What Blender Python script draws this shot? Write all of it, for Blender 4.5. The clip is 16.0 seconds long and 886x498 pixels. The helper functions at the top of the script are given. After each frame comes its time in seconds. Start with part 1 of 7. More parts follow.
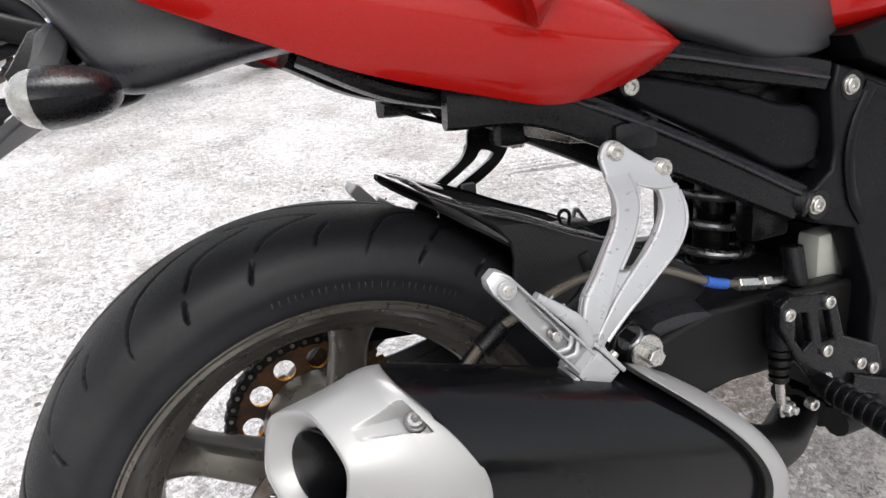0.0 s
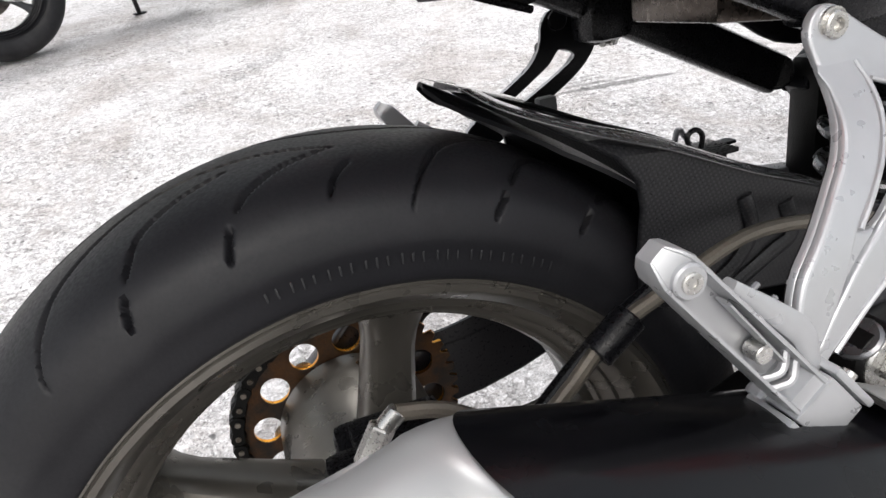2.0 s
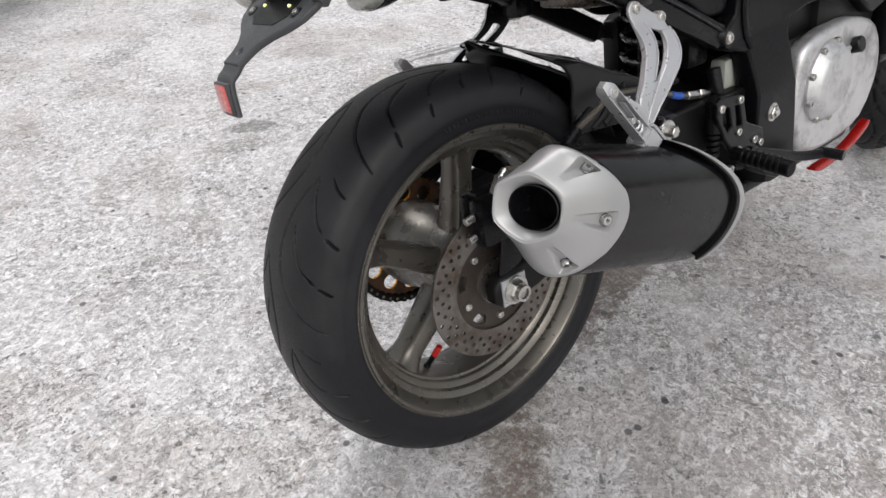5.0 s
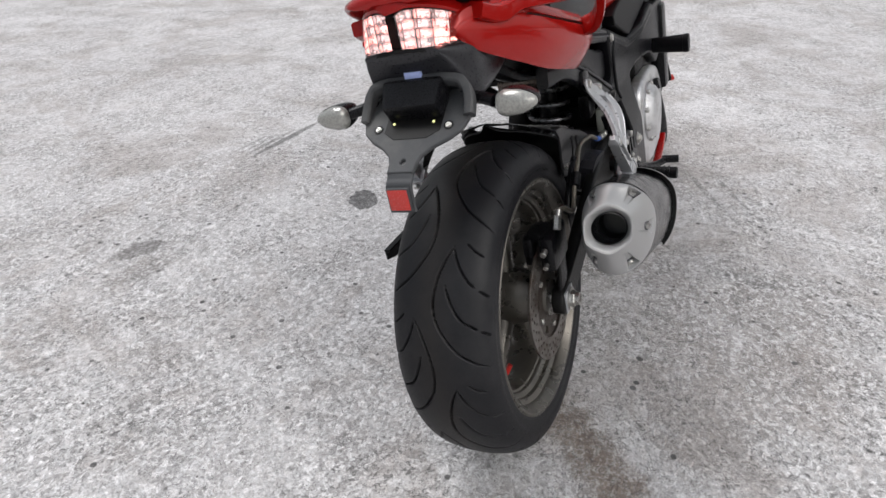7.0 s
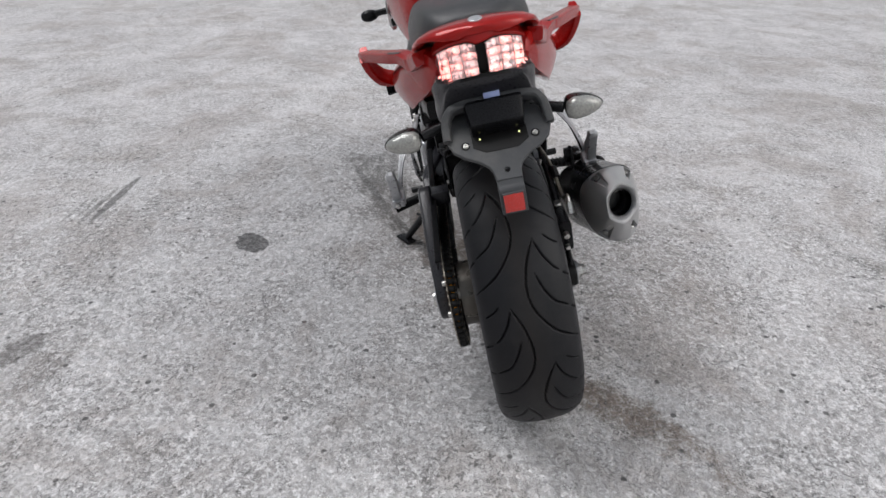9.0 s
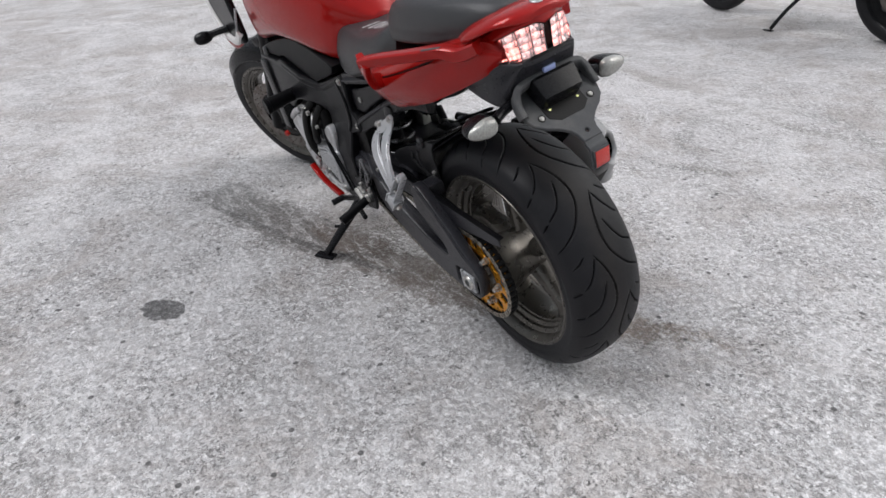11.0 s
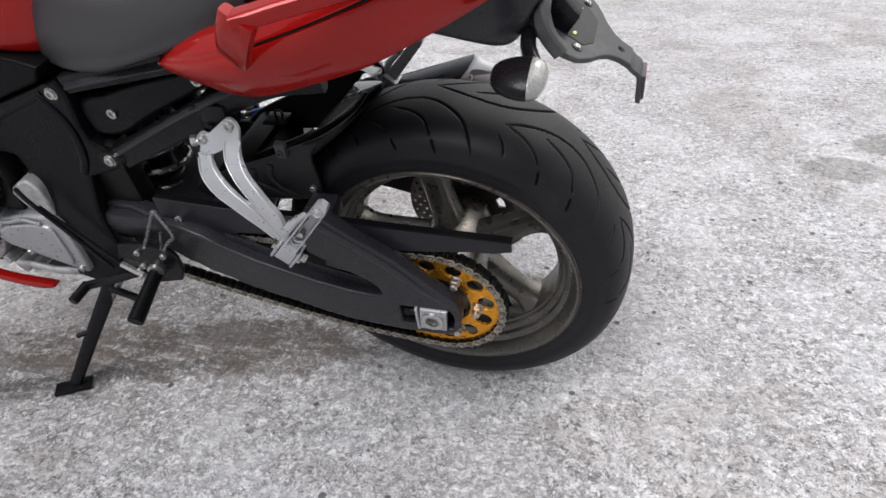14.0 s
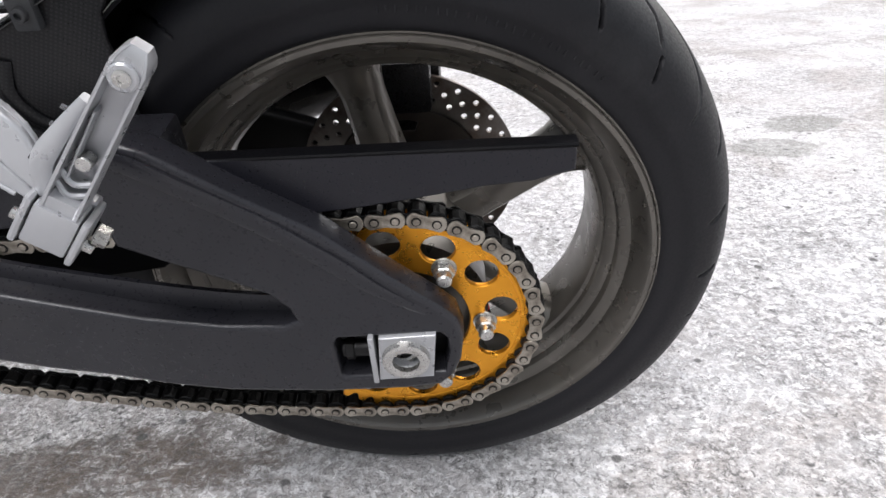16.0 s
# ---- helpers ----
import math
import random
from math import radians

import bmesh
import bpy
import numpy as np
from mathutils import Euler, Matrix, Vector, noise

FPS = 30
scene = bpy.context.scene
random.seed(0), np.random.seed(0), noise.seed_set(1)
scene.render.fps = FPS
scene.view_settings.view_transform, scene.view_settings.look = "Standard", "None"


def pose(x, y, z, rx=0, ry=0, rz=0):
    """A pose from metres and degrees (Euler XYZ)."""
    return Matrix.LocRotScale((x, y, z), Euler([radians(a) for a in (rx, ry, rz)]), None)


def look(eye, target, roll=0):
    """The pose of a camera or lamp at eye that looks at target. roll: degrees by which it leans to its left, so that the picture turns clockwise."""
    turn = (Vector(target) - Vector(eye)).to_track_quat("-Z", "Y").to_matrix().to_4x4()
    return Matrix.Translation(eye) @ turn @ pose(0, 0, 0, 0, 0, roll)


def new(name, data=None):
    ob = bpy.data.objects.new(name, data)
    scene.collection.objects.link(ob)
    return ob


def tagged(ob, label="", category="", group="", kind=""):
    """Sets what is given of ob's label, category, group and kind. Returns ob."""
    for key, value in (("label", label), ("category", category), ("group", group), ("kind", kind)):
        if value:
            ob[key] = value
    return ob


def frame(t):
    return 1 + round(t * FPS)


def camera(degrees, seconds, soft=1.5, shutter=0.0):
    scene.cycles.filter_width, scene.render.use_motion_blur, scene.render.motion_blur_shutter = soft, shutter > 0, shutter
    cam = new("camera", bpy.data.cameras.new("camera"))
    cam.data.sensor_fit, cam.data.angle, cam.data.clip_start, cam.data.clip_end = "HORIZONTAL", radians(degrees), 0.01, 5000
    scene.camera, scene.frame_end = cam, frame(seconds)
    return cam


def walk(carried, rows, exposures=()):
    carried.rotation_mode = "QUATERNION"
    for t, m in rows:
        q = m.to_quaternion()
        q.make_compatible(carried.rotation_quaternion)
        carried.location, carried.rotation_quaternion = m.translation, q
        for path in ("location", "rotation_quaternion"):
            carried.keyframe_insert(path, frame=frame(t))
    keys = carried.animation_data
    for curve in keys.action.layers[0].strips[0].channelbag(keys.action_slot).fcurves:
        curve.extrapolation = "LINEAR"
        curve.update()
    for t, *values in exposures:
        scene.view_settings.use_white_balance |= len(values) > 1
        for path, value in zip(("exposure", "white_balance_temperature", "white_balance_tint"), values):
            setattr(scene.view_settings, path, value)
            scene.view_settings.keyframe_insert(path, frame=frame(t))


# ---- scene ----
# The camera: seconds, eye, then yaw, pitch and roll in degrees.
cam = camera(68.93, 16.0)
EXPOSURES = [(0.0, 1.01, 6500, 10), (1.5, 1.03, 6500, 10), (3.5, 0.77, 6500, 10), (6.5, 0.44, 6440, 10), (9.0, 0.10, 6350, 10), (11.5, 0.32, 6320, 10.5), (12.5, 0.46, 6330, 11), (15.0, 0.70, 6360, 11.5), (16.0, 0.94, 6360, 11.5)]
PATH = [
    (0.0, -0.074, -0.537, 0.879, -20.96, -28.20, -2.08),
    (0.5, -0.036, -0.416, 0.833, -20.43, -30.21, -3.78),
    (1.0, -0.027, -0.340, 0.806, -18.74, -32.28, -4.17),
    (1.5, -0.036, -0.324, 0.789, -17.72, -33.18, -4.94),
    (2.0, -0.035, -0.336, 0.785, -17.40, -34.16, -5.37),
    (2.5, -0.052, -0.388, 0.793, -18.81, -34.72, -4.48),
    (3.0, -0.118, -0.462, 0.806, -20.00, -34.82, -2.46),
    (3.5, -0.221, -0.563, 0.830, -23.06, -33.65, -1.97),
    (4.0, -0.326, -0.641, 0.876, -27.58, -32.79, -0.58),
    (4.2, -0.357, -0.650, 0.893, -29.05, -34.27, -1.44),
    (6.3, -0.851, -0.494, 1.055, -56.40, -35.27, -0.09),
    (6.5, -0.893, -0.447, 1.065, -59.12, -35.37, -0.90),
    (7.0, -1.022, -0.335, 1.089, -65.52, -31.91, -1.31),
    (7.5, -1.179, -0.226, 1.111, -73.46, -30.49, -0.44),
    (8.0, -1.211, -0.073, 1.096, -78.01, -30.19, 0.42),
    (8.5, -1.210, 0.069, 1.113, -84.82, -30.17, -0.30),
    (9.0, -1.242, 0.238, 1.114, -93.24, -29.73, 0.63),
    (9.2, -1.269, 0.311, 1.120, -96.83, -29.52, 0.11),
    (11.3, -1.033, 0.939, 1.106, -125.51, -29.28, -1.33),
    (11.5, -0.989, 0.956, 1.100, -128.81, -29.09, -0.43),
    (12.0, -0.824, 1.003, 1.082, -135.06, -30.72, -3.08),
    (12.5, -0.704, 1.036, 1.083, -139.70, -31.07, -2.96),
    (13.0, -0.548, 1.094, 1.068, -150.41, -30.99, -3.32),
    (13.5, -0.419, 1.077, 1.025, -155.17, -31.61, -3.41),
    (14.0, -0.274, 0.957, 0.965, -162.34, -33.88, -3.00),
    (14.5, -0.123, 0.892, 0.876, -170.87, -33.48, -0.06),
    (15.0, -0.041, 0.757, 0.756, -173.23, -30.29, -2.36),
    (15.5, -0.057, 0.641, 0.653, -178.56, -28.36, -2.19),
    (16.0, -0.047, 0.614, 0.585, -178.78, -26.38, -3.12),
]
walk(cam, [(t, pose(x, y, z, 90 + pitch, 0, yaw) @ pose(0, 0, 0, 0, 0, roll)) for t, x, y, z, yaw, pitch, roll in PATH], EXPOSURES)
# ---- end of camera ----

# ---- world and light: an overcast sky with a faint, very wide sun ----
world = bpy.data.worlds.new("overcast_sky")
scene.world = world
world.use_nodes = True
wn, wl = world.node_tree.nodes, world.node_tree.links
wn.clear()
sky = wn.new("ShaderNodeTexSky")
sky.sky_type, sky.sun_disc = "NISHITA", False
sky.sun_elevation, sky.sun_rotation = radians(48), radians(200)
sky.air_density, sky.dust_density, sky.ozone_density = 1.6, 4.0, 0.6
grey = wn.new("ShaderNodeHueSaturation")
grey.inputs["Saturation"].default_value = 0.27
back = wn.new("ShaderNodeBackground")
back.inputs["Strength"].default_value = 0.105
wout = wn.new("ShaderNodeOutputWorld")
wl.new(sky.outputs["Color"], grey.inputs["Color"])
wl.new(grey.outputs["Color"], back.inputs["Color"])
wl.new(back.outputs["Background"], wout.inputs["Surface"])

sun_data = bpy.data.lights.new("sun", "SUN")
sun_data.energy, sun_data.angle, sun_data.color = 1.9, radians(34), (1.0, 0.98, 0.965)
sun = new("sun", sun_data)
sun.matrix_world = look((1.2, 3.2, 6.0), (0, 0, 0))


# ---- materials ----
def node(nt, kind, **values):
    n = nt.nodes.new(kind)
    for key, value in values.items():
        n.inputs[key.replace("_", " ")].default_value = value
    return n


def mat(name, base, rough=0.5, metal=0.0, vary=0.12, scale=60.0, bump=0.05, fine=600.0, dirt=None, dirt_at=0.6, coat=0.0, spec=0.5):
    """A surface with variation at two scales, fine relief and, where given, patches of dirt."""
    m = bpy.data.materials.new(name)
    m.use_nodes = True
    nt = m.node_tree
    bsdf = nt.nodes["Principled BSDF"]
    co = nt.nodes.new("ShaderNodeTexCoord")
    big = node(nt, "ShaderNodeTexNoise", Scale=scale, Detail=4.0, Roughness=0.6)
    small = node(nt, "ShaderNodeTexNoise", Scale=fine, Detail=3.0)
    for n in (big, small):
        nt.links.new(co.outputs["Object"], n.inputs["Vector"])
    dark, light = [c * (1 - vary) for c in base], [min(1, c * (1 + vary)) for c in base]
    mix = nt.nodes.new("ShaderNodeMix")
    mix.data_type = "RGBA"
    mix.inputs["A"].default_value, mix.inputs["B"].default_value = (*dark, 1), (*light, 1)
    nt.links.new(big.outputs["Fac"], mix.inputs["Factor"])
    colour = mix.outputs["Result"]
    ramp = nt.nodes.new("ShaderNodeMapRange")
    ramp.inputs["From Min"].default_value, ramp.inputs["From Max"].default_value = 0.3, 0.7
    ramp.inputs["To Min"].default_value, ramp.inputs["To Max"].default_value = max(0, rough - 0.08), min(1, rough + 0.1)
    nt.links.new(small.outputs["Fac"], ramp.inputs["Value"])
    nt.links.new(ramp.outputs["Result"], bsdf.inputs["Roughness"])
    if dirt:
        patch = node(nt, "ShaderNodeTexNoise", Scale=scale * 0.35, Detail=8.0, Roughness=0.7)
        nt.links.new(co.outputs["Object"], patch.inputs["Vector"])
        step = nt.nodes.new("ShaderNodeMapRange")
        step.inputs["From Min"].default_value, step.inputs["From Max"].default_value = dirt_at - 0.12, dirt_at + 0.12
        nt.links.new(patch.outputs["Fac"], step.inputs["Value"])
        over = nt.nodes.new("ShaderNodeMix")
        over.data_type = "RGBA"
        over.inputs["B"].default_value = (*dirt, 1)
        nt.links.new(step.outputs["Result"], over.inputs["Factor"])
        nt.links.new(colour, over.inputs["A"])
        colour = over.outputs["Result"]
    nt.links.new(colour, bsdf.inputs["Base Color"])
    bsdf.inputs["Metallic"].default_value = metal
    bsdf.inputs["Coat Weight"].default_value = coat
    bsdf.inputs["Coat Roughness"].default_value = 0.05
    bsdf.inputs["Specular IOR Level"].default_value = spec
    if bump:
        b = node(nt, "ShaderNodeBump", Strength=bump, Distance=0.002)
        nt.links.new(small.outputs["Fac"], b.inputs["Height"])
        nt.links.new(b.outputs["Normal"], bsdf.inputs["Normal"])
    return m


RUBBER = mat("tyre_rubber", (0.0090, 0.0090, 0.0108), 0.50, spec=0.26, vary=0.3, scale=9, bump=0.07, fine=420, dirt=(0.032, 0.032, 0.033), dirt_at=0.62)
BRONZE = mat("bronze_grey_wheel_paint", (0.128, 0.119, 0.106), 0.30, 0.7, vary=0.35, scale=14, bump=0.02, fine=45)
BLACK = mat("black_painted_metal", (0.005, 0.005, 0.0062), 0.28, vary=0.2, scale=25, bump=0.05, dirt=(0.013, 0.0125, 0.0125), dirt_at=0.70, spec=0.22)
SATIN = mat("satin_charcoal_paint", (0.0042, 0.0042, 0.0056), 0.33, 0.1, spec=0.15, vary=0.15, scale=20, bump=0.03, fine=300, dirt=(0.009, 0.0088, 0.0092), dirt_at=0.66)
PLASTIC = mat("black_grained_plastic", (0.0032, 0.0032, 0.0040), 0.42, vary=0.2, scale=30, bump=0.18, fine=900, dirt=(0.008, 0.0075, 0.0075), dirt_at=0.66, spec=0.09)
DUSTY = mat("grey_dusty_plastic", (0.040, 0.042, 0.046), 0.55, vary=0.15, scale=25, bump=0.2, fine=900, dirt=(0.085, 0.083, 0.08), dirt_at=0.6)
CAN = mat("black_coated_muffler_can", (0.003, 0.003, 0.0038), 0.20, 0.0, vary=0.2, scale=12, bump=0.0, fine=30, spec=0.34)
SEAT = mat("black_seat_vinyl", (0.019, 0.019, 0.0215), 0.42, spec=0.66, vary=0.15, scale=25, bump=0.35, fine=700)
RED = mat("red_metallic_paint", (0.315, 0.0055, 0.0040), 0.27, 0.16, vary=0.08, scale=300, bump=0.0, fine=1500, coat=0.55, spec=0.10)
ALLOY = mat("cast_aluminium", (0.43, 0.435, 0.45), 0.33, 0.5, vary=0.06, scale=50, bump=0.0, fine=90)
CARBON = mat("dimpled_black_plastic", (0.0075, 0.0075, 0.009), 0.34, vary=0.2, scale=30, bump=0.14, fine=1100, dirt=(0.016, 0.0155, 0.0155), dirt_at=0.62, spec=0.3)
# the sky's sheen on the right rail and tail tip, as a grey base
SHEEN_EDGE = mat("sheen_grey_plastic_edge", (0.060, 0.060, 0.063), 0.20, vary=0.2, scale=30, bump=0.0, fine=200, coat=0.9, spec=0.7)
SILVER = mat("silver_painted_cap", (0.37, 0.37, 0.372), 0.40, 0.50, vary=0.02, scale=12, bump=0.0, fine=6)
STEEL = mat("zinc_plated_steel", (0.55, 0.54, 0.52), 0.3, 0.95, vary=0.15, scale=120, bump=0.06, dirt=(0.2, 0.17, 0.14), dirt_at=0.66)
DISC = mat("worn_brake_steel", (0.20, 0.185, 0.172), 0.38, 0.9, vary=0.2, scale=60, bump=0.08, dirt=(0.075, 0.050, 0.036), dirt_at=0.55)
STEELDARK = mat("grey_spring_steel", (0.22, 0.22, 0.23), 0.26, 0.8, vary=0.1, bump=0.0, fine=60)
SHIELD = mat("stained_heat_shield", (0.15, 0.13, 0.115), 0.28, 0.8, vary=0.5, scale=30, bump=0.05, fine=200, dirt=(0.04, 0.03, 0.024), dirt_at=0.52)
IRON = mat("dark_rusty_iron", (0.050, 0.040, 0.034), 0.5, 0.5, vary=0.4, scale=60, bump=0.1, fine=300)
SIGNAL = mat("ribbed_clear_signal_lens", (0.31, 0.31, 0.29), 0.16, 0.3, vary=0.5, scale=260, bump=0.5, fine=260, coat=0.8)
ARM = mat("satin_blue_black_paint", (0.0190, 0.0190, 0.0232), 0.32, 0.1, spec=0.42, vary=0.15, scale=20, bump=0.03, fine=300, dirt=(0.026, 0.0255, 0.027), dirt_at=0.66)
GUARD = mat("smooth_black_guard_plastic", (0.0095, 0.0095, 0.0135), 0.33, vary=0.15, scale=30, bump=0.06, fine=500, spec=0.35)
GLOSS = mat("glossy_black_edge", (0.006, 0.006, 0.007), 0.14, vary=0.1, scale=40, bump=0.0, coat=0.6, spec=0.6)
GOLD = mat("gold_anodised_sprocket", (0.83, 0.36, 0.03), 0.3, 0.85, vary=0.06, scale=60, bump=0.0, fine=90)
RUST = mat("rusty_sprocket_back", (0.16, 0.075, 0.03), 0.6, 0.4, vary=0.4, scale=90, bump=0.2, dirt=(0.05, 0.04, 0.035), dirt_at=0.5)
CHAINM = mat("chain_steel", (0.42, 0.385, 0.33), 0.38, 0.85, vary=0.2, scale=150, bump=0.08, dirt=(0.11, 0.09, 0.07), dirt_at=0.55)
# near black for grimy parts, and for shade painted into a recess and gaps
GREASE_AND_SHADE = mat("greasy_black_and_shade", (0.0045, 0.0042, 0.0042), 0.42, 0.0, spec=0.24, vary=0.3, scale=150, bump=0.2)
ENGINE = mat("dull_engine_casting", (0.60, 0.60, 0.61), 0.38, 0.75, vary=0.12, scale=40, bump=0.2, fine=500, dirt=(0.2, 0.19, 0.18), dirt_at=0.6)
HOSE = mat("braided_brake_hose", (0.145, 0.128, 0.105), 0.38, 0.5, vary=0.3, scale=700, bump=0.3, fine=1500)
BLUE = mat("blue_hose_sleeve", (0.03, 0.10, 0.42), 0.4)
REFLECT = mat("red_reflector", (0.55, 0.02, 0.012), 0.22, 0.0, vary=0.25, scale=350, bump=0.3, fine=400, coat=0.8)
REDCAP = mat("red_plastic", (0.5, 0.02, 0.015), 0.4)
WHITE = mat("white_painted_panel", (0.72, 0.70, 0.69), 0.3, vary=0.04)
CHALK = mat("white_chalk_marker", (0.56, 0.56, 0.57), 0.8, vary=0.2, scale=300)
TANKCLEAR = mat("milky_reservoir_plastic", (0.36, 0.37, 0.34), 0.35, vary=0.12)
BLUETAG = mat("pale_blue_sticker", (0.35, 0.42, 0.72), 0.4)
CHROME = mat("chrome_lamp_reflector", (0.80, 0.77, 0.77), 0.10, 1.0, vary=0.1, scale=160, bump=0.6, fine=240)
PINK = mat("red_tinted_reflector", (0.88, 0.72, 0.71), 0.18, 0.9, vary=0.2, scale=160, bump=0.6, fine=240)
BLUESCREEN = mat("dark_blue_plastic", (0.02, 0.025, 0.12), 0.25)


def dimple(m, scale=330.0, light=(0.026, 0.026, 0.028)):
    """Adds a regular field of small raised dots to a plastic."""
    nt = m.node_tree
    b = nt.nodes["Principled BSDF"]
    co = nt.nodes.new("ShaderNodeTexCoord")
    flat = nt.nodes.new("ShaderNodeMapping")
    flat.inputs["Scale"].default_value = (1, 0, 1)
    flat.inputs["Rotation"].default_value = (0, radians(24), 0)
    dots = nt.nodes.new("ShaderNodeTexVoronoi")
    dots.inputs["Scale"].default_value, dots.inputs["Randomness"].default_value = scale, 0.0
    step = nt.nodes.new("ShaderNodeMapRange")
    for key, v in (("From Min", 0.22), ("From Max", 0.34), ("To Min", 0.75), ("To Max", 0.0)):
        step.inputs[key].default_value = v
    over = nt.nodes.new("ShaderNodeMix")
    over.data_type = "RGBA"
    over.inputs["B"].default_value = (*light, 1)
    nt.links.new(co.outputs["Object"], flat.inputs["Vector"])
    nt.links.new(flat.outputs["Vector"], dots.inputs["Vector"])
    nt.links.new(dots.outputs["Distance"], step.inputs["Value"])
    nt.links.new(step.outputs["Result"], over.inputs["Factor"])
    nt.links.new(b.inputs["Base Color"].links[0].from_socket, over.inputs["A"])
    nt.links.new(over.outputs["Result"], b.inputs["Base Color"])


def worn_crown(m, tone=(0.021, 0.0185, 0.0175), reach=0.045):
    """A greyer, dusty band where the tread runs on the road."""
    nt = m.node_tree
    b = nt.nodes["Principled BSDF"]
    co = nt.nodes.new("ShaderNodeTexCoord")
    xyz = nt.nodes.new("ShaderNodeSeparateXYZ")
    far = nt.nodes.new("ShaderNodeMath")
    far.operation = "ABSOLUTE"
    rag = node(nt, "ShaderNodeTexNoise", Scale=22.0, Detail=7.0, Roughness=0.7)
    wob = nt.nodes.new("ShaderNodeMath")
    wob.operation = "MULTIPLY_ADD"
    wob.inputs[1].default_value = 0.07
    step = nt.nodes.new("ShaderNodeMapRange")
    for key, v in (("From Min", reach - 0.02), ("From Max", reach + 0.035), ("To Min", 0.8), ("To Max", 0.0)):
        step.inputs[key].default_value = v
    over = nt.nodes.new("ShaderNodeMix")
    over.data_type = "RGBA"
    over.inputs["B"].default_value = (*tone, 1)
    nt.links.new(co.outputs["Object"], xyz.inputs["Vector"])
    nt.links.new(co.outputs["Object"], rag.inputs["Vector"])
    nt.links.new(xyz.outputs["Y"], far.inputs[0])
    nt.links.new(rag.outputs["Fac"], wob.inputs[0])
    nt.links.new(far.outputs[0], wob.inputs[2])
    nt.links.new(wob.outputs[0], step.inputs["Value"])
    nt.links.new(step.outputs["Result"], over.inputs["Factor"])
    nt.links.new(b.inputs["Base Color"].links[0].from_socket, over.inputs["A"])
    nt.links.new(over.outputs["Result"], b.inputs["Base Color"])


dimple(CARBON)
TREAD = mat("worn_tyre_rubber", (0.0085, 0.0085, 0.0105), 0.50, spec=0.26, vary=0.3, scale=9, bump=0.07, fine=420, dirt=(0.026, 0.026, 0.028), dirt_at=0.64)
worn_crown(TREAD)


def glow(name, colour, strength):
    m = bpy.data.materials.new(name)
    m.use_nodes = True
    b = m.node_tree.nodes["Principled BSDF"]
    b.inputs["Base Color"].default_value = (*colour, 1)
    b.inputs["Emission Color"].default_value = (*colour, 1)
    b.inputs["Emission Strength"].default_value = strength
    b.inputs["Roughness"].default_value = 0.3
    return m


def glass(name, colour, rough=0.03):
    m = bpy.data.materials.new(name)
    m.use_nodes = True
    b = m.node_tree.nodes["Principled BSDF"]
    b.inputs["Base Color"].default_value = (*colour, 1)
    b.inputs["Transmission Weight"].default_value = 1.0
    b.inputs["Roughness"].default_value = rough
    b.inputs["IOR"].default_value = 1.3
    return m


LED = glow("lit_red_tail_lamp", (1.0, 0.36, 0.31), 2.2)
GLOW_A = mat("lit_red_reflector", (0.88, 0.58, 0.56), 0.16, 0.9, vary=0.2, scale=160, bump=0.6, fine=240)
GLOW_B = mat("lit_pale_reflector", (0.88, 0.79, 0.78), 0.14, 0.9, vary=0.2, scale=160, bump=0.6, fine=240)
for m, c, e in ((GLOW_A, (1.0, 0.30, 0.25), 1.5), (GLOW_B, (1.0, 0.55, 0.52), 0.85)):
    b = m.node_tree.nodes["Principled BSDF"]
    b.inputs["Emission Color"].default_value = (*c, 1)
    b.inputs["Emission Strength"].default_value = e
LENS = glass("clear_lamp_lens", (0.98, 0.95, 0.95))
PLATELAMP = glow("number_plate_lamp_bulb", (0.85, 0.85, 0.35), 0.7)


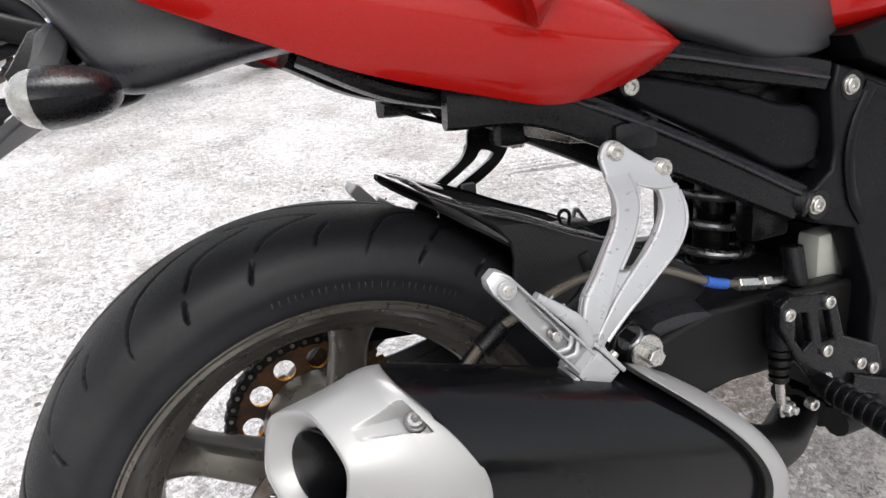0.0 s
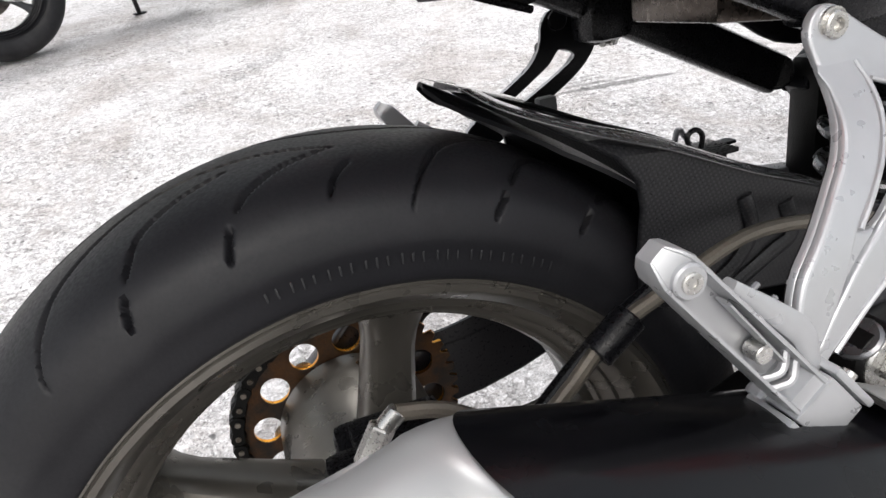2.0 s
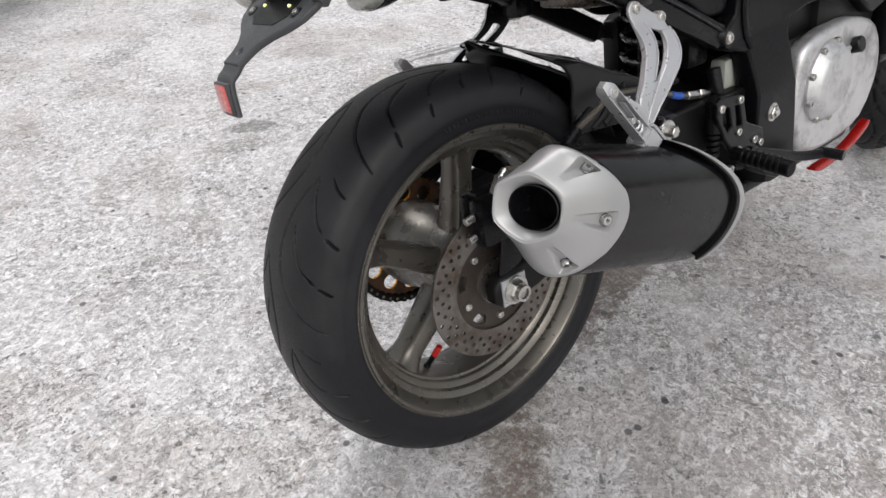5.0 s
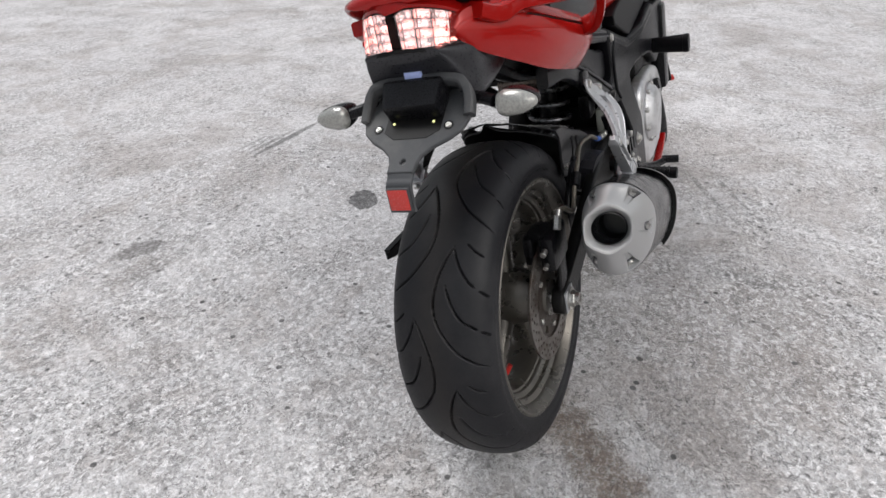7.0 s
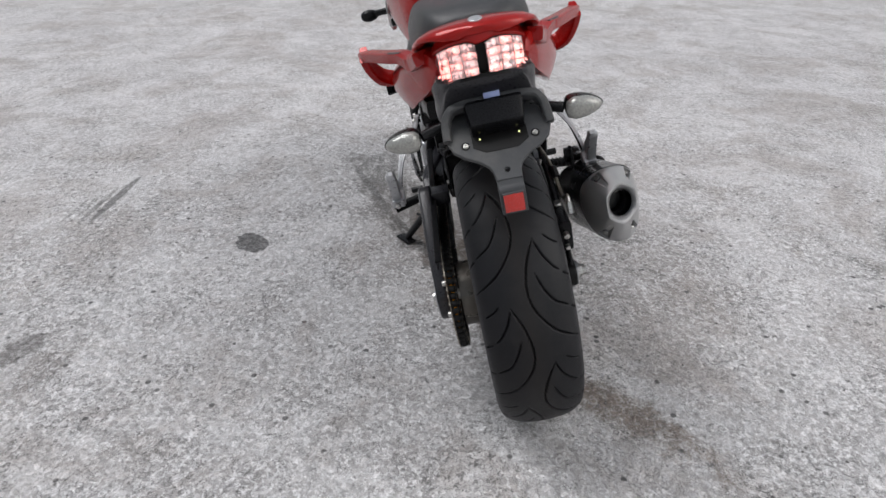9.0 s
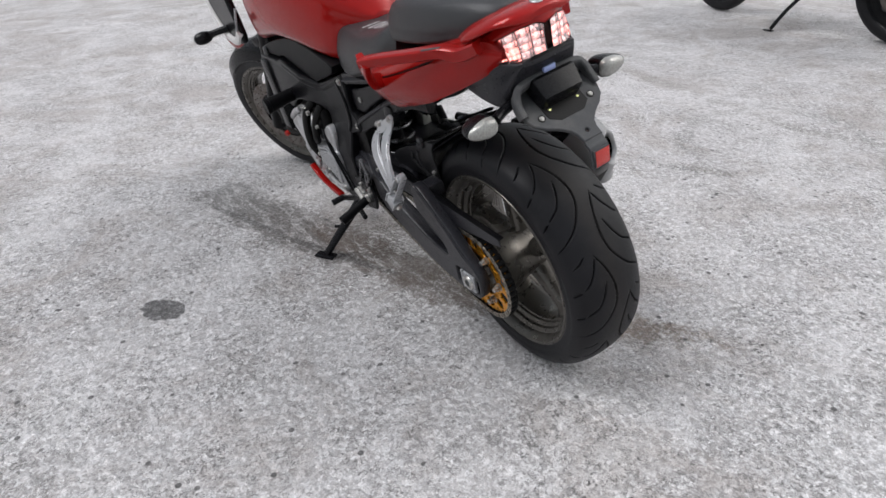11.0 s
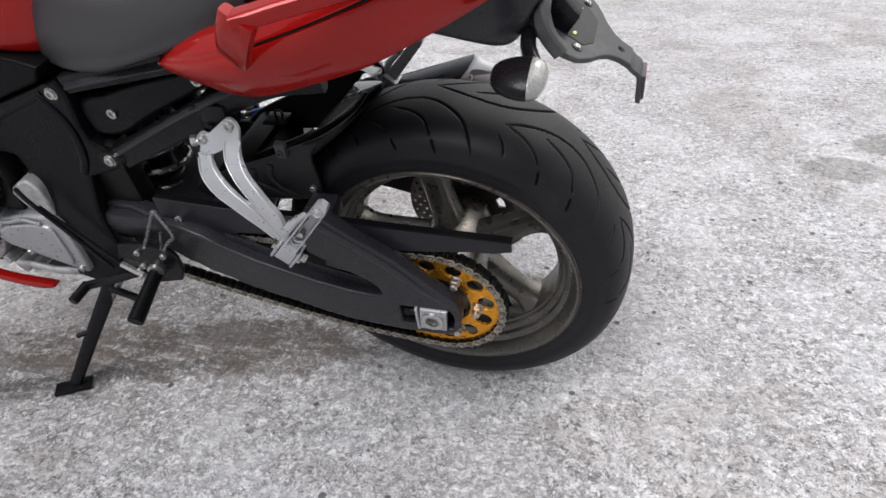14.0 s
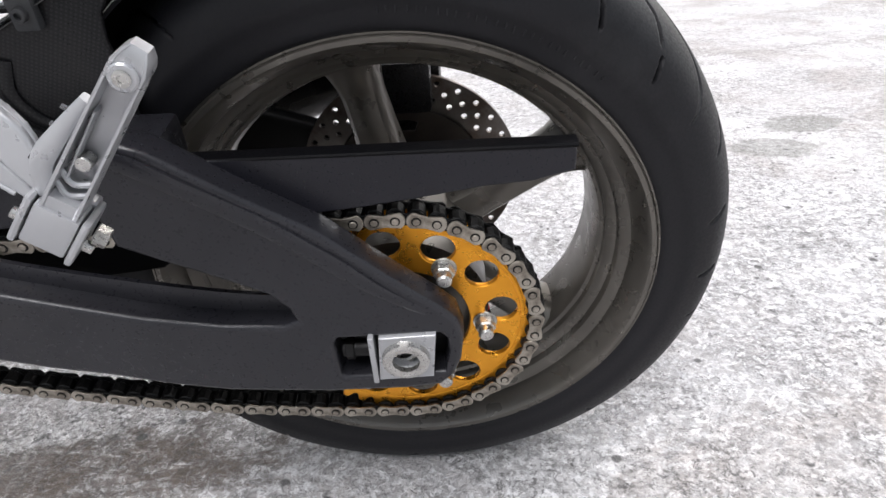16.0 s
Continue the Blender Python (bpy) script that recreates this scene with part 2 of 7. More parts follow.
def ground_material():
    """Worn, frosted concrete: pale crust with dark grit, stains of their own shape, tyre tracks."""
    m = bpy.data.materials.new("worn_frosted_concrete")
    m.use_nodes = True
    nt = m.node_tree
    bsdf = nt.nodes["Principled BSDF"]
    co = nt.nodes.new("ShaderNodeTexCoord")
    pos = co.outputs["Object"]

    def noise_tex(scale, detail=5.0, rough=0.6, distort=0.0):
        n = node(nt, "ShaderNodeTexNoise", Scale=scale, Detail=detail, Roughness=rough, Distortion=distort)
        nt.links.new(pos, n.inputs["Vector"])
        return n.outputs["Fac"]

    def ramp(value, a, b, lo=0.0, hi=1.0):
        r = nt.nodes.new("ShaderNodeMapRange")
        r.interpolation_type = "SMOOTHSTEP"
        for key, v in (("From Min", a), ("From Max", b), ("To Min", lo), ("To Max", hi)):
            r.inputs[key].default_value = v
        nt.links.new(value, r.inputs["Value"])
        return r.outputs["Result"]

    def calc(op, a, b):
        n = nt.nodes.new("ShaderNodeMath")
        n.operation = op
        for i, v in enumerate((a, b)):
            if isinstance(v, (int, float)):
                n.inputs[i].default_value = v
            else:
                nt.links.new(v, n.inputs[i])
        return n.outputs[0]

    def blend(fac, a, b):
        n = nt.nodes.new("ShaderNodeMix")
        n.data_type = "RGBA"
        nt.links.new(fac, n.inputs["Factor"])
        for key, v in (("A", a), ("B", b)):
            if isinstance(v, tuple):
                n.inputs[key].default_value = (*v, 1)
            else:
                nt.links.new(v, n.inputs[key])
        return n.outputs["Result"]

    def stain(cx, cy, rx, ry, turn, edge=0.25, rag=0.5, grain=9.0):
        """1 inside a ragged ellipse on the ground, 0 outside."""
        mp = nt.nodes.new("ShaderNodeMapping")
        mp.vector_type = "TEXTURE"
        mp.inputs["Location"].default_value = (cx, cy, 0)
        mp.inputs["Rotation"].default_value = (0, 0, radians(turn))
        mp.inputs["Scale"].default_value = (rx, ry, 1)
        nt.links.new(pos, mp.inputs["Vector"])
        ln = nt.nodes.new("ShaderNodeVectorMath")
        ln.operation = "LENGTH"
        nt.links.new(mp.outputs["Vector"], ln.inputs[0])
        d = calc("ADD", ln.outputs["Value"], calc("MULTIPLY", calc("SUBTRACT", noise_tex(grain, 9.0, 0.78), 0.5), rag))
        return ramp(d, 1.0 - edge, 1.0 + edge, 1.0, 0.0)

    crust = ramp(noise_tex(1.3, 9.0, 0.72), 0.34, 0.66)
    colour = blend(crust, GROUND_DARK, GROUND_LIGHT)
    tint = ramp(noise_tex(2.2, 8.0, 0.75, 0.8), 0.52, 0.72)
    colour = blend(calc("MULTIPLY", tint, 0.6), colour, (0.40, 0.355, 0.328))
    # broad darker wear
    wear = ramp(noise_tex(4.6, 10.0, 0.78, 0.5), 0.50, 0.62)
    colour = blend(calc("MULTIPLY", wear, 0.56), colour, (0.25, 0.24, 0.236))
    patch = ramp(noise_tex(12.0, 8.0, 0.75, 0.6), 0.46, 0.58)
    colour = blend(calc("MULTIPLY", patch, 0.35), colour, (0.70, 0.695, 0.71))
    thick = ramp(noise_tex(3.4, 6.0, 0.75), 0.40, 0.60, 0.25, 1.0)
    worn = ramp(noise_tex(42.0, 7.0, 0.72, 0.35), 0.49, 0.56)
    colour = blend(calc("MULTIPLY", calc("MULTIPLY", worn, thick), 0.6), colour, (0.25, 0.24, 0.238))
    # streaks in which the melt water runs
    run = nt.nodes.new("ShaderNodeMapping")
    run.inputs["Rotation"].default_value = (0, 0, radians(-23))
    run.inputs["Scale"].default_value = (1.0, 4.2, 1.0)
    nt.links.new(pos, run.inputs["Vector"])
    flow = node(nt, "ShaderNodeTexNoise", Scale=5.5, Detail=10.0, Roughness=0.72, Distortion=0.4)
    nt.links.new(run.outputs["Vector"], flow.inputs["Vector"])
    streak = ramp(flow.outputs["Fac"], 0.455, 0.53)
    wets, soaked = [], []
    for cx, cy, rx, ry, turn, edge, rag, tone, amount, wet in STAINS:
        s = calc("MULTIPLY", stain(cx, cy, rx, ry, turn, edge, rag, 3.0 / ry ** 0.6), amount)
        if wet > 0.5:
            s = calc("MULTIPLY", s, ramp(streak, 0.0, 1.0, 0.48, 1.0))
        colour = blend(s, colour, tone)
        if wet:
            wets.append(calc("MULTIPLY", s, wet))
        if amount > 0.65:
            soaked.append(s)
    bare = soaked[0]
    for w in soaked[1:]:
        bare = calc("MAXIMUM", bare, w)
    bare = calc("SUBTRACT", 1.0, calc("MULTIPLY", bare, 0.85))
    # frost flakes, chips and pits of the aggregate, thicker in some places than in others
    flakes = ramp(noise_tex(60.0, 7.0, 0.74, 0.9), 0.525, 0.55)
    colour = blend(calc("MULTIPLY", calc("MULTIPLY", flakes, bare), 0.72), colour, (0.86, 0.85, 0.862))
    chalk_ = ramp(noise_tex(88.0, 3.0, 0.6, 1.4), 0.570, 0.590)
    colour = blend(calc("MULTIPLY", calc("MULTIPLY", chalk_, bare), 0.55), colour, (0.88, 0.875, 0.89))
    # trodden patches, browner and smoother, and thin pale films between them
    trodden = ramp(noise_tex(1.7, 9.0, 0.74, 0.7), 0.47, 0.62)
    colour = blend(calc("MULTIPLY", calc("MULTIPLY", trodden, bare), 0.50), colour, (0.365, 0.322, 0.298))
    film_ = ramp(noise_tex(2.9, 9.0, 0.76, 0.9), 0.50, 0.64)
    colour = blend(calc("MULTIPLY", calc("MULTIPLY", film_, bare), 0.42), colour, (0.80, 0.79, 0.80))
    grit = ramp(noise_tex(135.0, 5.0, 0.68, 0.3), 0.53, 0.62)
    colour = blend(calc("MULTIPLY", calc("MULTIPLY", grit, thick), 0.55), colour, (0.135, 0.13, 0.127))
    curl = ramp(calc("ABSOLUTE", calc("SUBTRACT", noise_tex(62.0, 2.5, 0.55, 1.6), 0.5), 0.0), 0.006, 0.024, 1.0, 0.0)
    curl = calc("MULTIPLY", curl, ramp(noise_tex(24.0, 4.0, 0.7), 0.46, 0.58))
    colour = blend(calc("MULTIPLY", curl, 0.80), colour, (0.15, 0.143, 0.138))
    chips = ramp(noise_tex(70.0, 3.0, 0.6, 1.1), 0.585, 0.625)
    colour = blend(calc("MULTIPLY", calc("MULTIPLY", chips, thick), 0.72), colour, (0.13, 0.126, 0.124))
    pits = ramp(noise_tex(38.0, 4.0, 0.65, 1.4), 0.65, 0.685)
    colour = blend(calc("MULTIPLY", calc("MULTIPLY", pits, thick), 0.75), colour, (0.10, 0.097, 0.095))
    specks = nt.nodes.new("ShaderNodeTexVoronoi")
    specks.inputs["Scale"].default_value = 17.0
    nt.links.new(pos, specks.inputs["Vector"])
    dots = calc("MULTIPLY", ramp(specks.outputs["Distance"], 0.10, 0.15, 1.0, 0.0), ramp(noise_tex(9.0), 0.50, 0.54))
    colour = blend(calc("MULTIPLY", dots, 0.85), colour, (0.085, 0.083, 0.083))
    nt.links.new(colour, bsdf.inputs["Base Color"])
    wet = wets[0]
    for w in wets[1:]:
        wet = calc("MAXIMUM", wet, w)
    rough = calc("SUBTRACT", ramp(grit, 0, 1, 0.78, 0.92), calc("MULTIPLY", wet, 0.5))
    nt.links.new(rough, bsdf.inputs["Roughness"])
    height = calc("ADD", calc("MULTIPLY", noise_tex(95.0, 5.0, 0.7), 1.0), calc("MULTIPLY", noise_tex(22.0, 4.0), 1.6))
    height = calc("SUBTRACT", calc("ADD", height, calc("MULTIPLY", chalk_, 0.5)), calc("ADD", calc("MULTIPLY", worn, 0.5), calc("MULTIPLY", chips, 0.7)))
    b = node(nt, "ShaderNodeBump", Strength=0.75, Distance=0.008)
    nt.links.new(height, b.inputs["Height"])
    nt.links.new(b.outputs["Normal"], bsdf.inputs["Normal"])
    return m


GROUND_DARK, GROUND_LIGHT = (0.470, 0.453, 0.456), (0.66, 0.640, 0.644)
# centre, half sizes, turn, softness and raggedness of the edge, colour, strength, wetness
STAINS = [
    (0.775, 0.798, 0.074, 0.052, 28, 0.04, 1.3, (0.060, 0.059, 0.060), 0.90, 0.3),
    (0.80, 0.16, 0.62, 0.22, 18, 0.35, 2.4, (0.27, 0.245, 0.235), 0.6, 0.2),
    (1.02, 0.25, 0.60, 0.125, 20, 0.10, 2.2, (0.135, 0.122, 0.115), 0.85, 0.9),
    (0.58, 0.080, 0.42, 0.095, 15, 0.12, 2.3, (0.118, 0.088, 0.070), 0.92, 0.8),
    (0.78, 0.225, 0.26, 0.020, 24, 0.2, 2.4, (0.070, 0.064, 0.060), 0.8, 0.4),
    (1.25, 0.405, 0.22, 0.016, 20, 0.2, 2.6, (0.085, 0.083, 0.080), 0.75, 0.4),
    (1.44, 0.35, 0.20, 0.10, 5, 0.10, 2.0, (0.20, 0.195, 0.19), 0.7, 0.6),
    (-0.08, -0.250, 0.25, 0.055, 42, 0.6, 4.2, (0.155, 0.100, 0.058), 0.74, 0.2),
    (0.50, -0.50, 0.40, 0.26, 10, 0.5, 4.0, (0.21, 0.178, 0.155), 0.42, 0.0),
    (-1.12, -1.32, 0.13, 0.085, 20, 0.1, 1.2, (0.25, 0.245, 0.225), 0.75, 0.1),
    (-0.94, -1.10, 0.12, 0.085, 10, 0.1, 1.2, (0.25, 0.245, 0.225), 0.75, 0.1),
    (0.10, 2.32, 0.20, 0.055, 51, 0.2, 2.0, (0.26, 0.255, 0.26), 0.6, 0.0),
    (1.17, 1.41, 0.22, 0.017, -5, 0.15, 1.2, (0.12, 0.117, 0.115), 0.8, 0.0),
    (1.10, 1.455, 0.14, 0.011, -5, 0.2, 2.0, (0.18, 0.175, 0.17), 0.66, 0.0),
    (1.08, 1.490, 0.12, 0.010, -5, 0.2, 2.0, (0.19, 0.185, 0.18), 0.6, 0.0),
    (1.05, 1.525, 0.10, 0.010, -5, 0.2, 2.0, (0.20, 0.195, 0.19), 0.6, 0.0),
    (1.12, 1.250, 0.06, 0.03, 10, 0.3, 2.0, (0.24, 0.235, 0.23), 0.6, 0.0),
    (0.60, 1.33, 0.34, 0.011, -3, 0.3, 3.0, (0.24, 0.23, 0.22), 0.45, 0.0),
    (0.60, 1.40, 0.34, 0.011, -3, 0.3, 3.0, (0.24, 0.23, 0.22), 0.45, 0.0),
    (0.63, -1.47, 0.30, 0.05, -27, 0.25, 3.0, (0.27, 0.262, 0.255), 0.5, 0.1),
    (0.20, 1.30, 0.075, 0.045, -30, 0.25, 3.0, (0.15, 0.14, 0.135), 0.75, 0.0),
    (0.10, 1.20, 0.14, 0.05, -20, 0.3, 4.0, (0.17, 0.155, 0.145), 0.6, 0.0),
    (0.50, -1.32, 0.17, 0.035, 29, 0.2, 3.2, (0.17, 0.165, 0.16), 0.62, 0.0),
    (0.82, -1.62, 0.25, 0.035, -63, 0.3, 3.2, (0.24, 0.235, 0.23), 0.5, 0.0),
    (0.90, -2.04, 0.24, 0.035, 75, 0.3, 3.2, (0.25, 0.245, 0.24), 0.5, 0.0),
    (0.62, -2.31, 0.22, 0.035, 12, 0.3, 3.2, (0.25, 0.245, 0.24), 0.5, 0.0),
    (0.26, -2.18, 0.28, 0.035, -37, 0.3, 3.2, (0.25, 0.245, 0.24), 0.5, 0.0),
    (1.29, -0.34, 0.19, 0.012, 28, 0.2, 2.6, (0.15, 0.145, 0.14), 0.62, 0.0),
    (1.33, -0.42, 0.17, 0.010, 28, 0.2, 2.6, (0.17, 0.165, 0.16), 0.6, 0.0),
    (0.75, -0.50, 0.11, 0.035, 88, 0.25, 3.4, (0.16, 0.155, 0.15), 0.62, 0.0),
    (0.50, 1.18, 0.26, 0.013, 18, 0.3, 3.0, (0.23, 0.225, 0.22), 0.5, 0.0),
    (0.46, 1.24, 0.24, 0.011, 18, 0.3, 3.0, (0.24, 0.235, 0.23), 0.5, 0.0),
    (-0.9, -2.4, 1.6, 0.05, 12, 0.3, 3.5, (0.24, 0.225, 0.21), 0.42, 0.0),
    (1.3, -2.2, 1.2, 0.06, -8, 0.3, 3.5, (0.25, 0.23, 0.21), 0.38, 0.0),
]

# ---- the ground: one sheet to the horizon ----
GROUND = ground_material()


def make_ground():
    bm = bmesh.new()
    ticks = [-400, -120, -40, -15, -6, -3, -1.5, 0, 1.5, 3, 6, 15, 40, 120, 400]
    grid = [[bm.verts.new((x, y, 0)) for y in ticks] for x in ticks]
    for i in range(len(ticks) - 1):
        for j in range(len(ticks) - 1):
            bm.faces.new((grid[i][j], grid[i + 1][j], grid[i + 1][j + 1], grid[i][j + 1]))
    me = bpy.data.meshes.new("ground")
    bm.to_mesh(me)
    bm.free()
    me.materials.append(GROUND)
    ob = new("ground", me)
    return tagged(ob, "pale worn frosted concrete yard with dark stains", "ground", kind="structure")


make_ground()


# ---- builders ----
def finish(me, material, angle=32):
    if material:
        me.materials.append(material)
    me.polygons.foreach_set("use_smooth", [True] * len(me.polygons))
    me.set_sharp_from_angle(angle=radians(angle))
    return me


def part(name, bm, material, parent, label="", angle=32):
    """Links a bmesh (or a mesh) as one object under its thing or part."""
    if isinstance(bm, bmesh.types.BMesh):
        bmesh.ops.recalc_face_normals(bm, faces=bm.faces[:])
        me = bpy.data.meshes.new(name)
        bm.to_mesh(me)
        bm.free()
    else:
        me = bm
    ob = new(name, finish(me, material, angle))
    ob.parent = parent
    return tagged(ob, label)


def joined(*bms):
    out = bmesh.new()
    for bm in bms:
        me = bpy.data.meshes.new("tmp")
        bm.to_mesh(me)
        bm.free()
        out.from_mesh(me)
        bpy.data.meshes.remove(me)
    return out


def loft(rings, cap=True, closed=True):
    bm = bmesh.new()
    vs = [[bm.verts.new(p) for p in r] for r in rings]
    n = len(vs[0])
    for a, b in zip(vs, vs[1:]):
        for i in range(n if closed else n - 1):
            j = (i + 1) % n
            bm.faces.new((a[i], a[j], b[j], b[i]))
    if cap and closed:
        bm.faces.new(vs[0][::-1])
        bm.faces.new(vs[-1])
    return bm


def curve_points(path, steps=8):
    """A smooth line through the points."""
    p = [Vector(q) for q in path]
    if len(p) < 3:
        return p
    p = [2 * p[0] - p[1]] + p + [2 * p[-1] - p[-2]]
    out = []
    for a, b, c, d in zip(p, p[1:], p[2:], p[3:]):
        for k in range(steps):
            t = k / steps
            out.append(0.5 * ((2 * b) + (c - a) * t + (2 * a - 5 * b + 4 * c - d) * t * t + (3 * b - a - 3 * c + d) * t ** 3))
    return out + [p[-2]]


def dense(rows, n):
    """Rows of numbers smoothed to n rows along their first value."""
    pts = [np.array(r, float) for r in rows]
    out = []
    m = len(pts)
    for k in range(n):
        f = k / (n - 1) * (m - 1)
        i = min(int(f), m - 2)
        t = f - i
        b, c = pts[i], pts[i + 1]
        a = pts[i - 1] if i else 2 * b - c
        d = pts[i + 2] if i + 2 < m else 2 * c - b
        out.append(0.5 * ((2 * b) + (c - a) * t + (2 * a - 5 * b + 4 * c - d) * t * t + (3 * b - a - 3 * c + d) * t ** 3))
    return out


def sweep(path, r, sides=12, steps=8, up=(0, 1, 0), square=2.0, taper=None):
    """A tube through the points. r: a radius or (half width across, half height along up); square > 2 boxes the section."""
    pts = curve_points(path, steps)
    rings = []
    for k, p in enumerate(pts):
        d = (pts[min(k + 1, len(pts) - 1)] - pts[max(k - 1, 0)]).normalized()
        u = Vector(up) - d * d.dot(Vector(up))
        if u.length < 1e-3:
            u = d.orthogonal()
        u.normalize()
        v = d.cross(u)
        f = 1.0
        if taper:
            s = k / (len(pts) - 1)
            f = np.interp(s, [a for a, _ in taper], [b for _, b in taper])
        a, b = (r if isinstance(r, tuple) else (r, r))
        ring = []
        for i in range(sides):
            th = 2 * math.pi * (i + 0.5) / sides
            c, s_ = math.cos(th), math.sin(th)
            k_ = (abs(c) ** square + abs(s_) ** square) ** (-1 / square)
            ring.append(p + v * (a * f * c * k_) + u * (b * f * s_ * k_))
        rings.append(ring)
    return loft(rings)


def lathe(profile, seg=48, centre=(0, 0, 0), axis="y", closed=False):
    """profile: (radius, along the axis). closed joins its last point to the first."""
    rings = []
    prof = profile + profile[:1] if closed else profile
    for r, a in prof:
        ring = []
        for i in range(seg):
            th = 2 * math.pi * i / seg
            c, s = max(r, 1e-5) * math.cos(th), max(r, 1e-5) * math.sin(th)
            q = {"y": (c, a, s), "x": (a, c, s), "z": (c, s, a)}[axis]
            ring.append(Vector(centre) + Vector(q))
        rings.append(ring)
    bm = loft(rings, cap=False)
    bmesh.ops.remove_doubles(bm, verts=bm.verts[:], dist=2e-5)
    return bm


def cyl(a, b, r, seg=20, r2=None, bevel=0.0):
    """A rod from a to b with slightly broken edges."""
    a, b = Vector(a), Vector(b)
    d = b - a
    ln = d.length
    bv = bevel or min(r, r2 or r, ln) * 0.12
    r2 = r2 or r
    prof = [(0, 0), (r - bv, 0), (r, bv), (r2, ln - bv), (r2 - bv, ln), (0, ln)]
    bm = lathe(prof, seg, axis="z")
    m = Matrix.Translation(a) @ d.to_track_quat("Z", "Y").to_matrix().to_4x4()
    bm.transform(m)
    return bm


def box(lo, hi, bevel=0.004, turn=None):
    bm = bmesh.new()
    bmesh.ops.create_cube(bm, size=1.0)
    lo, hi = Vector(lo), Vector(hi)
    for v in bm.verts:
        v.co = Vector([(lo[i] + hi[i]) / 2 + v.co[i] * (hi[i] - lo[i]) for i in range(3)])
    if bevel:
        bmesh.ops.bevel(bm, geom=bm.edges[:], offset=bevel, segments=2, affect="EDGES", profile=0.6)
    if turn:
        bm.transform(turn)
    return bm


def plate(loops, y0, y1, bevel=0.002, smooth=0):
    """A flat piece cut to the outlines (x, z), the first the rim and the rest holes, between y0 and y1. Returns a mesh."""
    cu = bpy.data.curves.new("tmp", "CURVE")
    cu.dimensions, cu.fill_mode = "2D", "BOTH"
    half = (y1 - y0) / 2
    cu.extrude, cu.bevel_depth, cu.bevel_resolution, cu.offset = max(half - bevel, 0.0001), bevel, 2, -bevel
    for loop in loops:
        pts = loop
        if smooth:
            ring = [Vector((x, z, 0)) for x, z in loop]
            n = len(ring)
            pts = []
            for i in range(n):
                a, b, c, d = ring[i - 1], ring[i], ring[(i + 1) % n], ring[(i + 2) % n]
                for k in range(smooth):
                    t = k / smooth
                    q = 0.5 * ((2 * b) + (c - a) * t + (2 * a - 5 * b + 4 * c - d) * t * t + (3 * b - a - 3 * c + d) * t ** 3)
                    pts.append((q.x, q.y))
        sp = cu.splines.new("POLY")
        sp.points.add(len(pts) - 1)
        sp.use_cyclic_u = True
        for p, (x, z) in zip(sp.points, pts):
            p.co = (x, z, 0, 1)
    ob = new("tmp", cu)
    dg = bpy.context.evaluated_depsgraph_get()
    me = bpy.data.meshes.new_from_object(ob.evaluated_get(dg))
    bpy.data.objects.remove(ob)
    bpy.data.curves.remove(cu)
    mid = (y0 + y1) / 2
    me.transform(Matrix(((1, 0, 0, 0), (0, 0, -1, mid), (0, 1, 0, 0), (0, 0, 0, 1))))
    return me


def as_bm(me):
    bm = bmesh.new()
    bm.from_mesh(me)
    bpy.data.meshes.remove(me)
    return bm


def circle(cx, cz, r, n=24, start=0.0):
    return [(cx + r * math.cos(start + 2 * math.pi * i / n), cz + r * math.sin(start + 2 * math.pi * i / n)) for i in range(n)]


def bolt(at, r=0.006, h=0.005, side=1, out=None, sides=20):
    """A socket-head screw standing out along y (side) or along out."""
    prof = [(r * 0.45, h * 0.35), (r * 0.5, h), (r * 0.88, h), (r, h * 0.8), (r, -0.004), (0, -0.004)]
    bm = lathe([(0, h * 0.35)] + prof, sides, axis="z")
    d = Vector(out) if out else Vector((0, side, 0))
    bm.transform(Matrix.Translation(at) @ d.to_track_quat("Z", "Y").to_matrix().to_4x4())
    return bm


def hexnut(at, r=0.01, h=0.008, out=(0, 1, 0)):
    a = joined(lathe([(0, h), (r * 0.9, h), (r, h * 0.85), (r, 0), (0, 0)], 6, axis="z"), lathe([(0, h * 1.5), (r * 0.5, h * 1.5), (r * 0.55, h * 1.4), (r * 0.55, h * 0.9)], 16, axis="z"), lathe([(r * 1.35, 0), (r * 1.35, r * 0.18), (0, r * 0.18)], 24, axis="z"))
    a.transform(Matrix.Translation(at) @ Vector(out).to_track_quat("Z", "Y").to_matrix().to_4x4())
    return a


def thing(name, label, category, m, group=""):
    e = new(name)
    e.empty_display_size = 0.1
    e.matrix_world = m
    return tagged(e, label, category, group)


AXLE = (0.0, 0.0, 0.311)

# ---- the red motorcycle, leaning on its side stand ----
# Built upright, x ahead, y to its left, z up from the ground under the rear axle; the lean is in the Empty's pose.
LEAN_ANGLE = 12.0
bike = thing("motorcycle", "red and black sport motorcycle leaning on its side stand", "motorcycle", pose(0, -0.0646, 0.0069, -LEAN_ANGLE, 0, 0))


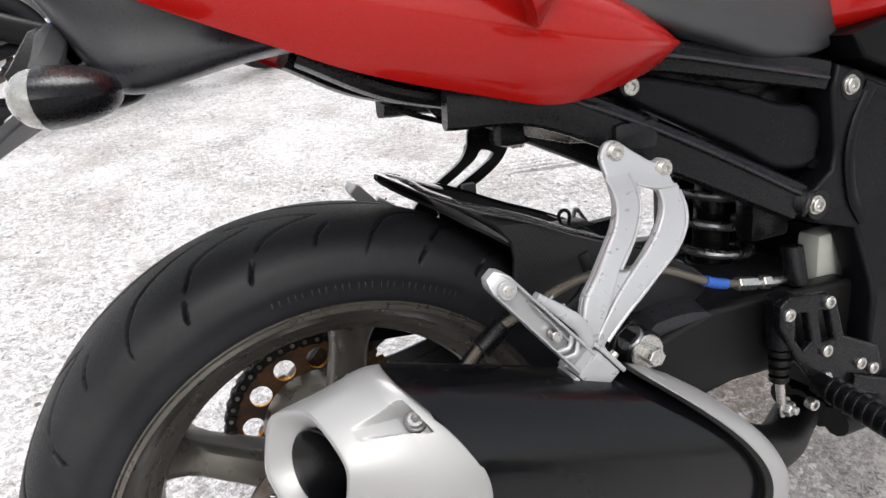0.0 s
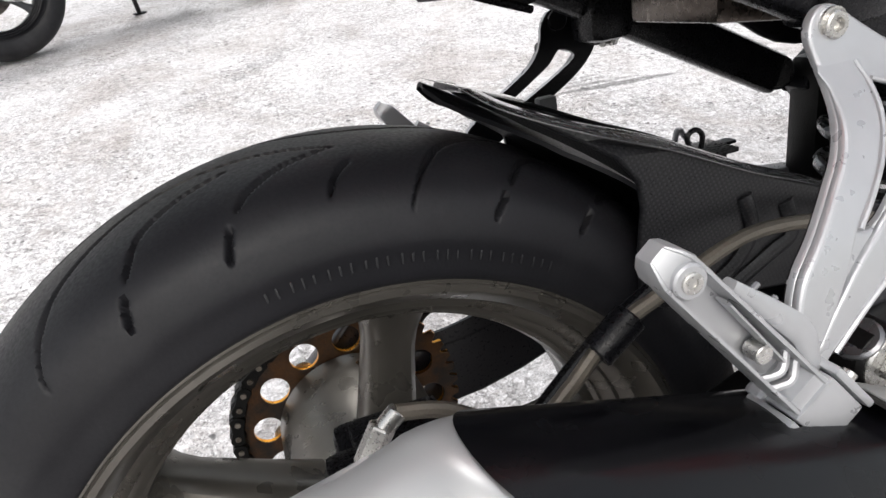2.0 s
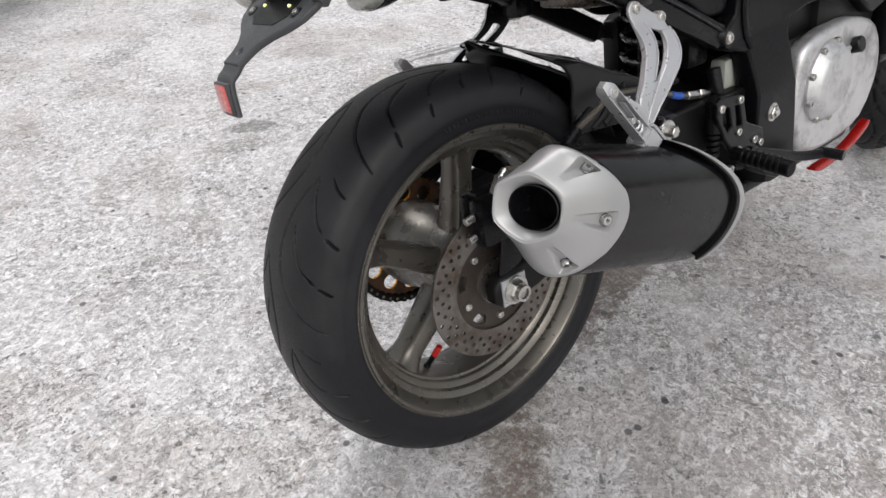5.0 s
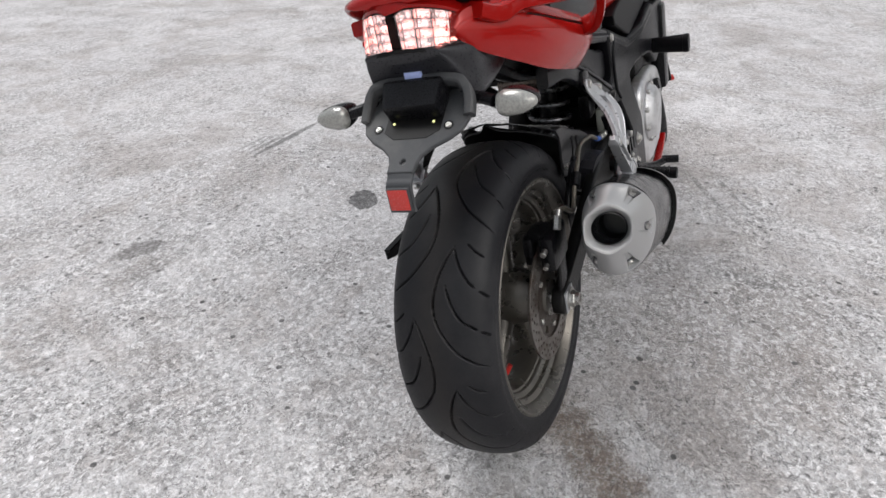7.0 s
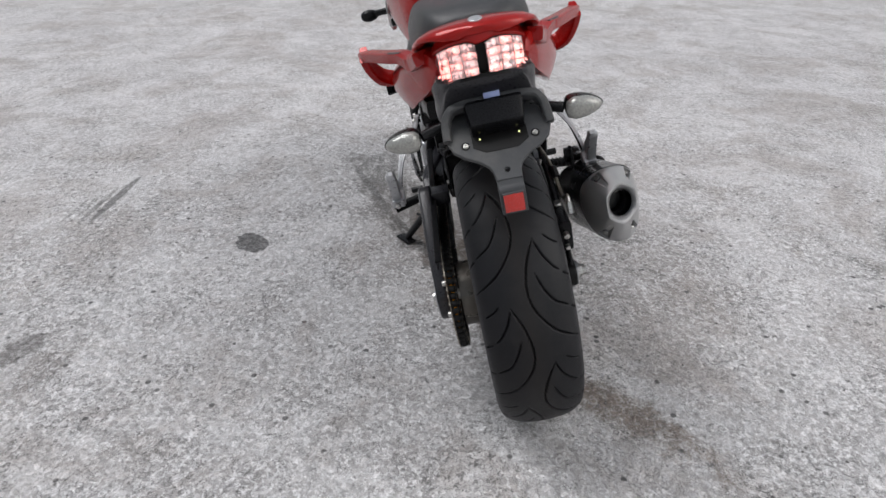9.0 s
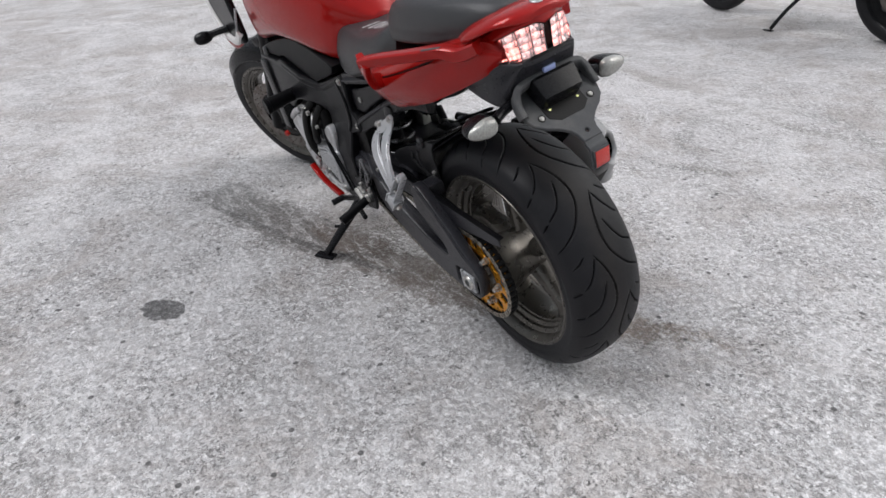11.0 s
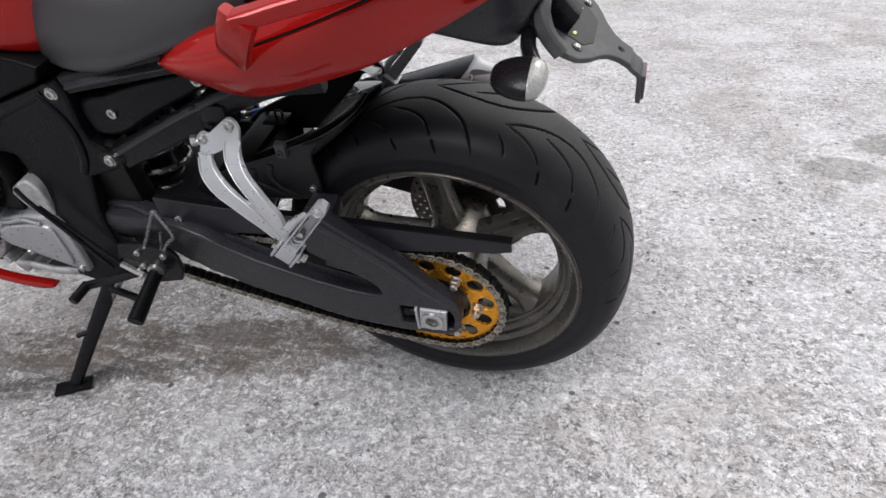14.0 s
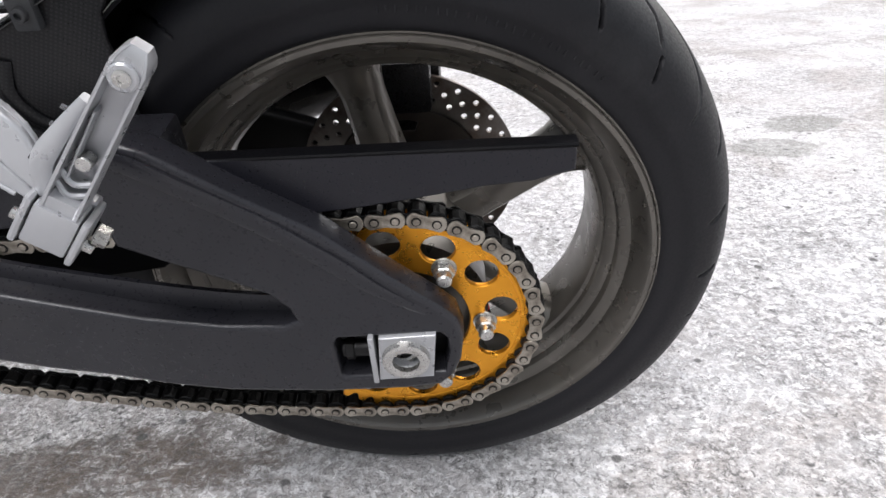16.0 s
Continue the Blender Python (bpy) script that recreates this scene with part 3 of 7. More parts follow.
def tyre_mesh(radius, half, bead_r, bead_y, seg, across, repeats=8, depth=0.0055):
    """A tyre with its tread grooves cut into the crown: in each repeat one hooked groove and three shorter ones a side."""
    prof = [(-bead_y, bead_r), (-bead_y - 0.006, bead_r + 0.006), (-half * 0.985, bead_r + 0.02), (-half, bead_r + (radius - bead_r) * 0.42)]
    knots = [(-bead_y + 0.004, bead_r - 0.004)] + prof
    top = [(half * 0.93, 0.66), (half * 0.78, 0.82), (half * 0.55, 0.93), (half * 0.28, 0.985), (0.0, 1.0)]
    knots += [(-y, bead_r + (radius - bead_r) * f) for y, f in top]
    knots += [(-y, r) for y, r in knots[-2::-1]]
    line = curve_points([(y, r, 0) for y, r in knots], 10)
    lens = [0.0]
    for a, b in zip(line, line[1:]):
        lens.append(lens[-1] + (b - a).length)
    ys = np.interp(np.linspace(0, lens[-1], across), lens, [p.x for p in line])
    rs = np.interp(np.linspace(0, lens[-1], across), lens, [p.y for p in line])
    w = np.linspace(0, lens[-1], across) - lens[-1] / 2
    slope = np.gradient(rs) / (np.hypot(np.gradient(rs), np.gradient(ys)) + 1e-9)
    cut = np.zeros((seg, across))
    if repeats:
        per = seg // repeats
        # degrees round the tyre from the hook's apex, share of the half width; then the half width of the groove
        grooves = [([(-18, 0.36), (-13, 0.22), (-7, 0.10), (0, 0.04), (6, 0.11), (11, 0.28), (15, 0.48), (17.5, 0.68), (20.5, 0.95)], 0.0022),
                   ([(-6, 0.25), (0, 0.38), (4.5, 0.55), (6.6, 0.74), (7.6, 0.82)], 0.0020), ([(8.4, 0.89), (9.7, 0.97)], 0.0023),
                   ([(-17, 0.36), (-12, 0.47), (-7.5, 0.64), (-5.6, 0.76)], 0.0020), ([(-4.4, 0.85), (-3, 0.96)], 0.0022),
                   ([(-19, 0.58), (-17, 0.70), (-15.5, 0.86)], 0.0018)]
        on = np.abs(ys) / half
        upper = rs > bead_r + (radius - bead_r) * 0.40
        for sgn, shift in ((1, -1 / 3), (-1, 1 / 6)):
            cols = [k for k in range(across) if ys[k] * sgn > -0.10 * half and upper[k]]
            table = sorted((on[k], abs(w[k])) for k in range(across) if upper[k])
            gw = np.array([[sgn * w[k] for k in cols]] * per)
            gp = np.array([[360.0 / seg * i] * len(cols) for i in range(per)])
            best = np.zeros((per, len(cols)))
            for pts, hw in grooves:
                q = [(p.x, p.y) for p in curve_points([(a, b, 0) for a, b in pts], 8)]
                q = [(radians(a) * radius, np.interp(b, [t[0] for t in table], [t[1] for t in table])) for a, b in q]
                for turn in (-1, 0, 1):
                    px = np.radians(gp + turn * 360.0 / repeats - 180.0 / repeats) * radius
                    n = len(q) - 1
                    for k in range(n):
                        (ax, ay), (bx, by) = q[k], q[k + 1]
                        dx, dy = bx - ax, by - ay
                        t = np.clip(((px - ax) * dx + (gw - ay) * dy) / (dx * dx + dy * dy + 1e-12), 0, 1)
                        d = np.hypot(px - ax - t * dx, gw - ay - t * dy)
                        f = (k + 0.5) / n
                        h = hw * min(1.0, 0.35 + f * 5, 0.35 + (1 - f) * 5)
                        best = np.maximum(best, np.clip((h - d) / 0.0012, 0, 1))
            for i in range(seg):
                row = best[int(i + shift * per) % per]
                cut[i, cols] = np.maximum(cut[i, cols], row)
    ph = 2 * math.pi * np.arange(seg) / seg
    rr = rs[None, :] - cut * depth * np.sqrt(np.maximum(0.05, 1 - slope ** 2))[None, :]
    yy = ys[None, :] - np.sign(ys)[None, :] * cut * depth * np.abs(slope)[None, :]
    verts = np.stack((rr * np.cos(ph)[:, None], yy, rr * np.sin(ph)[:, None]), axis=2).reshape(-1, 3)
    i, k = np.meshgrid(np.arange(seg), np.arange(across - 1), indexing="ij")
    j = (i + 1) % seg
    faces = np.stack((i * across + k, j * across + k, j * across + k + 1, i * across + k + 1), axis=2).reshape(-1, 4)
    me = bpy.data.meshes.new("tyre")
    me.from_pydata(verts.tolist(), [], faces.tolist())
    me.update()
    return me


def shifted(bm, m):
    bm.transform(m)
    return bm


def rim_bm(flange, half, well, seg=96):
    """A cast rim: rolled flange, rounded seat and the stepped drop well."""
    steps = [(0.0, 0.0), (0.002, 0.003), (0.006, 0.0030), (0.0095, -0.0005), (0.013, -0.008), (0.0175, -0.013), (0.0195, -0.0195), (0.0235, -0.0215), (0.0285, -0.0260), (0.0300, -0.0335), (0.0340, -0.0352), (0.0385, -0.0400), (0.0395, -0.0460), (0.0430, -0.0480)]
    deep = (flange - well) / 0.0463
    prof = [(flange - a * deep, half + b * min(1.0, half / 0.085)) for a, b in steps] + [(well, half - 0.058 * min(1.0, half / 0.085)), (well, 0.0)]
    prof = prof + [(r, -y) for r, y in prof[-2::-1]]
    outer = [(r + 0.006, y * 0.985) for r, y in prof[::-1]]
    outer[0], outer[-1] = (flange + 0.001, -half + 0.006), (flange + 0.001, half - 0.006)
    return lathe(prof + outer, seg, closed=True)


def spoke_bm(angle, r0, r1, half_w, half_t, flare=1.6):
    """One cast spoke, waisted in the middle and flared into the rim."""
    rings = []
    for k in range(13):
        s = k / 12
        r = r0 + (r1 - r0) * s
        w = half_w * (1.0 + 0.35 * (1 - s) ** 2 + (flare - 1) * max(0, s - 0.7) ** 2 / 0.09)
        t = half_t * (1.25 - 0.45 * s + 0.6 * max(0, s - 0.75) ** 2 / 0.0625)
        ring = []
        for i in range(20):
            th = 2 * math.pi * i / 20
            c, sn = math.cos(th), math.sin(th)
            kk = (abs(c) ** 3.2 + abs(sn) ** 3.2) ** (-1 / 3.2)
            ring.append(Vector((r, t * sn * kk, w * c * kk)))
        rings.append(ring)
    bm = loft(rings)
    bm.transform(Matrix.Rotation(-angle, 4, "Y"))
    return bm


def rear_wheel():
    at = Matrix.Translation(AXLE)
    wheel = part("rear_wheel", shifted(rim_bm(0.2323, 0.085, 0.186, 192), at), BRONZE, bike, "bronze-grey cast wheel rim, dusty")
    me = tyre_mesh(0.3105, 0.092, 0.231, 0.083, 1536, 150)
    me.transform(at)
    part("tyre", me, TREAD, wheel, "black grooved rubber tyre with a dusty crown", angle=60)
    for k in range(5):
        part("spoke", shifted(spoke_bm(radians(79 + 72 * k), 0.04, 0.192, 0.0185, 0.026), at), BRONZE, wheel)
    hub = [(0.012, -0.105), (0.036, -0.105), (0.040, -0.085), (0.052, -0.06), (0.060, -0.03), (0.062, 0.02), (0.066, 0.055), (0.074, 0.085), (0.074, 0.126), (0.03, 0.128), (0.012, 0.128)]
    part("hub", shifted(lathe(hub, 48, closed=True), at), BRONZE, wheel, "dusty cast wheel hub")
    # brake disc with its rings of holes
    loops = [circle(0, 0, 0.1225, 96), circle(0, 0, 0.079, 64)]
    for ring_r, n, off in ((0.1145, 30, 0.0), (0.1045, 30, 0.105), (0.0945, 30, 0.0)):
        loops += [circle(ring_r * math.cos(2 * math.pi * i / n + off), ring_r * math.sin(2 * math.pi * i / n + off), 0.0033, 10) for i in range(n)]
    disc = as_bm(plate(loops, -0.1035, -0.0985, 0.0004))
    part("brake_disc", shifted(disc, at), DISC, wheel, "drilled steel brake disc, rusty at its inner edge")
    web = [circle(0, 0, 0.084, 64), circle(0, 0, 0.03, 32)]
    for k in range(5):
        a = 2 * math.pi * k / 5 + 0.3
        web.append([(r * math.cos(a + d), r * math.sin(a + d)) for r, d in ((0.058, -0.16), (0.070, -0.20), (0.072, -0.06), (0.072, 0.06), (0.070, 0.20), (0.058, 0.16))])
    part("disc_carrier", shifted(as_bm(plate(web, -0.0985, -0.0925, 0.001)), at), IRON, wheel, "rusty brown brake disc carrier")
    for k in range(5):
        a = 2 * math.pi * k / 5 + 0.3 + math.pi / 5
        part("disc_bolt", bolt((0.062 * math.cos(a), -0.0985, 0.311 + 0.062 * math.sin(a)), 0.006, 0.005, -1), STEEL, wheel)
    # sprocket
    teeth = 45
    rimline = []
    for i in range(teeth):
        for f, r in ((0.0, 0.1155), (0.18, 0.1155), (0.36, 0.109), (0.5, 0.1075), (0.64, 0.109), (0.82, 0.1155)):
            a = 2 * math.pi * (i + f) / teeth
            rimline.append((r * math.cos(a), r * math.sin(a)))
    loops = [rimline, circle(0, 0, 0.057, 48)]
    for k in range(12):
        a = radians(83 + 30 * k)
        loops.append(circle(0.0845 * math.cos(a), 0.0845 * math.sin(a), 0.0140, 28))
    spr = shifted(as_bm(plate(loops, 0.1375, 0.1435, 0.001)), at)
    sprocket = part("sprocket", spr, GOLD, wheel, "gold anodised rear sprocket with round holes")
    sprocket.data.materials.append(RUST)
    for p in sprocket.data.polygons:
        if p.center.y < 0.1385:
            p.material_index = 1
    part("sprocket_step", shifted(lathe([(0.1005, 0.1434), (0.1012, 0.1442), (0.1040, 0.1442), (0.1046, 0.1434)], 96), at), GOLD, sprocket)
    for k in range(6):
        a = radians(122 + 60 * k)
        c = Vector((0.0700 * math.cos(a), 0, 0.311 + 0.0700 * math.sin(a)))
        nut = joined(cyl(c + Vector((0, 0.1434, 0)), c + Vector((0, 0.1452, 0)), 0.0105, 20), cyl(c + Vector((0, 0.1450, 0)), c + Vector((0, 0.1545, 0)), 0.0088, 6),
                     lathe([(0, 0.1630), (0.0050, 0.1626), (0.0064, 0.1610), (0.0066, 0.1540)], 18, centre=c))
        part("sprocket_nut", nut, STEEL, wheel, "zinc-plated sprocket nut")
    stem = joined(cyl((-0.089, 0.0, 0.150), (-0.080, -0.012, 0.172), 0.0048, 12), cyl((-0.098, 0.0, 0.134), (-0.089, 0.0, 0.152), 0.0085, 14, 0.006))
    part("valve_stem", stem, BLACK, wheel)
    part("valve_cap", cyl((-0.080, -0.012, 0.171), (-0.073, -0.022, 0.190), 0.0055, 12), REDCAP, wheel, "small red valve cap")
    part("axle", shifted(lathe([(0.0075, -0.147), (0.0115, -0.147), (0.012, -0.14), (0.012, 0.18), (0.0115, 0.178), (0.0085, 0.178), (0.0085, 0.13), (0, 0.13), (0, -0.135), (0.0075, -0.135)], 24), at), STEEL, wheel, "hollow steel wheel axle")
    # raised lettering band on the side wall as plain bars
    for s in (-1, 1):
        for n in range(26):
            ang = radians((60 if s < 0 else 90) + 1.45 * n + 0.5 * (n // 3))
            tall = (0.0034, 0.0026, 0.0034, 0.0030)[n % 4]
            b = box((-0.0007, -0.0008, -tall), (0.0007, 0.0002, tall), 0.0002)
            b.transform(Matrix.Translation((0, s * 0.0912, 0)) @ Matrix.Rotation(s * radians(14), 4, "X"))
            b.transform(at @ Matrix.Rotation(-(ang - math.pi / 2), 4, "Y") @ Matrix.Translation((0, 0, 0.2515)))
            part("raised_bar", b, RUBBER, wheel)
    return wheel


rear_wheel()


# ---- chain ----
def chain():
    R, F = 0.1135, 0.045
    fc = Vector((0.635, 0, 0.362))
    rc = Vector((0, 0, 0.311))
    pts = []
    for a in np.linspace(radians(268), radians(94), 40):
        pts.append(rc + R * Vector((math.cos(a), 0, math.sin(a))))
    for a in np.linspace(radians(92), radians(-80), 14):
        pts.append(fc + F * Vector((math.cos(a), 0, math.sin(a))))
    low = curve_points([pts[-1], (0.535, 0, 0.296), (0.450, 0, 0.272), (0.377, 0, 0.254), (0.28, 0, 0.232), (0.178, 0, 0.212), (0.07, 0, 0.2005), pts[0]], 8)
    loop = [Vector(p) for p in pts] + [Vector(p) for p in low[1:]]
    lens = [0.0]
    for a, b in zip(loop, loop[1:]):
        lens.append(lens[-1] + (b - a).length)
    n = 2 * round(lens[-1] / 0.015875 / 2)
    tt = np.linspace(0, lens[-1], n + 1)[:-1]
    xs, zs = np.interp(tt, lens, [p.x for p in loop]), np.interp(tt, lens, [p.z for p in loop])
    base = bmesh.new()
    for x, z in zip(xs, zs):
        me = bpy.data.meshes.new("tmp")
        c = cyl((x, 0.1345, z), (x, 0.1465, z), 0.0080, 10)
        c.to_mesh(me)
        c.free()
        base.from_mesh(me)
        bpy.data.meshes.remove(me)
    chain_ob = part("drive_chain", base, GREASE_AND_SHADE, bike, "grimy steel drive chain with pale outer plates")
    half = 0.015875 / 2

    def eight(r, waist):
        out = []
        for i in range(11):
            a = -math.pi / 2 + 0.45 + (math.pi - 0.9) * i / 10
            out.append((half + r * math.cos(a), r * math.sin(a)))
        out.append((0, waist))
        for i in range(11):
            a = math.pi / 2 + 0.45 + (math.pi - 0.9) * i / 10
            out.append((-half + r * math.cos(a), r * math.sin(a)))
        out.append((0, -waist))
        return out

    def link(name, plates, pins):
        bits, mats = [], []
        for q, dark in plates + pins:
            bits.append(q)
            mats += [dark] * len(q.faces)
        me = bpy.data.meshes.new(name)
        bm = joined(*bits)
        bm.to_mesh(me)
        bm.free()
        me.materials.append(CHAINM)
        me.materials.append(GREASE_AND_SHADE)
        for p, dark in zip(me.polygons, mats):
            p.material_index = dark
        return finish(me, None)

    outer = link("outer_link", [(as_bm(plate([eight(0.0078, 0.0052)], 0.1495, 0.1515, 0.0005)), 0), (as_bm(plate([eight(0.0078, 0.0052)], 0.1295, 0.1315, 0.0005)), 1)],
                 [(cyl((x, 0.128, 0), (x, 0.1530, 0), 0.0028, 12), 0) for x in (half, -half)] + [(lathe([(0.0028, 0.1518), (0.0040, 0.1518), (0.0040, 0.1512), (0.0028, 0.1512)], 14, centre=(x, 0, 0)), 1) for x in (half, -half)])
    inner = link("inner_link", [(as_bm(plate([eight(0.0074, 0.0054)], 0.1470, 0.1488, 0.0004)), 1), (as_bm(plate([eight(0.0074, 0.0054)], 0.1322, 0.1340, 0.0004)), 1)], [])
    for i in range(n):
        j = (i + 1) % n
        a, b = Vector((xs[i], 0, zs[i])), Vector((xs[j], 0, zs[j]))
        d = b - a
        ob = new("chain_link", (outer, inner)[i % 2])
        ob.parent = chain_ob
        ob.matrix_local = Matrix.Translation((a + b) / 2) @ Matrix.Rotation(-math.atan2(d.z, d.x), 4, "Y")
    return chain_ob


chain()


# ---- swing arm, chain guard, hugger ----
def swingarm():
    rim = [(0.66, 0.42), (0.60, 0.45), (0.50, 0.452), (0.43, 0.447), (0.392, 0.440), (0.36, 0.419), (0.309, 0.396), (0.255, 0.379), (0.200, 0.362), (0.140, 0.350), (0.092, 0.347), (0.080, 0.352), (0.084, 0.366), (0.096, 0.381), (0.129, 0.399), (0.166, 0.418), (0.194, 0.433),
           (0.199, 0.46), (0.197, 0.49), (0.188, 0.510), (0.170, 0.516), (0.15, 0.508), (0.105, 0.475), (0.05, 0.438), (0.0, 0.390), (-0.034, 0.360), (-0.046, 0.347),
           (-0.051, 0.328), (-0.048, 0.300), (-0.041, 0.282), (-0.030, 0.270), (0.0, 0.2665), (0.069, 0.2665), (0.15, 0.273), (0.197, 0.283), (0.244, 0.298), (0.29, 0.309), (0.332, 0.322), (0.372, 0.340), (0.43, 0.360), (0.52, 0.370), (0.62, 0.358), (0.66, 0.38)]
    slot = [(0.051, 0.331), (-0.032, 0.332), (-0.037, 0.326), (-0.038, 0.310), (-0.034, 0.286), (0.050, 0.284), (0.054, 0.288), (0.054, 0.326)]
    cast = as_bm(plate([rim, slot], 0.153, 0.181, 0.0045))
    for x in (0.40, 0.45, 0.50, 0.55):
        bmesh.ops.bisect_plane(cast, geom=cast.verts[:] + cast.edges[:] + cast.faces[:], plane_co=(x, 0, 0), plane_no=(1, 0, 0))

    def toe(x):
        return np.interp(x, [0.40, 0.45, 0.56], [0.0, 0.008, 0.042])

    for v in cast.verts:
        v.co.y -= toe(v.co.x)
    arm = part("swingarm", cast, ARM, bike, "charcoal aluminium swing arm, dusty", angle=45)
    part("brace_bridge", box((0.150, 0.110, 0.468), (0.196, 0.156, 0.503), 0.006), ARM, arm)
    slim = [(0.66, 0.42), (0.60, 0.45), (0.50, 0.455), (0.40, 0.46), (0.28, 0.43), (0.15, 0.385), (0.05, 0.352), (-0.020, 0.338), (-0.034, 0.325), (-0.034, 0.298), (-0.020, 0.285), (0.05, 0.292), (0.15, 0.318), (0.28, 0.345), (0.43, 0.365), (0.62, 0.355), (0.66, 0.38)]
    # the right side is nearer to black than the left arm
    part("swingarm_side", plate([slim], -0.139, -0.113, 0.006), GREASE_AND_SHADE, arm, angle=50)
    part("cross_beam", joined(sweep([(0.36, -0.130, 0.42), (0.37, 0, 0.44), (0.36, 0.105, 0.42)], (0.05, 0.045), 16, square=3, up=(0, 0, 1)),
                              box((0.40, -0.135, 0.385), (0.64, 0.16, 0.44), 0.02)), ARM, arm)
    # raised band along the upper brace
    part("brace_ridge", sweep([(0.180, 0.1800, 0.507), (0.162, 0.1808, 0.499), (0.132, 0.1810, 0.479), (0.090, 0.1810, 0.450), (0.046, 0.1810, 0.413), (0.012, 0.1810, 0.382), (-0.028, 0.1795, 0.352)], (0.0085, 0.0034), 16, up=(0, 1, 0), square=4, taper=((0, 0.8), (0.7, 0.9), (1, 0.35))), ARM, arm)
    # inner wall of the lower beam seen through the opening
    shelf = []
    for x, z0, z1 in dense([(0.360, 0.420, 0.430), (0.340, 0.411, 0.423), (0.297, 0.392, 0.406), (0.224, 0.369, 0.386), (0.150, 0.352, 0.369), (0.104, 0.348, 0.362), (0.088, 0.352, 0.366), (0.084, 0.362, 0.372)], 22):
        shelf.append([Vector((x, 0.161 - toe(x), z0 - 0.002)), Vector((x, 0.158 - toe(x), z1)), Vector((x, 0.154 - toe(x), z1)), Vector((x, 0.154 - toe(x), z0 - 0.014)), Vector((x, 0.161 - toe(x), z0 - 0.014))])
    part("beam_wall", loft(shelf), ARM, arm)
    part("adjuster_backing", box((-0.040, 0.150, 0.281), (0.056, 0.157, 0.335), 0.001), GREASE_AND_SHADE, arm)
    part("axle_plate", plate([[(0.0175, 0.334), (-0.0285, 0.336), (-0.0245, 0.287), (0.0215, 0.285)], circle(-0.003, 0.311, 0.0112, 24)], 0.1765, 0.1855, 0.0012), ALLOY, arm, "bright aluminium axle adjuster block")
    part("axle_ring", shifted(lathe([(0.0112, 0.1855), (0.0112, 0.1905), (0.0165, 0.1915), (0.0190, 0.1905), (0.0200, 0.1850)], 32), Matrix.Translation((-0.003, 0, 0.311))), STEEL, arm)
    part("adjuster_end", box((0.0215, 0.168, 0.283), (0.0262, 0.187, 0.336), 0.001), ALLOY, arm)
    part("adjuster_screw", joined(cyl((0.024, 0.171, 0.311), (0.050, 0.171, 0.311), 0.0075, 12), cyl((0.040, 0.171, 0.311), (0.047, 0.171, 0.311), 0.0105, 6)), GREASE_AND_SHADE, arm, "greasy adjuster screw and lock nut")
    part("axle_nut", joined(hexnut((0.0, -0.1425, 0.311), 0.0165, 0.011, (0, -1, 0)), shifted(lathe([(0.0085, -0.162), (0.0125, -0.162), (0.0125, -0.150), (0.0085, -0.150)], 24), Matrix.Translation(AXLE))), STEEL, arm, "steel axle nut with a hollow end")
    part("axle_block", box((-0.024, -0.1425, 0.290), (0.022, -0.138, 0.334), 0.002), ALLOY, arm, "bright axle adjuster plate")
    return arm


swingarm()


def chain_guard():
    side = [(0.475, 0.492), (0.34, 0.487), (0.133, 0.487), (-0.130, 0.487), (-0.1335, 0.482), (-0.1335, 0.466), (-0.105, 0.458), (-0.07, 0.4555), (-0.02, 0.4475), (0.02, 0.442), (0.06, 0.438), (0.12, 0.434), (0.20, 0.440), (0.25, 0.4405), (0.326, 0.434), (0.375, 0.418), (0.475, 0.408)]
    g = part("chain_guard", plate([side], 0.1535, 0.1575, 0.0015), GUARD, bike, "black plastic chain guard", angle=40)
    part("top_flange", sweep([(0.475, 0.147, 0.4905), (0.34, 0.149, 0.4855), (0.133, 0.1505, 0.4855), (-0.134, 0.1515, 0.4855)], (0.0068, 0.002), 12, up=(0, 0, 1), square=5), PLASTIC, g)
    part("guard_screw", bolt((0.44, 0.158, 0.45), 0.007, 0.004), STEEL, g)
    # inner plate that hides the wheel above the chain
    part("inner_panel", plate([[(0.44, 0.46), (0.14, 0.46), (0.06, 0.445), (0.02, 0.43), (0.05, 0.41), (0.15, 0.40), (0.20, 0.365), (0.30, 0.352), (0.44, 0.37)]], 0.118, 0.121, 0.001), PLASTIC, g)
    return g


chain_guard()


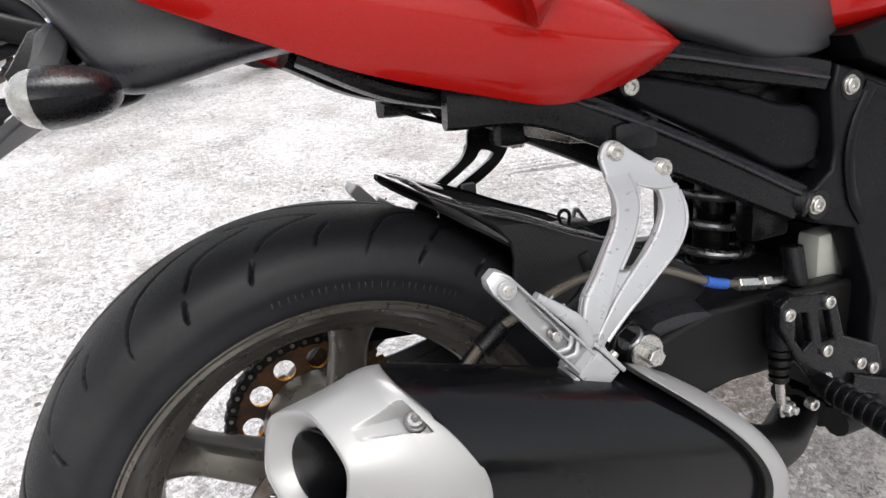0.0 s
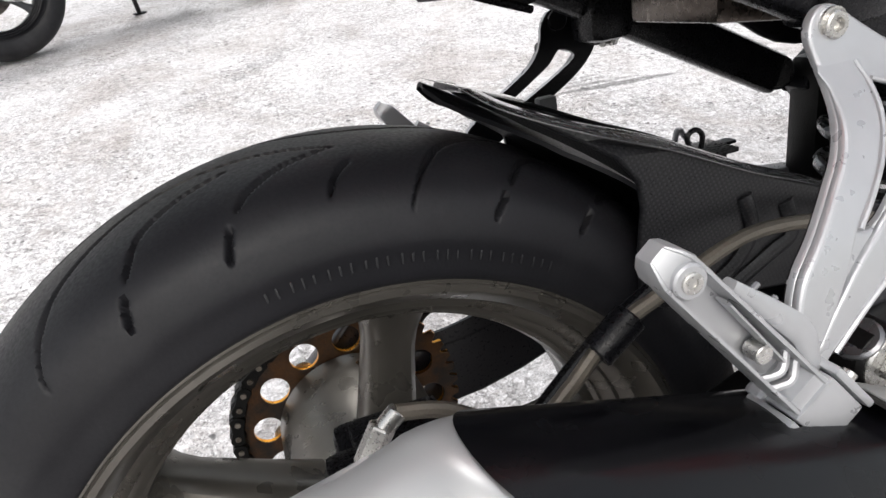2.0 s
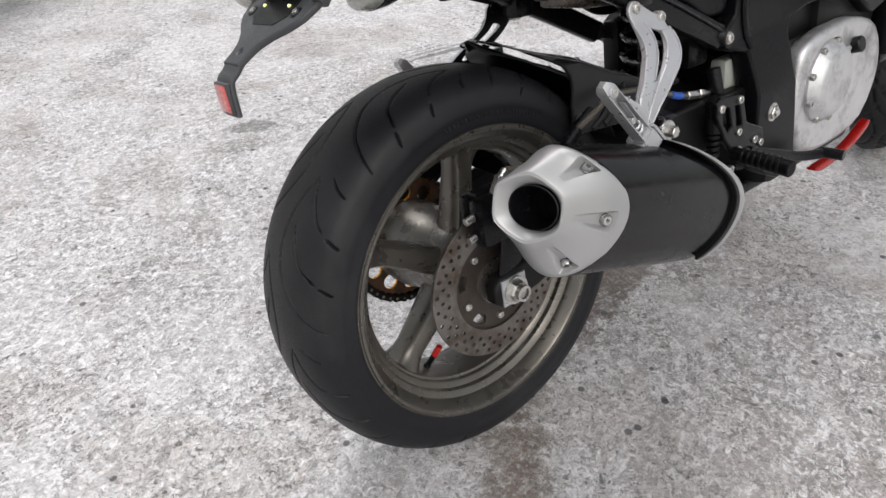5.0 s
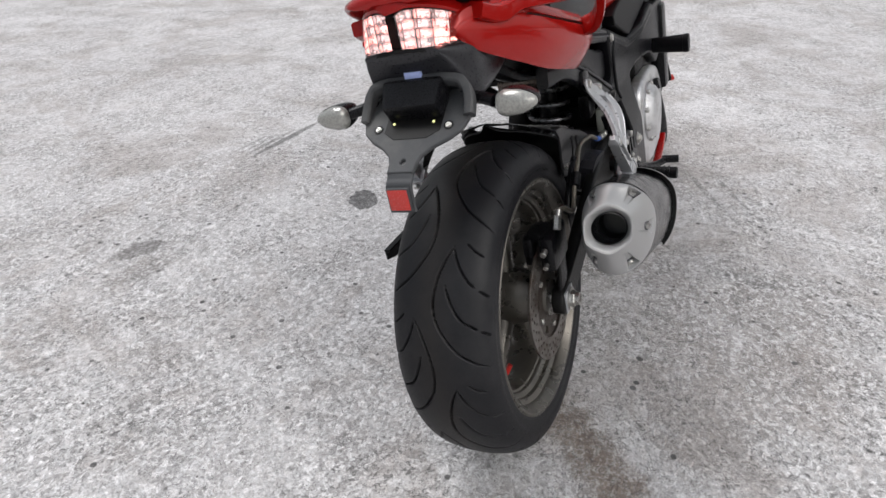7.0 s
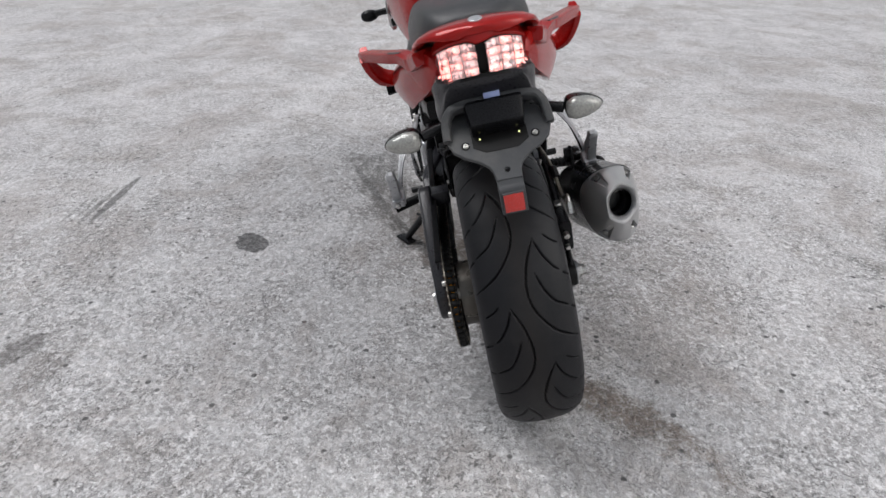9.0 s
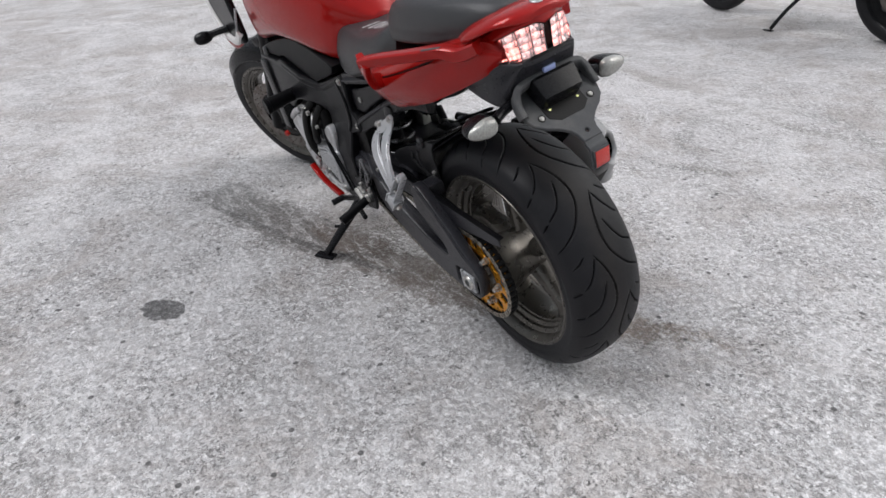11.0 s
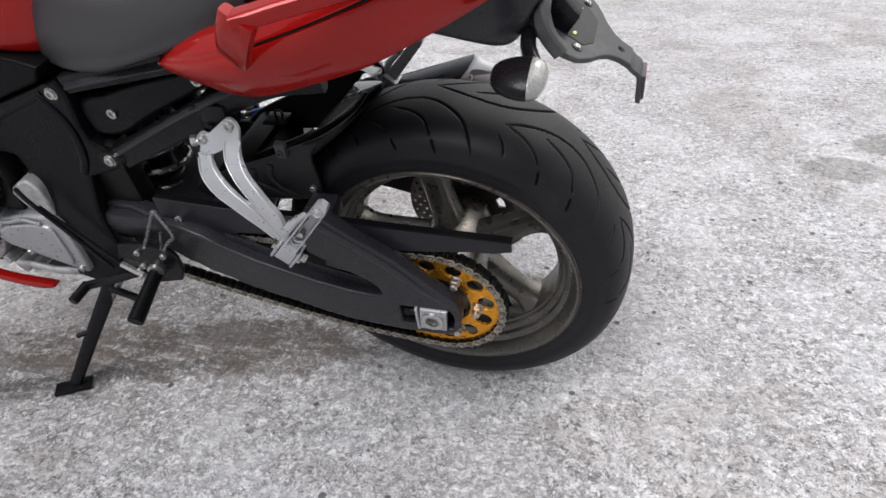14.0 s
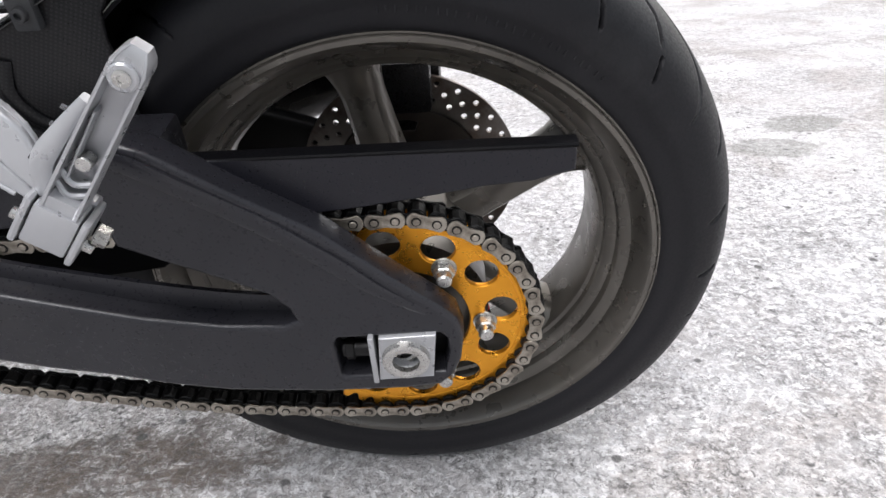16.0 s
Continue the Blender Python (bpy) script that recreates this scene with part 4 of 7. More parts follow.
def hugger():
    """The inner mudguard: a trough over the tyre's front upper part between two side panels, with a pointed tail."""
    rings = []
    for k in range(25):
        s = k / 24
        phi = radians(26 + 49 * s)
        r_top = np.interp(s, [0, 0.5, 0.75, 0.9, 1.0], [0.322, 0.323, 0.327, 0.335, 0.342])
        crown = np.interp(s, [0, 0.5, 0.8, 0.95, 1.0], [0.006, 0.006, 0.006, 0.008, 0.003])
        wide = np.interp(r_top * math.cos(phi), [0.085, 0.112, 0.122, 0.142, 0.165, 0.178], [0.004, 0.026, 0.052, 0.077, 0.094, 0.101])
        off_y = np.interp(s, [0, 0.7, 1.0], [0.0, 0.0, 0.006])
        outer, inner = [], []
        for i in range(17):
            u = -1 + 2 * i / 16
            drop = crown * abs(u) ** 2.4
            for lst, off in ((outer, 0.0), (inner, -0.003)):
                r = r_top - drop + off
                lst.append(Vector((r * math.cos(phi), off_y + wide * u, 0.311 + r * math.sin(phi))))
        rings.append(outer + inner[::-1])
    h = part("rear_mudguard", loft(rings), PLASTIC, bike, "black plastic mudguard hugging the tyre", angle=45)
    body = [(0.122, 0.6245), (0.142, 0.6145), (0.164, 0.6055), (0.205, 0.590), (0.267, 0.561), (0.33, 0.535), (0.40, 0.500), (0.43, 0.475), (0.40, 0.455), (0.28, 0.470), (0.20, 0.480), (0.183, 0.490), (0.183, 0.528), (0.186, 0.556), (0.183, 0.573), (0.170, 0.590), (0.155, 0.601), (0.138, 0.612)]
    for s in (-1, 1):
        bm = as_bm(plate([body], 0.099, 0.105, 0.002, smooth=0))
        for v in bm.verts:
            if v.co.x < 0.175:
                v.co.y -= 0.050 * ((0.175 - v.co.x) / 0.053) ** 1.4
            v.co.y *= s
        part("mudguard_side", bm, CARBON, h, "dimpled black plastic side panel")
        rail = [(0.112, 0.024, 0.6345), (0.122, 0.050, 0.6255), (0.142, 0.075, 0.6155), (0.165, 0.092, 0.6065), (0.205, 0.0995, 0.5915), (0.267, 0.0995, 0.5625), (0.33, 0.0995, 0.5365), (0.39, 0.0995, 0.507)]
        # the right rail carries its highlight as grey colour, the left stays black
        part("rail", sweep([(x, s * y, z) for x, y, z in rail], (0.0115, 0.0014), 10, up=(0.4, 0.25 * s, 0.9), square=4, taper=((0, 0.7), (0.2, 1.0), (0.7, 0.8), (1, 0.4))), SHEEN_EDGE if s < 0 else GLOSS, h)
        part("mudguard_bolt", bolt((0.196, s * 0.107, 0.505), 0.006, 0.004, s), STEEL, h)
        for k in range(2):
            part("panel_rib", sweep([(0.262 + 0.034 * k, s * 0.105, 0.545 - 0.012 * k), (0.268 + 0.034 * k, s * 0.106, 0.520 - 0.012 * k), (0.255 + 0.03 * k, s * 0.106, 0.498), (0.225 + 0.028 * k, s * 0.105, 0.480)], (0.006, 0.003), 10, up=(0, s, 0)), CARBON, h)
    part("tail_tip", sweep([(0.150, 0.002, 0.619), (0.120, 0.004, 0.631), (0.090, 0.006, 0.6435)], (0.030, 0.0016), 12, up=(0.35, 0, 0.93), square=4, taper=((0, 1.0), (0.5, 0.62), (1, 0.10))), SHEEN_EDGE, h, "thin pointed mudguard tail")
    part("front_sheet", joined(box((0.31, -0.10, 0.44), (0.40, 0.10, 0.49), 0.02), box((0.34, -0.098, 0.48), (0.39, 0.098, 0.505), 0.012)), PLASTIC, h)
    part("hose_clip", joined(box((0.285, -0.03, 0.546), (0.325, 0.005, 0.550), 0.001), sweep([(0.295, -0.012, 0.546), (0.291, -0.012, 0.561), (0.298, -0.012, 0.566), (0.305, -0.012, 0.560), (0.303, -0.012, 0.546)], 0.0022, 8)), BLACK, h)
    part("left_clip", joined(box((0.222, 0.100, 0.565), (0.240, 0.112, 0.592), 0.003), bolt((0.231, 0.113, 0.577), 0.005, 0.004, 1)), DUSTY, h)
    return h


hugger()


# ---- silencer ----
def muffler():
    tip = Vector((-0.062, -0.243, 0.493))
    fwd = Vector((0.36, 0.012, -0.128)).normalized()
    out = Vector((0, -1, 0)) - fwd * fwd.dot(Vector((0, -1, 0)))
    out.normalize()
    upv = fwd.cross(out)
    if upv.z < 0:
        upv = -upv

    def ring(s, up_r, dn_r, out_r, in_r, n=72, sq=2.4, hexa=0.0):
        pts = []
        for i in range(n):
            th = 2 * math.pi * i / n
            c, sn = math.cos(th), math.sin(th)
            a, b = (out_r if c > 0 else in_r), (up_r if sn > 0 else dn_r)
            k = (abs(c) ** sq + abs(sn) ** sq) ** (-1 / sq)
            if hexa:
                hx = 0.885 * sum(abs(math.cos(th - j * math.pi / 3)) ** 13 for j in range(3)) ** (-1 / 13)
                k = k * (1 - hexa) + hx * hexa * 1.04
            pts.append(tip + fwd * s + out * (a * c * k) + upv * (b * sn * k))
        return pts

    CUT_OUT, CUT_UP, S0, S1 = 0.58, -0.10, 0.009, 0.1215

    def section(s):
        """Half sizes of the end cap at s metres along the axis."""
        f = min(1.0, max(0.0, (s - S0) / (S1 - S0)))
        g = 0.55 * f ** 0.75 + 0.45 * math.sin(f * math.pi / 2)
        t = math.sin(f * math.pi / 2) ** 0.8
        return 0.0430 + 0.0325 * t, 0.0430 + 0.0465 * (0.5 * t + 0.5 * g), 0.0400 + 0.0240 * g, 0.0390 + 0.0240 * g

    def slant(pts, s, amount):
        """Shears a ring so that the mouth faces outward."""
        c0 = tip + fwd * s
        return [p + fwd * amount * (CUT_OUT * (p - c0).dot(out) + CUT_UP * (p - c0).dot(upv)) for p in pts]

    def pulled(pts, s, top, low, w=1.0):
        """Pulls a ring back above and below, so that it runs in an arc."""
        c0 = tip + fwd * s
        moved = []
        for p in pts:
            h = (p - c0).dot(upv)
            moved.append(p - fwd * w * (top * (max(0, h) / 0.077) ** 2.3 + low * (max(0, -h) / 0.089) ** 1.6))
        return moved

    CAP_ARC, BAND_ARC, FRONT = (0.072, 0.060), (0.086, 0.046), -0.014
    # end cap, with pockets round the screws
    pockets = [(radians(54), 0.0112), (radians(-4), 0.0100), (radians(-58), 0.0120), (radians(126), 0.010), (radians(-126), 0.010)]
    rings, nn = [], 560
    for k in range(181):
        f = k / 180
        s = S0 + (S1 - S0) * f
        u, d, o, i_ = section(s)
        base = ring(s, u, d, o, i_, nn, 2.2, hexa=0.68 * max(0, 1 - f * 1.8))
        for i in range(nn):
            th = 2 * math.pi * i / nn
            for a, depth in pockets:
                dd = abs((th - a + math.pi) % (2 * math.pi) - math.pi) * (u + o) / 2
                if 0.12 < f < 0.81:
                    w = 0.0052 + 0.0062 * min(1, (f - 0.12) / 0.6)
                    if dd < w:
                        deep = depth * min(1, (f - 0.12) / 0.50) * min(1, (w - dd) / 0.0030) * min(1, (0.81 - f) / 0.022)
                        c0 = tip + fwd * s
                        v = base[i] - c0
                        base[i] = c0 + v * (1 - deep / max(v.length, 1e-4))
        rings.append(pulled(slant(base, s, (1 - f) ** 1.2), s, *CAP_ARC, f))
    last = section(S1)
    for ds, less in ((0.0030, 0.0006), (0.0042, 0.0025), (0.0042, 0.012)):
        rings.append(pulled(ring(S1 + ds, *[r - less for r in last], nn, 2.3), S1, *CAP_ARC))
    lead = [slant(ring(S0 + ds, r, r, r * 0.95, r * 0.93, nn, 2.1, hx), S0 + ds, am) for ds, r, hx, am in ((0.040, 0.0284, 0.0, 0.7), (0.017, 0.0287, 0.0, 0.95), (0.012, 0.0300, 0.06, 0.98), (0.0065, 0.0340, 0.36, 1.0), (0.0022, 0.0374, 0.58, 1.0), (0.0005, 0.0392, 0.66, 1.0), (0.0, 0.0406, 0.68, 1.0), (0.0005, 0.0420, 0.68, 1.0))]
    can = []
    for k in range(25):
        w = k / 24
        s = 0.1225 + (0.400 + FRONT - 0.1225) * w
        arc = [a + (b - a) * w for a, b in zip(CAP_ARC, BAND_ARC)]
        g = 1.0 + 0.07 * w
        can.append(pulled(ring(s, 0.0765 * g, 0.0885 * g, 0.0625 * g, 0.0605 * g, 96, 2.4), s, *arc))
    m = part("muffler", loft(can), CAN, bike, "black oval muffler can with a silver end cap", angle=40)
    part("end_cap", loft(lead + rings, cap=False), SILVER, m, "silver painted faceted muffler end cap", angle=40)
    bore = loft([slant(ring(s, 0.0283, 0.0283, 0.0283, 0.0283, 48, 2.0), s, am) for s, am in ((0.024, 0.9), (0.07, 0.4), (0.17, 0.0))], cap=False)
    back_ = loft([ring(0.17, 0.0283, 0.0283, 0.0283, 0.0283, 48, 2.0), ring(0.171, 0.001, 0.001, 0.001, 0.001, 48, 2.0)], cap=False)
    part("tail_pipe", joined(bore, back_), GREASE_AND_SHADE, m, "sooty black tail pipe")
    part("pipe_ring", loft([slant(ring(s, r, r, r, r, 48, 2.0), s, 0.9) for s, r in ((0.023, 0.0283), (0.020, 0.0277), (0.0195, 0.0266), (0.024, 0.0254), (0.06, 0.0254))], cap=False), CAN, m, "dark steel pipe rim")
    for a, depth in pockets:
        f = 0.715
        s = S0 + (S1 - S0) * f
        u, d, o, i_ = section(s)
        c, sn = math.cos(a), math.sin(a)
        aa, bb = (o if c > 0 else i_), (u if sn > 0 else d)
        k = (abs(c) ** 2.2 + abs(sn) ** 2.2) ** (-1 / 2.2)
        n_ = (out * (c / aa) + upv * (sn / bb)).normalized()
        p = tip + fwd * s + out * (aa * c * k) + upv * (bb * sn * k) - n_ * (depth - 0.001)
        p = pulled(slant([p], s, (1 - f) ** 1.2), s, *CAP_ARC, f)[0]
        n2 = (n_ - fwd * 0.45).normalized()
        part("screw_seat", cyl(p - n2 * 0.002, p + n2 * 0.0022, 0.0082, 24), STEELDARK, m)
        part("cap_screw", bolt(p, 0.0062, 0.0062, out=n2), STEEL, m, "steel socket-head screw")
    # front: dark rubber edge and the silver crescent cover standing proud of the can

    def arc_ring(s, e):
        s += FRONT
        base = pulled(ring(s, 0.0819 + e, 0.0947 + e, 0.0669 + e, 0.0647 + e, 96, 2.4), s, *BAND_ARC)
        return [base[i % 96] for i in range(-13, 27)]

    part("clamp_band", loft([arc_ring(s, e) for s, e in ((0.394, -0.001), (0.394, 0.0060), (0.395, 0.0072), (0.4030, 0.0072), (0.4035, 0.0))], cap=False, closed=False), GREASE_AND_SHADE, m, "black rubber edge of the muffler cover")
    part("front_cover", loft([arc_ring(s, e) for s, e in ((0.4034, -0.002), (0.4034, 0.0066), (0.406, 0.0074), (0.420, 0.0060), (0.432, 0.0), (0.442, -0.012), (0.448, -0.030))], cap=False, closed=False), SILVER, m, "silver crescent heat shield on the muffler front")
    part("link_pipe", sweep([tip + fwd * 0.36, tip + fwd * 0.44 + Vector((0, 0.05, -0.01)), (0.50, -0.13, 0.25), (0.62, -0.06, 0.22)], 0.028, 16), GREASE_AND_SHADE, m, "dark exhaust link pipe")
    # hanger with rubber and bolt
    part("hanger", plate([[(0.215, 0.460), (0.275, 0.460), (0.264, 0.500), (0.247, 0.512), (0.230, 0.502)]], -0.205, -0.197, 0.002), BLACK, m)
    part("hanger_arm", cyl((0.236, -0.214, 0.503), (0.247, -0.214, 0.489), 0.0125, 16), STEELDARK, m)
    part("hanger_bush", shifted(lathe([(0.0, -0.224), (0.0165, -0.224), (0.0185, -0.221), (0.0185, -0.188), (0, -0.188)], 32), Matrix.Translation((0.247, 0, 0.489))), GREASE_AND_SHADE, m, "black rubber bush")
    part("hanger_washer", shifted(lathe([(0.0, -0.2265), (0.0150, -0.2265), (0.0160, -0.2250), (0.0160, -0.2235), (0, -0.2235)], 32), Matrix.Translation((0.247, 0, 0.489))), STEEL, m, "bright steel washer")
    part("hanger_nut", cyl((0.247, -0.226, 0.489), (0.247, -0.239, 0.489), 0.0085, 6), STEEL, m, "zinc-plated hanger bolt head")
    return m


muffler()


# ---- passenger foot pegs ----
def peg_bracket(s):
    def Y(p):
        return (p[0], p[1] * s, p[2])

    def lean(z):
        """How far the casting stands out at the height z."""
        near = np.interp(z + np.linspace(-0.010, 0.010, 9), [0.485, 0.505, 0.525, 0.549, 0.57, 0.59, 0.61, 0.63, 0.65, 0.67], [0.228, 0.226, 0.223, 0.217, 0.209, 0.196, 0.178, 0.162, 0.153, 0.151])
        return float(near.mean())

    def fade(z):
        """The rear leg runs out into the top plate."""
        return min(1.0, max(0.0, (0.636 - z) / 0.034))

    def cast(loops, y0, y1, bevel, smooth=3, soft_top=False):
        """A piece cut to the outlines (x, z) and bowed outward with the casting."""
        q = as_bm(plate(loops, y0, y1, bevel, smooth=smooth))
        for k in range(32):
            bmesh.ops.bisect_plane(q, geom=q.verts[:] + q.edges[:] + q.faces[:], plane_co=(0, 0, 0.507 + 0.005 * k), plane_no=(0, 0, 1))
        for v in q.verts:
            v.co.y = s * (v.co.y * (fade(v.co.z) if soft_top else 1.0) + lean(v.co.z))
        bmesh.ops.recalc_face_normals(q, faces=q.faces[:])
        return q

    rear_outer = [(0.2545, 0.6225), (0.2500, 0.609), (0.2375, 0.5945), (0.2215, 0.581), (0.2035, 0.5635), (0.1900, 0.549)]
    rear_inner = [(0.2790, 0.6215), (0.2735, 0.608), (0.2590, 0.592), (0.2420, 0.577), (0.2290, 0.5655)]
    fore_outer = [(0.3200, 0.6120), (0.3160, 0.598), (0.3070, 0.585), (0.2895, 0.570), (0.2655, 0.5555), (0.2475, 0.5435), (0.2250, 0.5285), (0.2050, 0.512)]
    fore_inner = [(0.2990, 0.6135), (0.2945, 0.602), (0.2800, 0.5880), (0.2610, 0.574), (0.2420, 0.562)]
    crown = [(0.3200, 0.6240), (0.3215, 0.6330), (0.3150, 0.6375), (0.3060, 0.6385), (0.2950, 0.646), (0.2840, 0.654), (0.2740, 0.6610), (0.2640, 0.6615), (0.2575, 0.6560), (0.2540, 0.647), (0.2550, 0.635)]
    base = cast([rear_outer + [(0.183, 0.528), (0.186, 0.508)] + [(0.197, 0.504)] + fore_outer[::-1] + crown, fore_inner + rear_inner[::-1]], -0.0060, 0.0005, 0.0020)
    foot_rear, foot_fore = [(0.184, 0.530), (0.186, 0.512), (0.1935, 0.514)], [(0.198, 0.506), (0.1965, 0.517)]
    leg_rear = cast([[(0.2545, 0.6330), (0.2815, 0.6370)] + rear_inner + [(0.2140, 0.5430)] + foot_rear[::-1] + rear_outer[::-1]], -0.001, 0.0050, 0.0022, soft_top=True)
    leg_fore = cast([[(0.2985, 0.6165)] + [(0.3200, 0.6165)] + fore_outer + foot_fore + [(0.2195, 0.5440)] + fore_inner[::-1]], -0.001, 0.0036, 0.0018)

    def lip(line, r, stand, soft_top=False):
        return sweep([(x, s * (lean(z) + stand * (fade(z) if soft_top else 1.0)), z) for x, z in line], r, 8, steps=4)

    lips = joined(lip([(0.2785, 0.632)] + rear_inner, 0.0016, 0.0050, soft_top=True), lip([(0.3195, 0.612)] + fore_outer[1:], 0.0017, 0.0036), lip([(0.2800, 0.6235), (0.298, 0.6175), (0.3185, 0.6170)], 0.0015, 0.0040))
    boss = joined(*[cyl(Y((x, y - 0.010, z)), Y((x, y + 0.0005, z)), 0.0096, 24) for x, y, z in ((0.2700, 0.1535, 0.6515), (0.3160, 0.1620, 0.6300))])

    a, b = Vector((0.181, 0.236 * s, 0.5000)), Vector((0.103, 0.229 * s, 0.5945))
    d = (b - a).normalized()
    side = (Vector((0, s, 0)) - d * d.y * s).normalized()
    nrm = side.cross(d).normalized()
    if nrm.z < 0:
        nrm = -nrm
    frame4 = Matrix(((d.x, side.x, nrm.x, 0), (d.y, side.y, nrm.y, 0), (d.z, side.z, nrm.z, 0), (0, 0, 0, 1)))

    def block(c, lo, hi, bev=0.002):
        """A box along the peg (x), outward (y) and across it (z), about the point c."""
        q = box(lo, hi, bev)
        q.transform(Matrix.Translation(c) @ frame4)
        bmesh.ops.recalc_face_normals(q, faces=q.faces[:])
        return q

    foot = block(a, (-0.016, -0.020, -0.015), (0.012, -0.008, 0.015), 0.003)
    br = part("passenger_peg_bracket", joined(base, leg_rear, leg_fore, lips, boss, foot), ALLOY, bike, "cast aluminium passenger foot peg bracket", angle=8)
    # inward faces take the black plastic: their shade is put into the colour
    br.data.materials.append(PLASTIC)
    for p in br.data.polygons:
        if abs(p.center.y) - lean(p.center.z) < -0.0045 and p.center.z > 0.52:
            p.material_index = 1
    for p in ((0.2700, 0.1540, 0.6515), (0.3160, 0.1625, 0.6300)):
        part("bracket_bolt", joined(bolt(Y(p), 0.0074, 0.0045, s), lathe([(0.0, 0), (0.0092, 0), (0.0092, s * 0.0015), (0.0, s * 0.0015)], 24, centre=(p[0], s * (p[1] - 0.0002), p[2]))), STEEL, br, "steel bracket bolt")
    for z0, z1 in ((-0.0182, -0.0136), (0.0136, 0.0182)):
        part("clevis_plate", block(a, (-0.022, -0.016, z0), (0.012, 0.0125, z1), 0.0022), ALLOY, br)
    # peg folded up and back: a channel open to the outside with a flat, dimpled upper flange
    rings = []
    for k in range(25):
        f = -0.02 + 1.02 * k / 24
        p = a + (b - a) * f
        w = 0.0108 - 0.0016 * max(0, f)
        t = 0.0105 - 0.0012 * max(0, f)
        deep = -0.55 if 0.16 < f < 0.80 else 0.92
        if k in (0, 24):
            w, t = w * 0.5, t * 0.55
        elif k == 23:
            w, t = w * 0.82, t * 0.9
        rings.append([p + side * (t * yy) + nrm * (w * nn_) for nn_, yy in ((1, 0.9), (0.95, 1), (0.80, 1), (0.72, deep), (-0.72, deep), (-0.80, 1), (-0.95, 1), (-1, 0.9), (-1, -0.9), (-0.9, -1), (0.9, -1), (1, -0.9))])
    peg = part("foot_peg", loft(rings), ALLOY, br, "folded aluminium passenger foot peg", angle=30)
    fin = [a + d * 0.012 + nrm * 0.010, a + d * 0.030 + nrm * 0.0185, a + d * 0.052 + nrm * 0.0170, a + d * 0.078 + nrm * 0.0125]
    part("upper_flange", sweep([q - side * 0.003 for q in fin], (0.0065, 0.0080), 14, up=side, square=5, taper=((0, 0.9), (0.5, 1.0), (1, 0.5))), ALLOY, br)
    for k in range(4):
        q = a + d * (0.028 + 0.013 * k) + nrm * (0.0255 - 0.0014 * k)
        part("dimple", cyl(q - nrm * 0.003 - side * 0.002, q + nrm * 0.0006 - side * 0.002, 0.0016, 8), STEELDARK, peg)
    part("peg_hinge", block(a, (-0.019, -0.012, -0.0128), (0.010, 0.0115, 0.0128), 0.002), ALLOY, br)
    part("peg_boss", cyl(b - d * 0.016 - side * 0.006, b - d * 0.016 + side * 0.0115, 0.0078, 24), ALLOY, br)
    part("peg_screw", bolt(tuple(b - d * 0.016 + side * 0.0115), 0.0046, 0.0015, s, out=side), STEEL, br)
    mid = a + (b - a) * 0.36
    part("peg_rib", sweep([mid - d * 0.012 + nrm * 0.004 + side * 0.001, mid + d * 0.034 + nrm * 0.0055 + side * 0.001], (0.0012, 0.005), 8, up=side), ALLOY, peg)
    for f, r in ((0.20, 0.0022), (0.27, 0.0022)):
        c = a + (b - a) * f
        part("peg_rib", sweep([c - nrm * 0.009 + side * 0.002, c - d * 0.004 + side * 0.004, c + nrm * 0.009 + side * 0.002], r, 8), ALLOY, peg)
    part("peg_pin", cyl(mid - side * 0.004, mid + side * 0.0055, 0.0046, 14), STEEL, br)
    part("spring_bolt", joined(cyl(tuple(a - d * 0.012 - nrm * 0.024), tuple(a - d * 0.012 + nrm * 0.023), 0.0038, 12), cyl(tuple(a - nrm * 0.029), tuple(a - nrm * 0.0205), 0.0068, 6)), STEEL, br)
    if s > 0:
        part("cable_stud", joined(cyl((0.322, 0.156, 0.622), (0.334, 0.160, 0.624), 0.0055, 10), cyl((0.331, 0.157, 0.624), (0.339, 0.161, 0.625), 0.0085, 6)), STEEL, br, "bright cable stud")
    return br


peg_bracket(1)
peg_bracket(-1)


# ---- tail, seats, tank ----
def ring_section(pts, n=28):
    """A smooth closed section through the points (y, z)."""
    p = [Vector((a, b, 0)) for a, b in pts]
    m, out = len(p), []
    steps = 6
    for i in range(m):
        a, b, c, d = p[i - 1], p[i], p[(i + 1) % m], p[(i + 2) % m]
        for k in range(steps):
            t = k / steps
            out.append(0.5 * ((2 * b) + (c - a) * t + (2 * a - 5 * b + 4 * c - d) * t * t + (3 * b - a - 3 * c + d) * t ** 3))
    return out


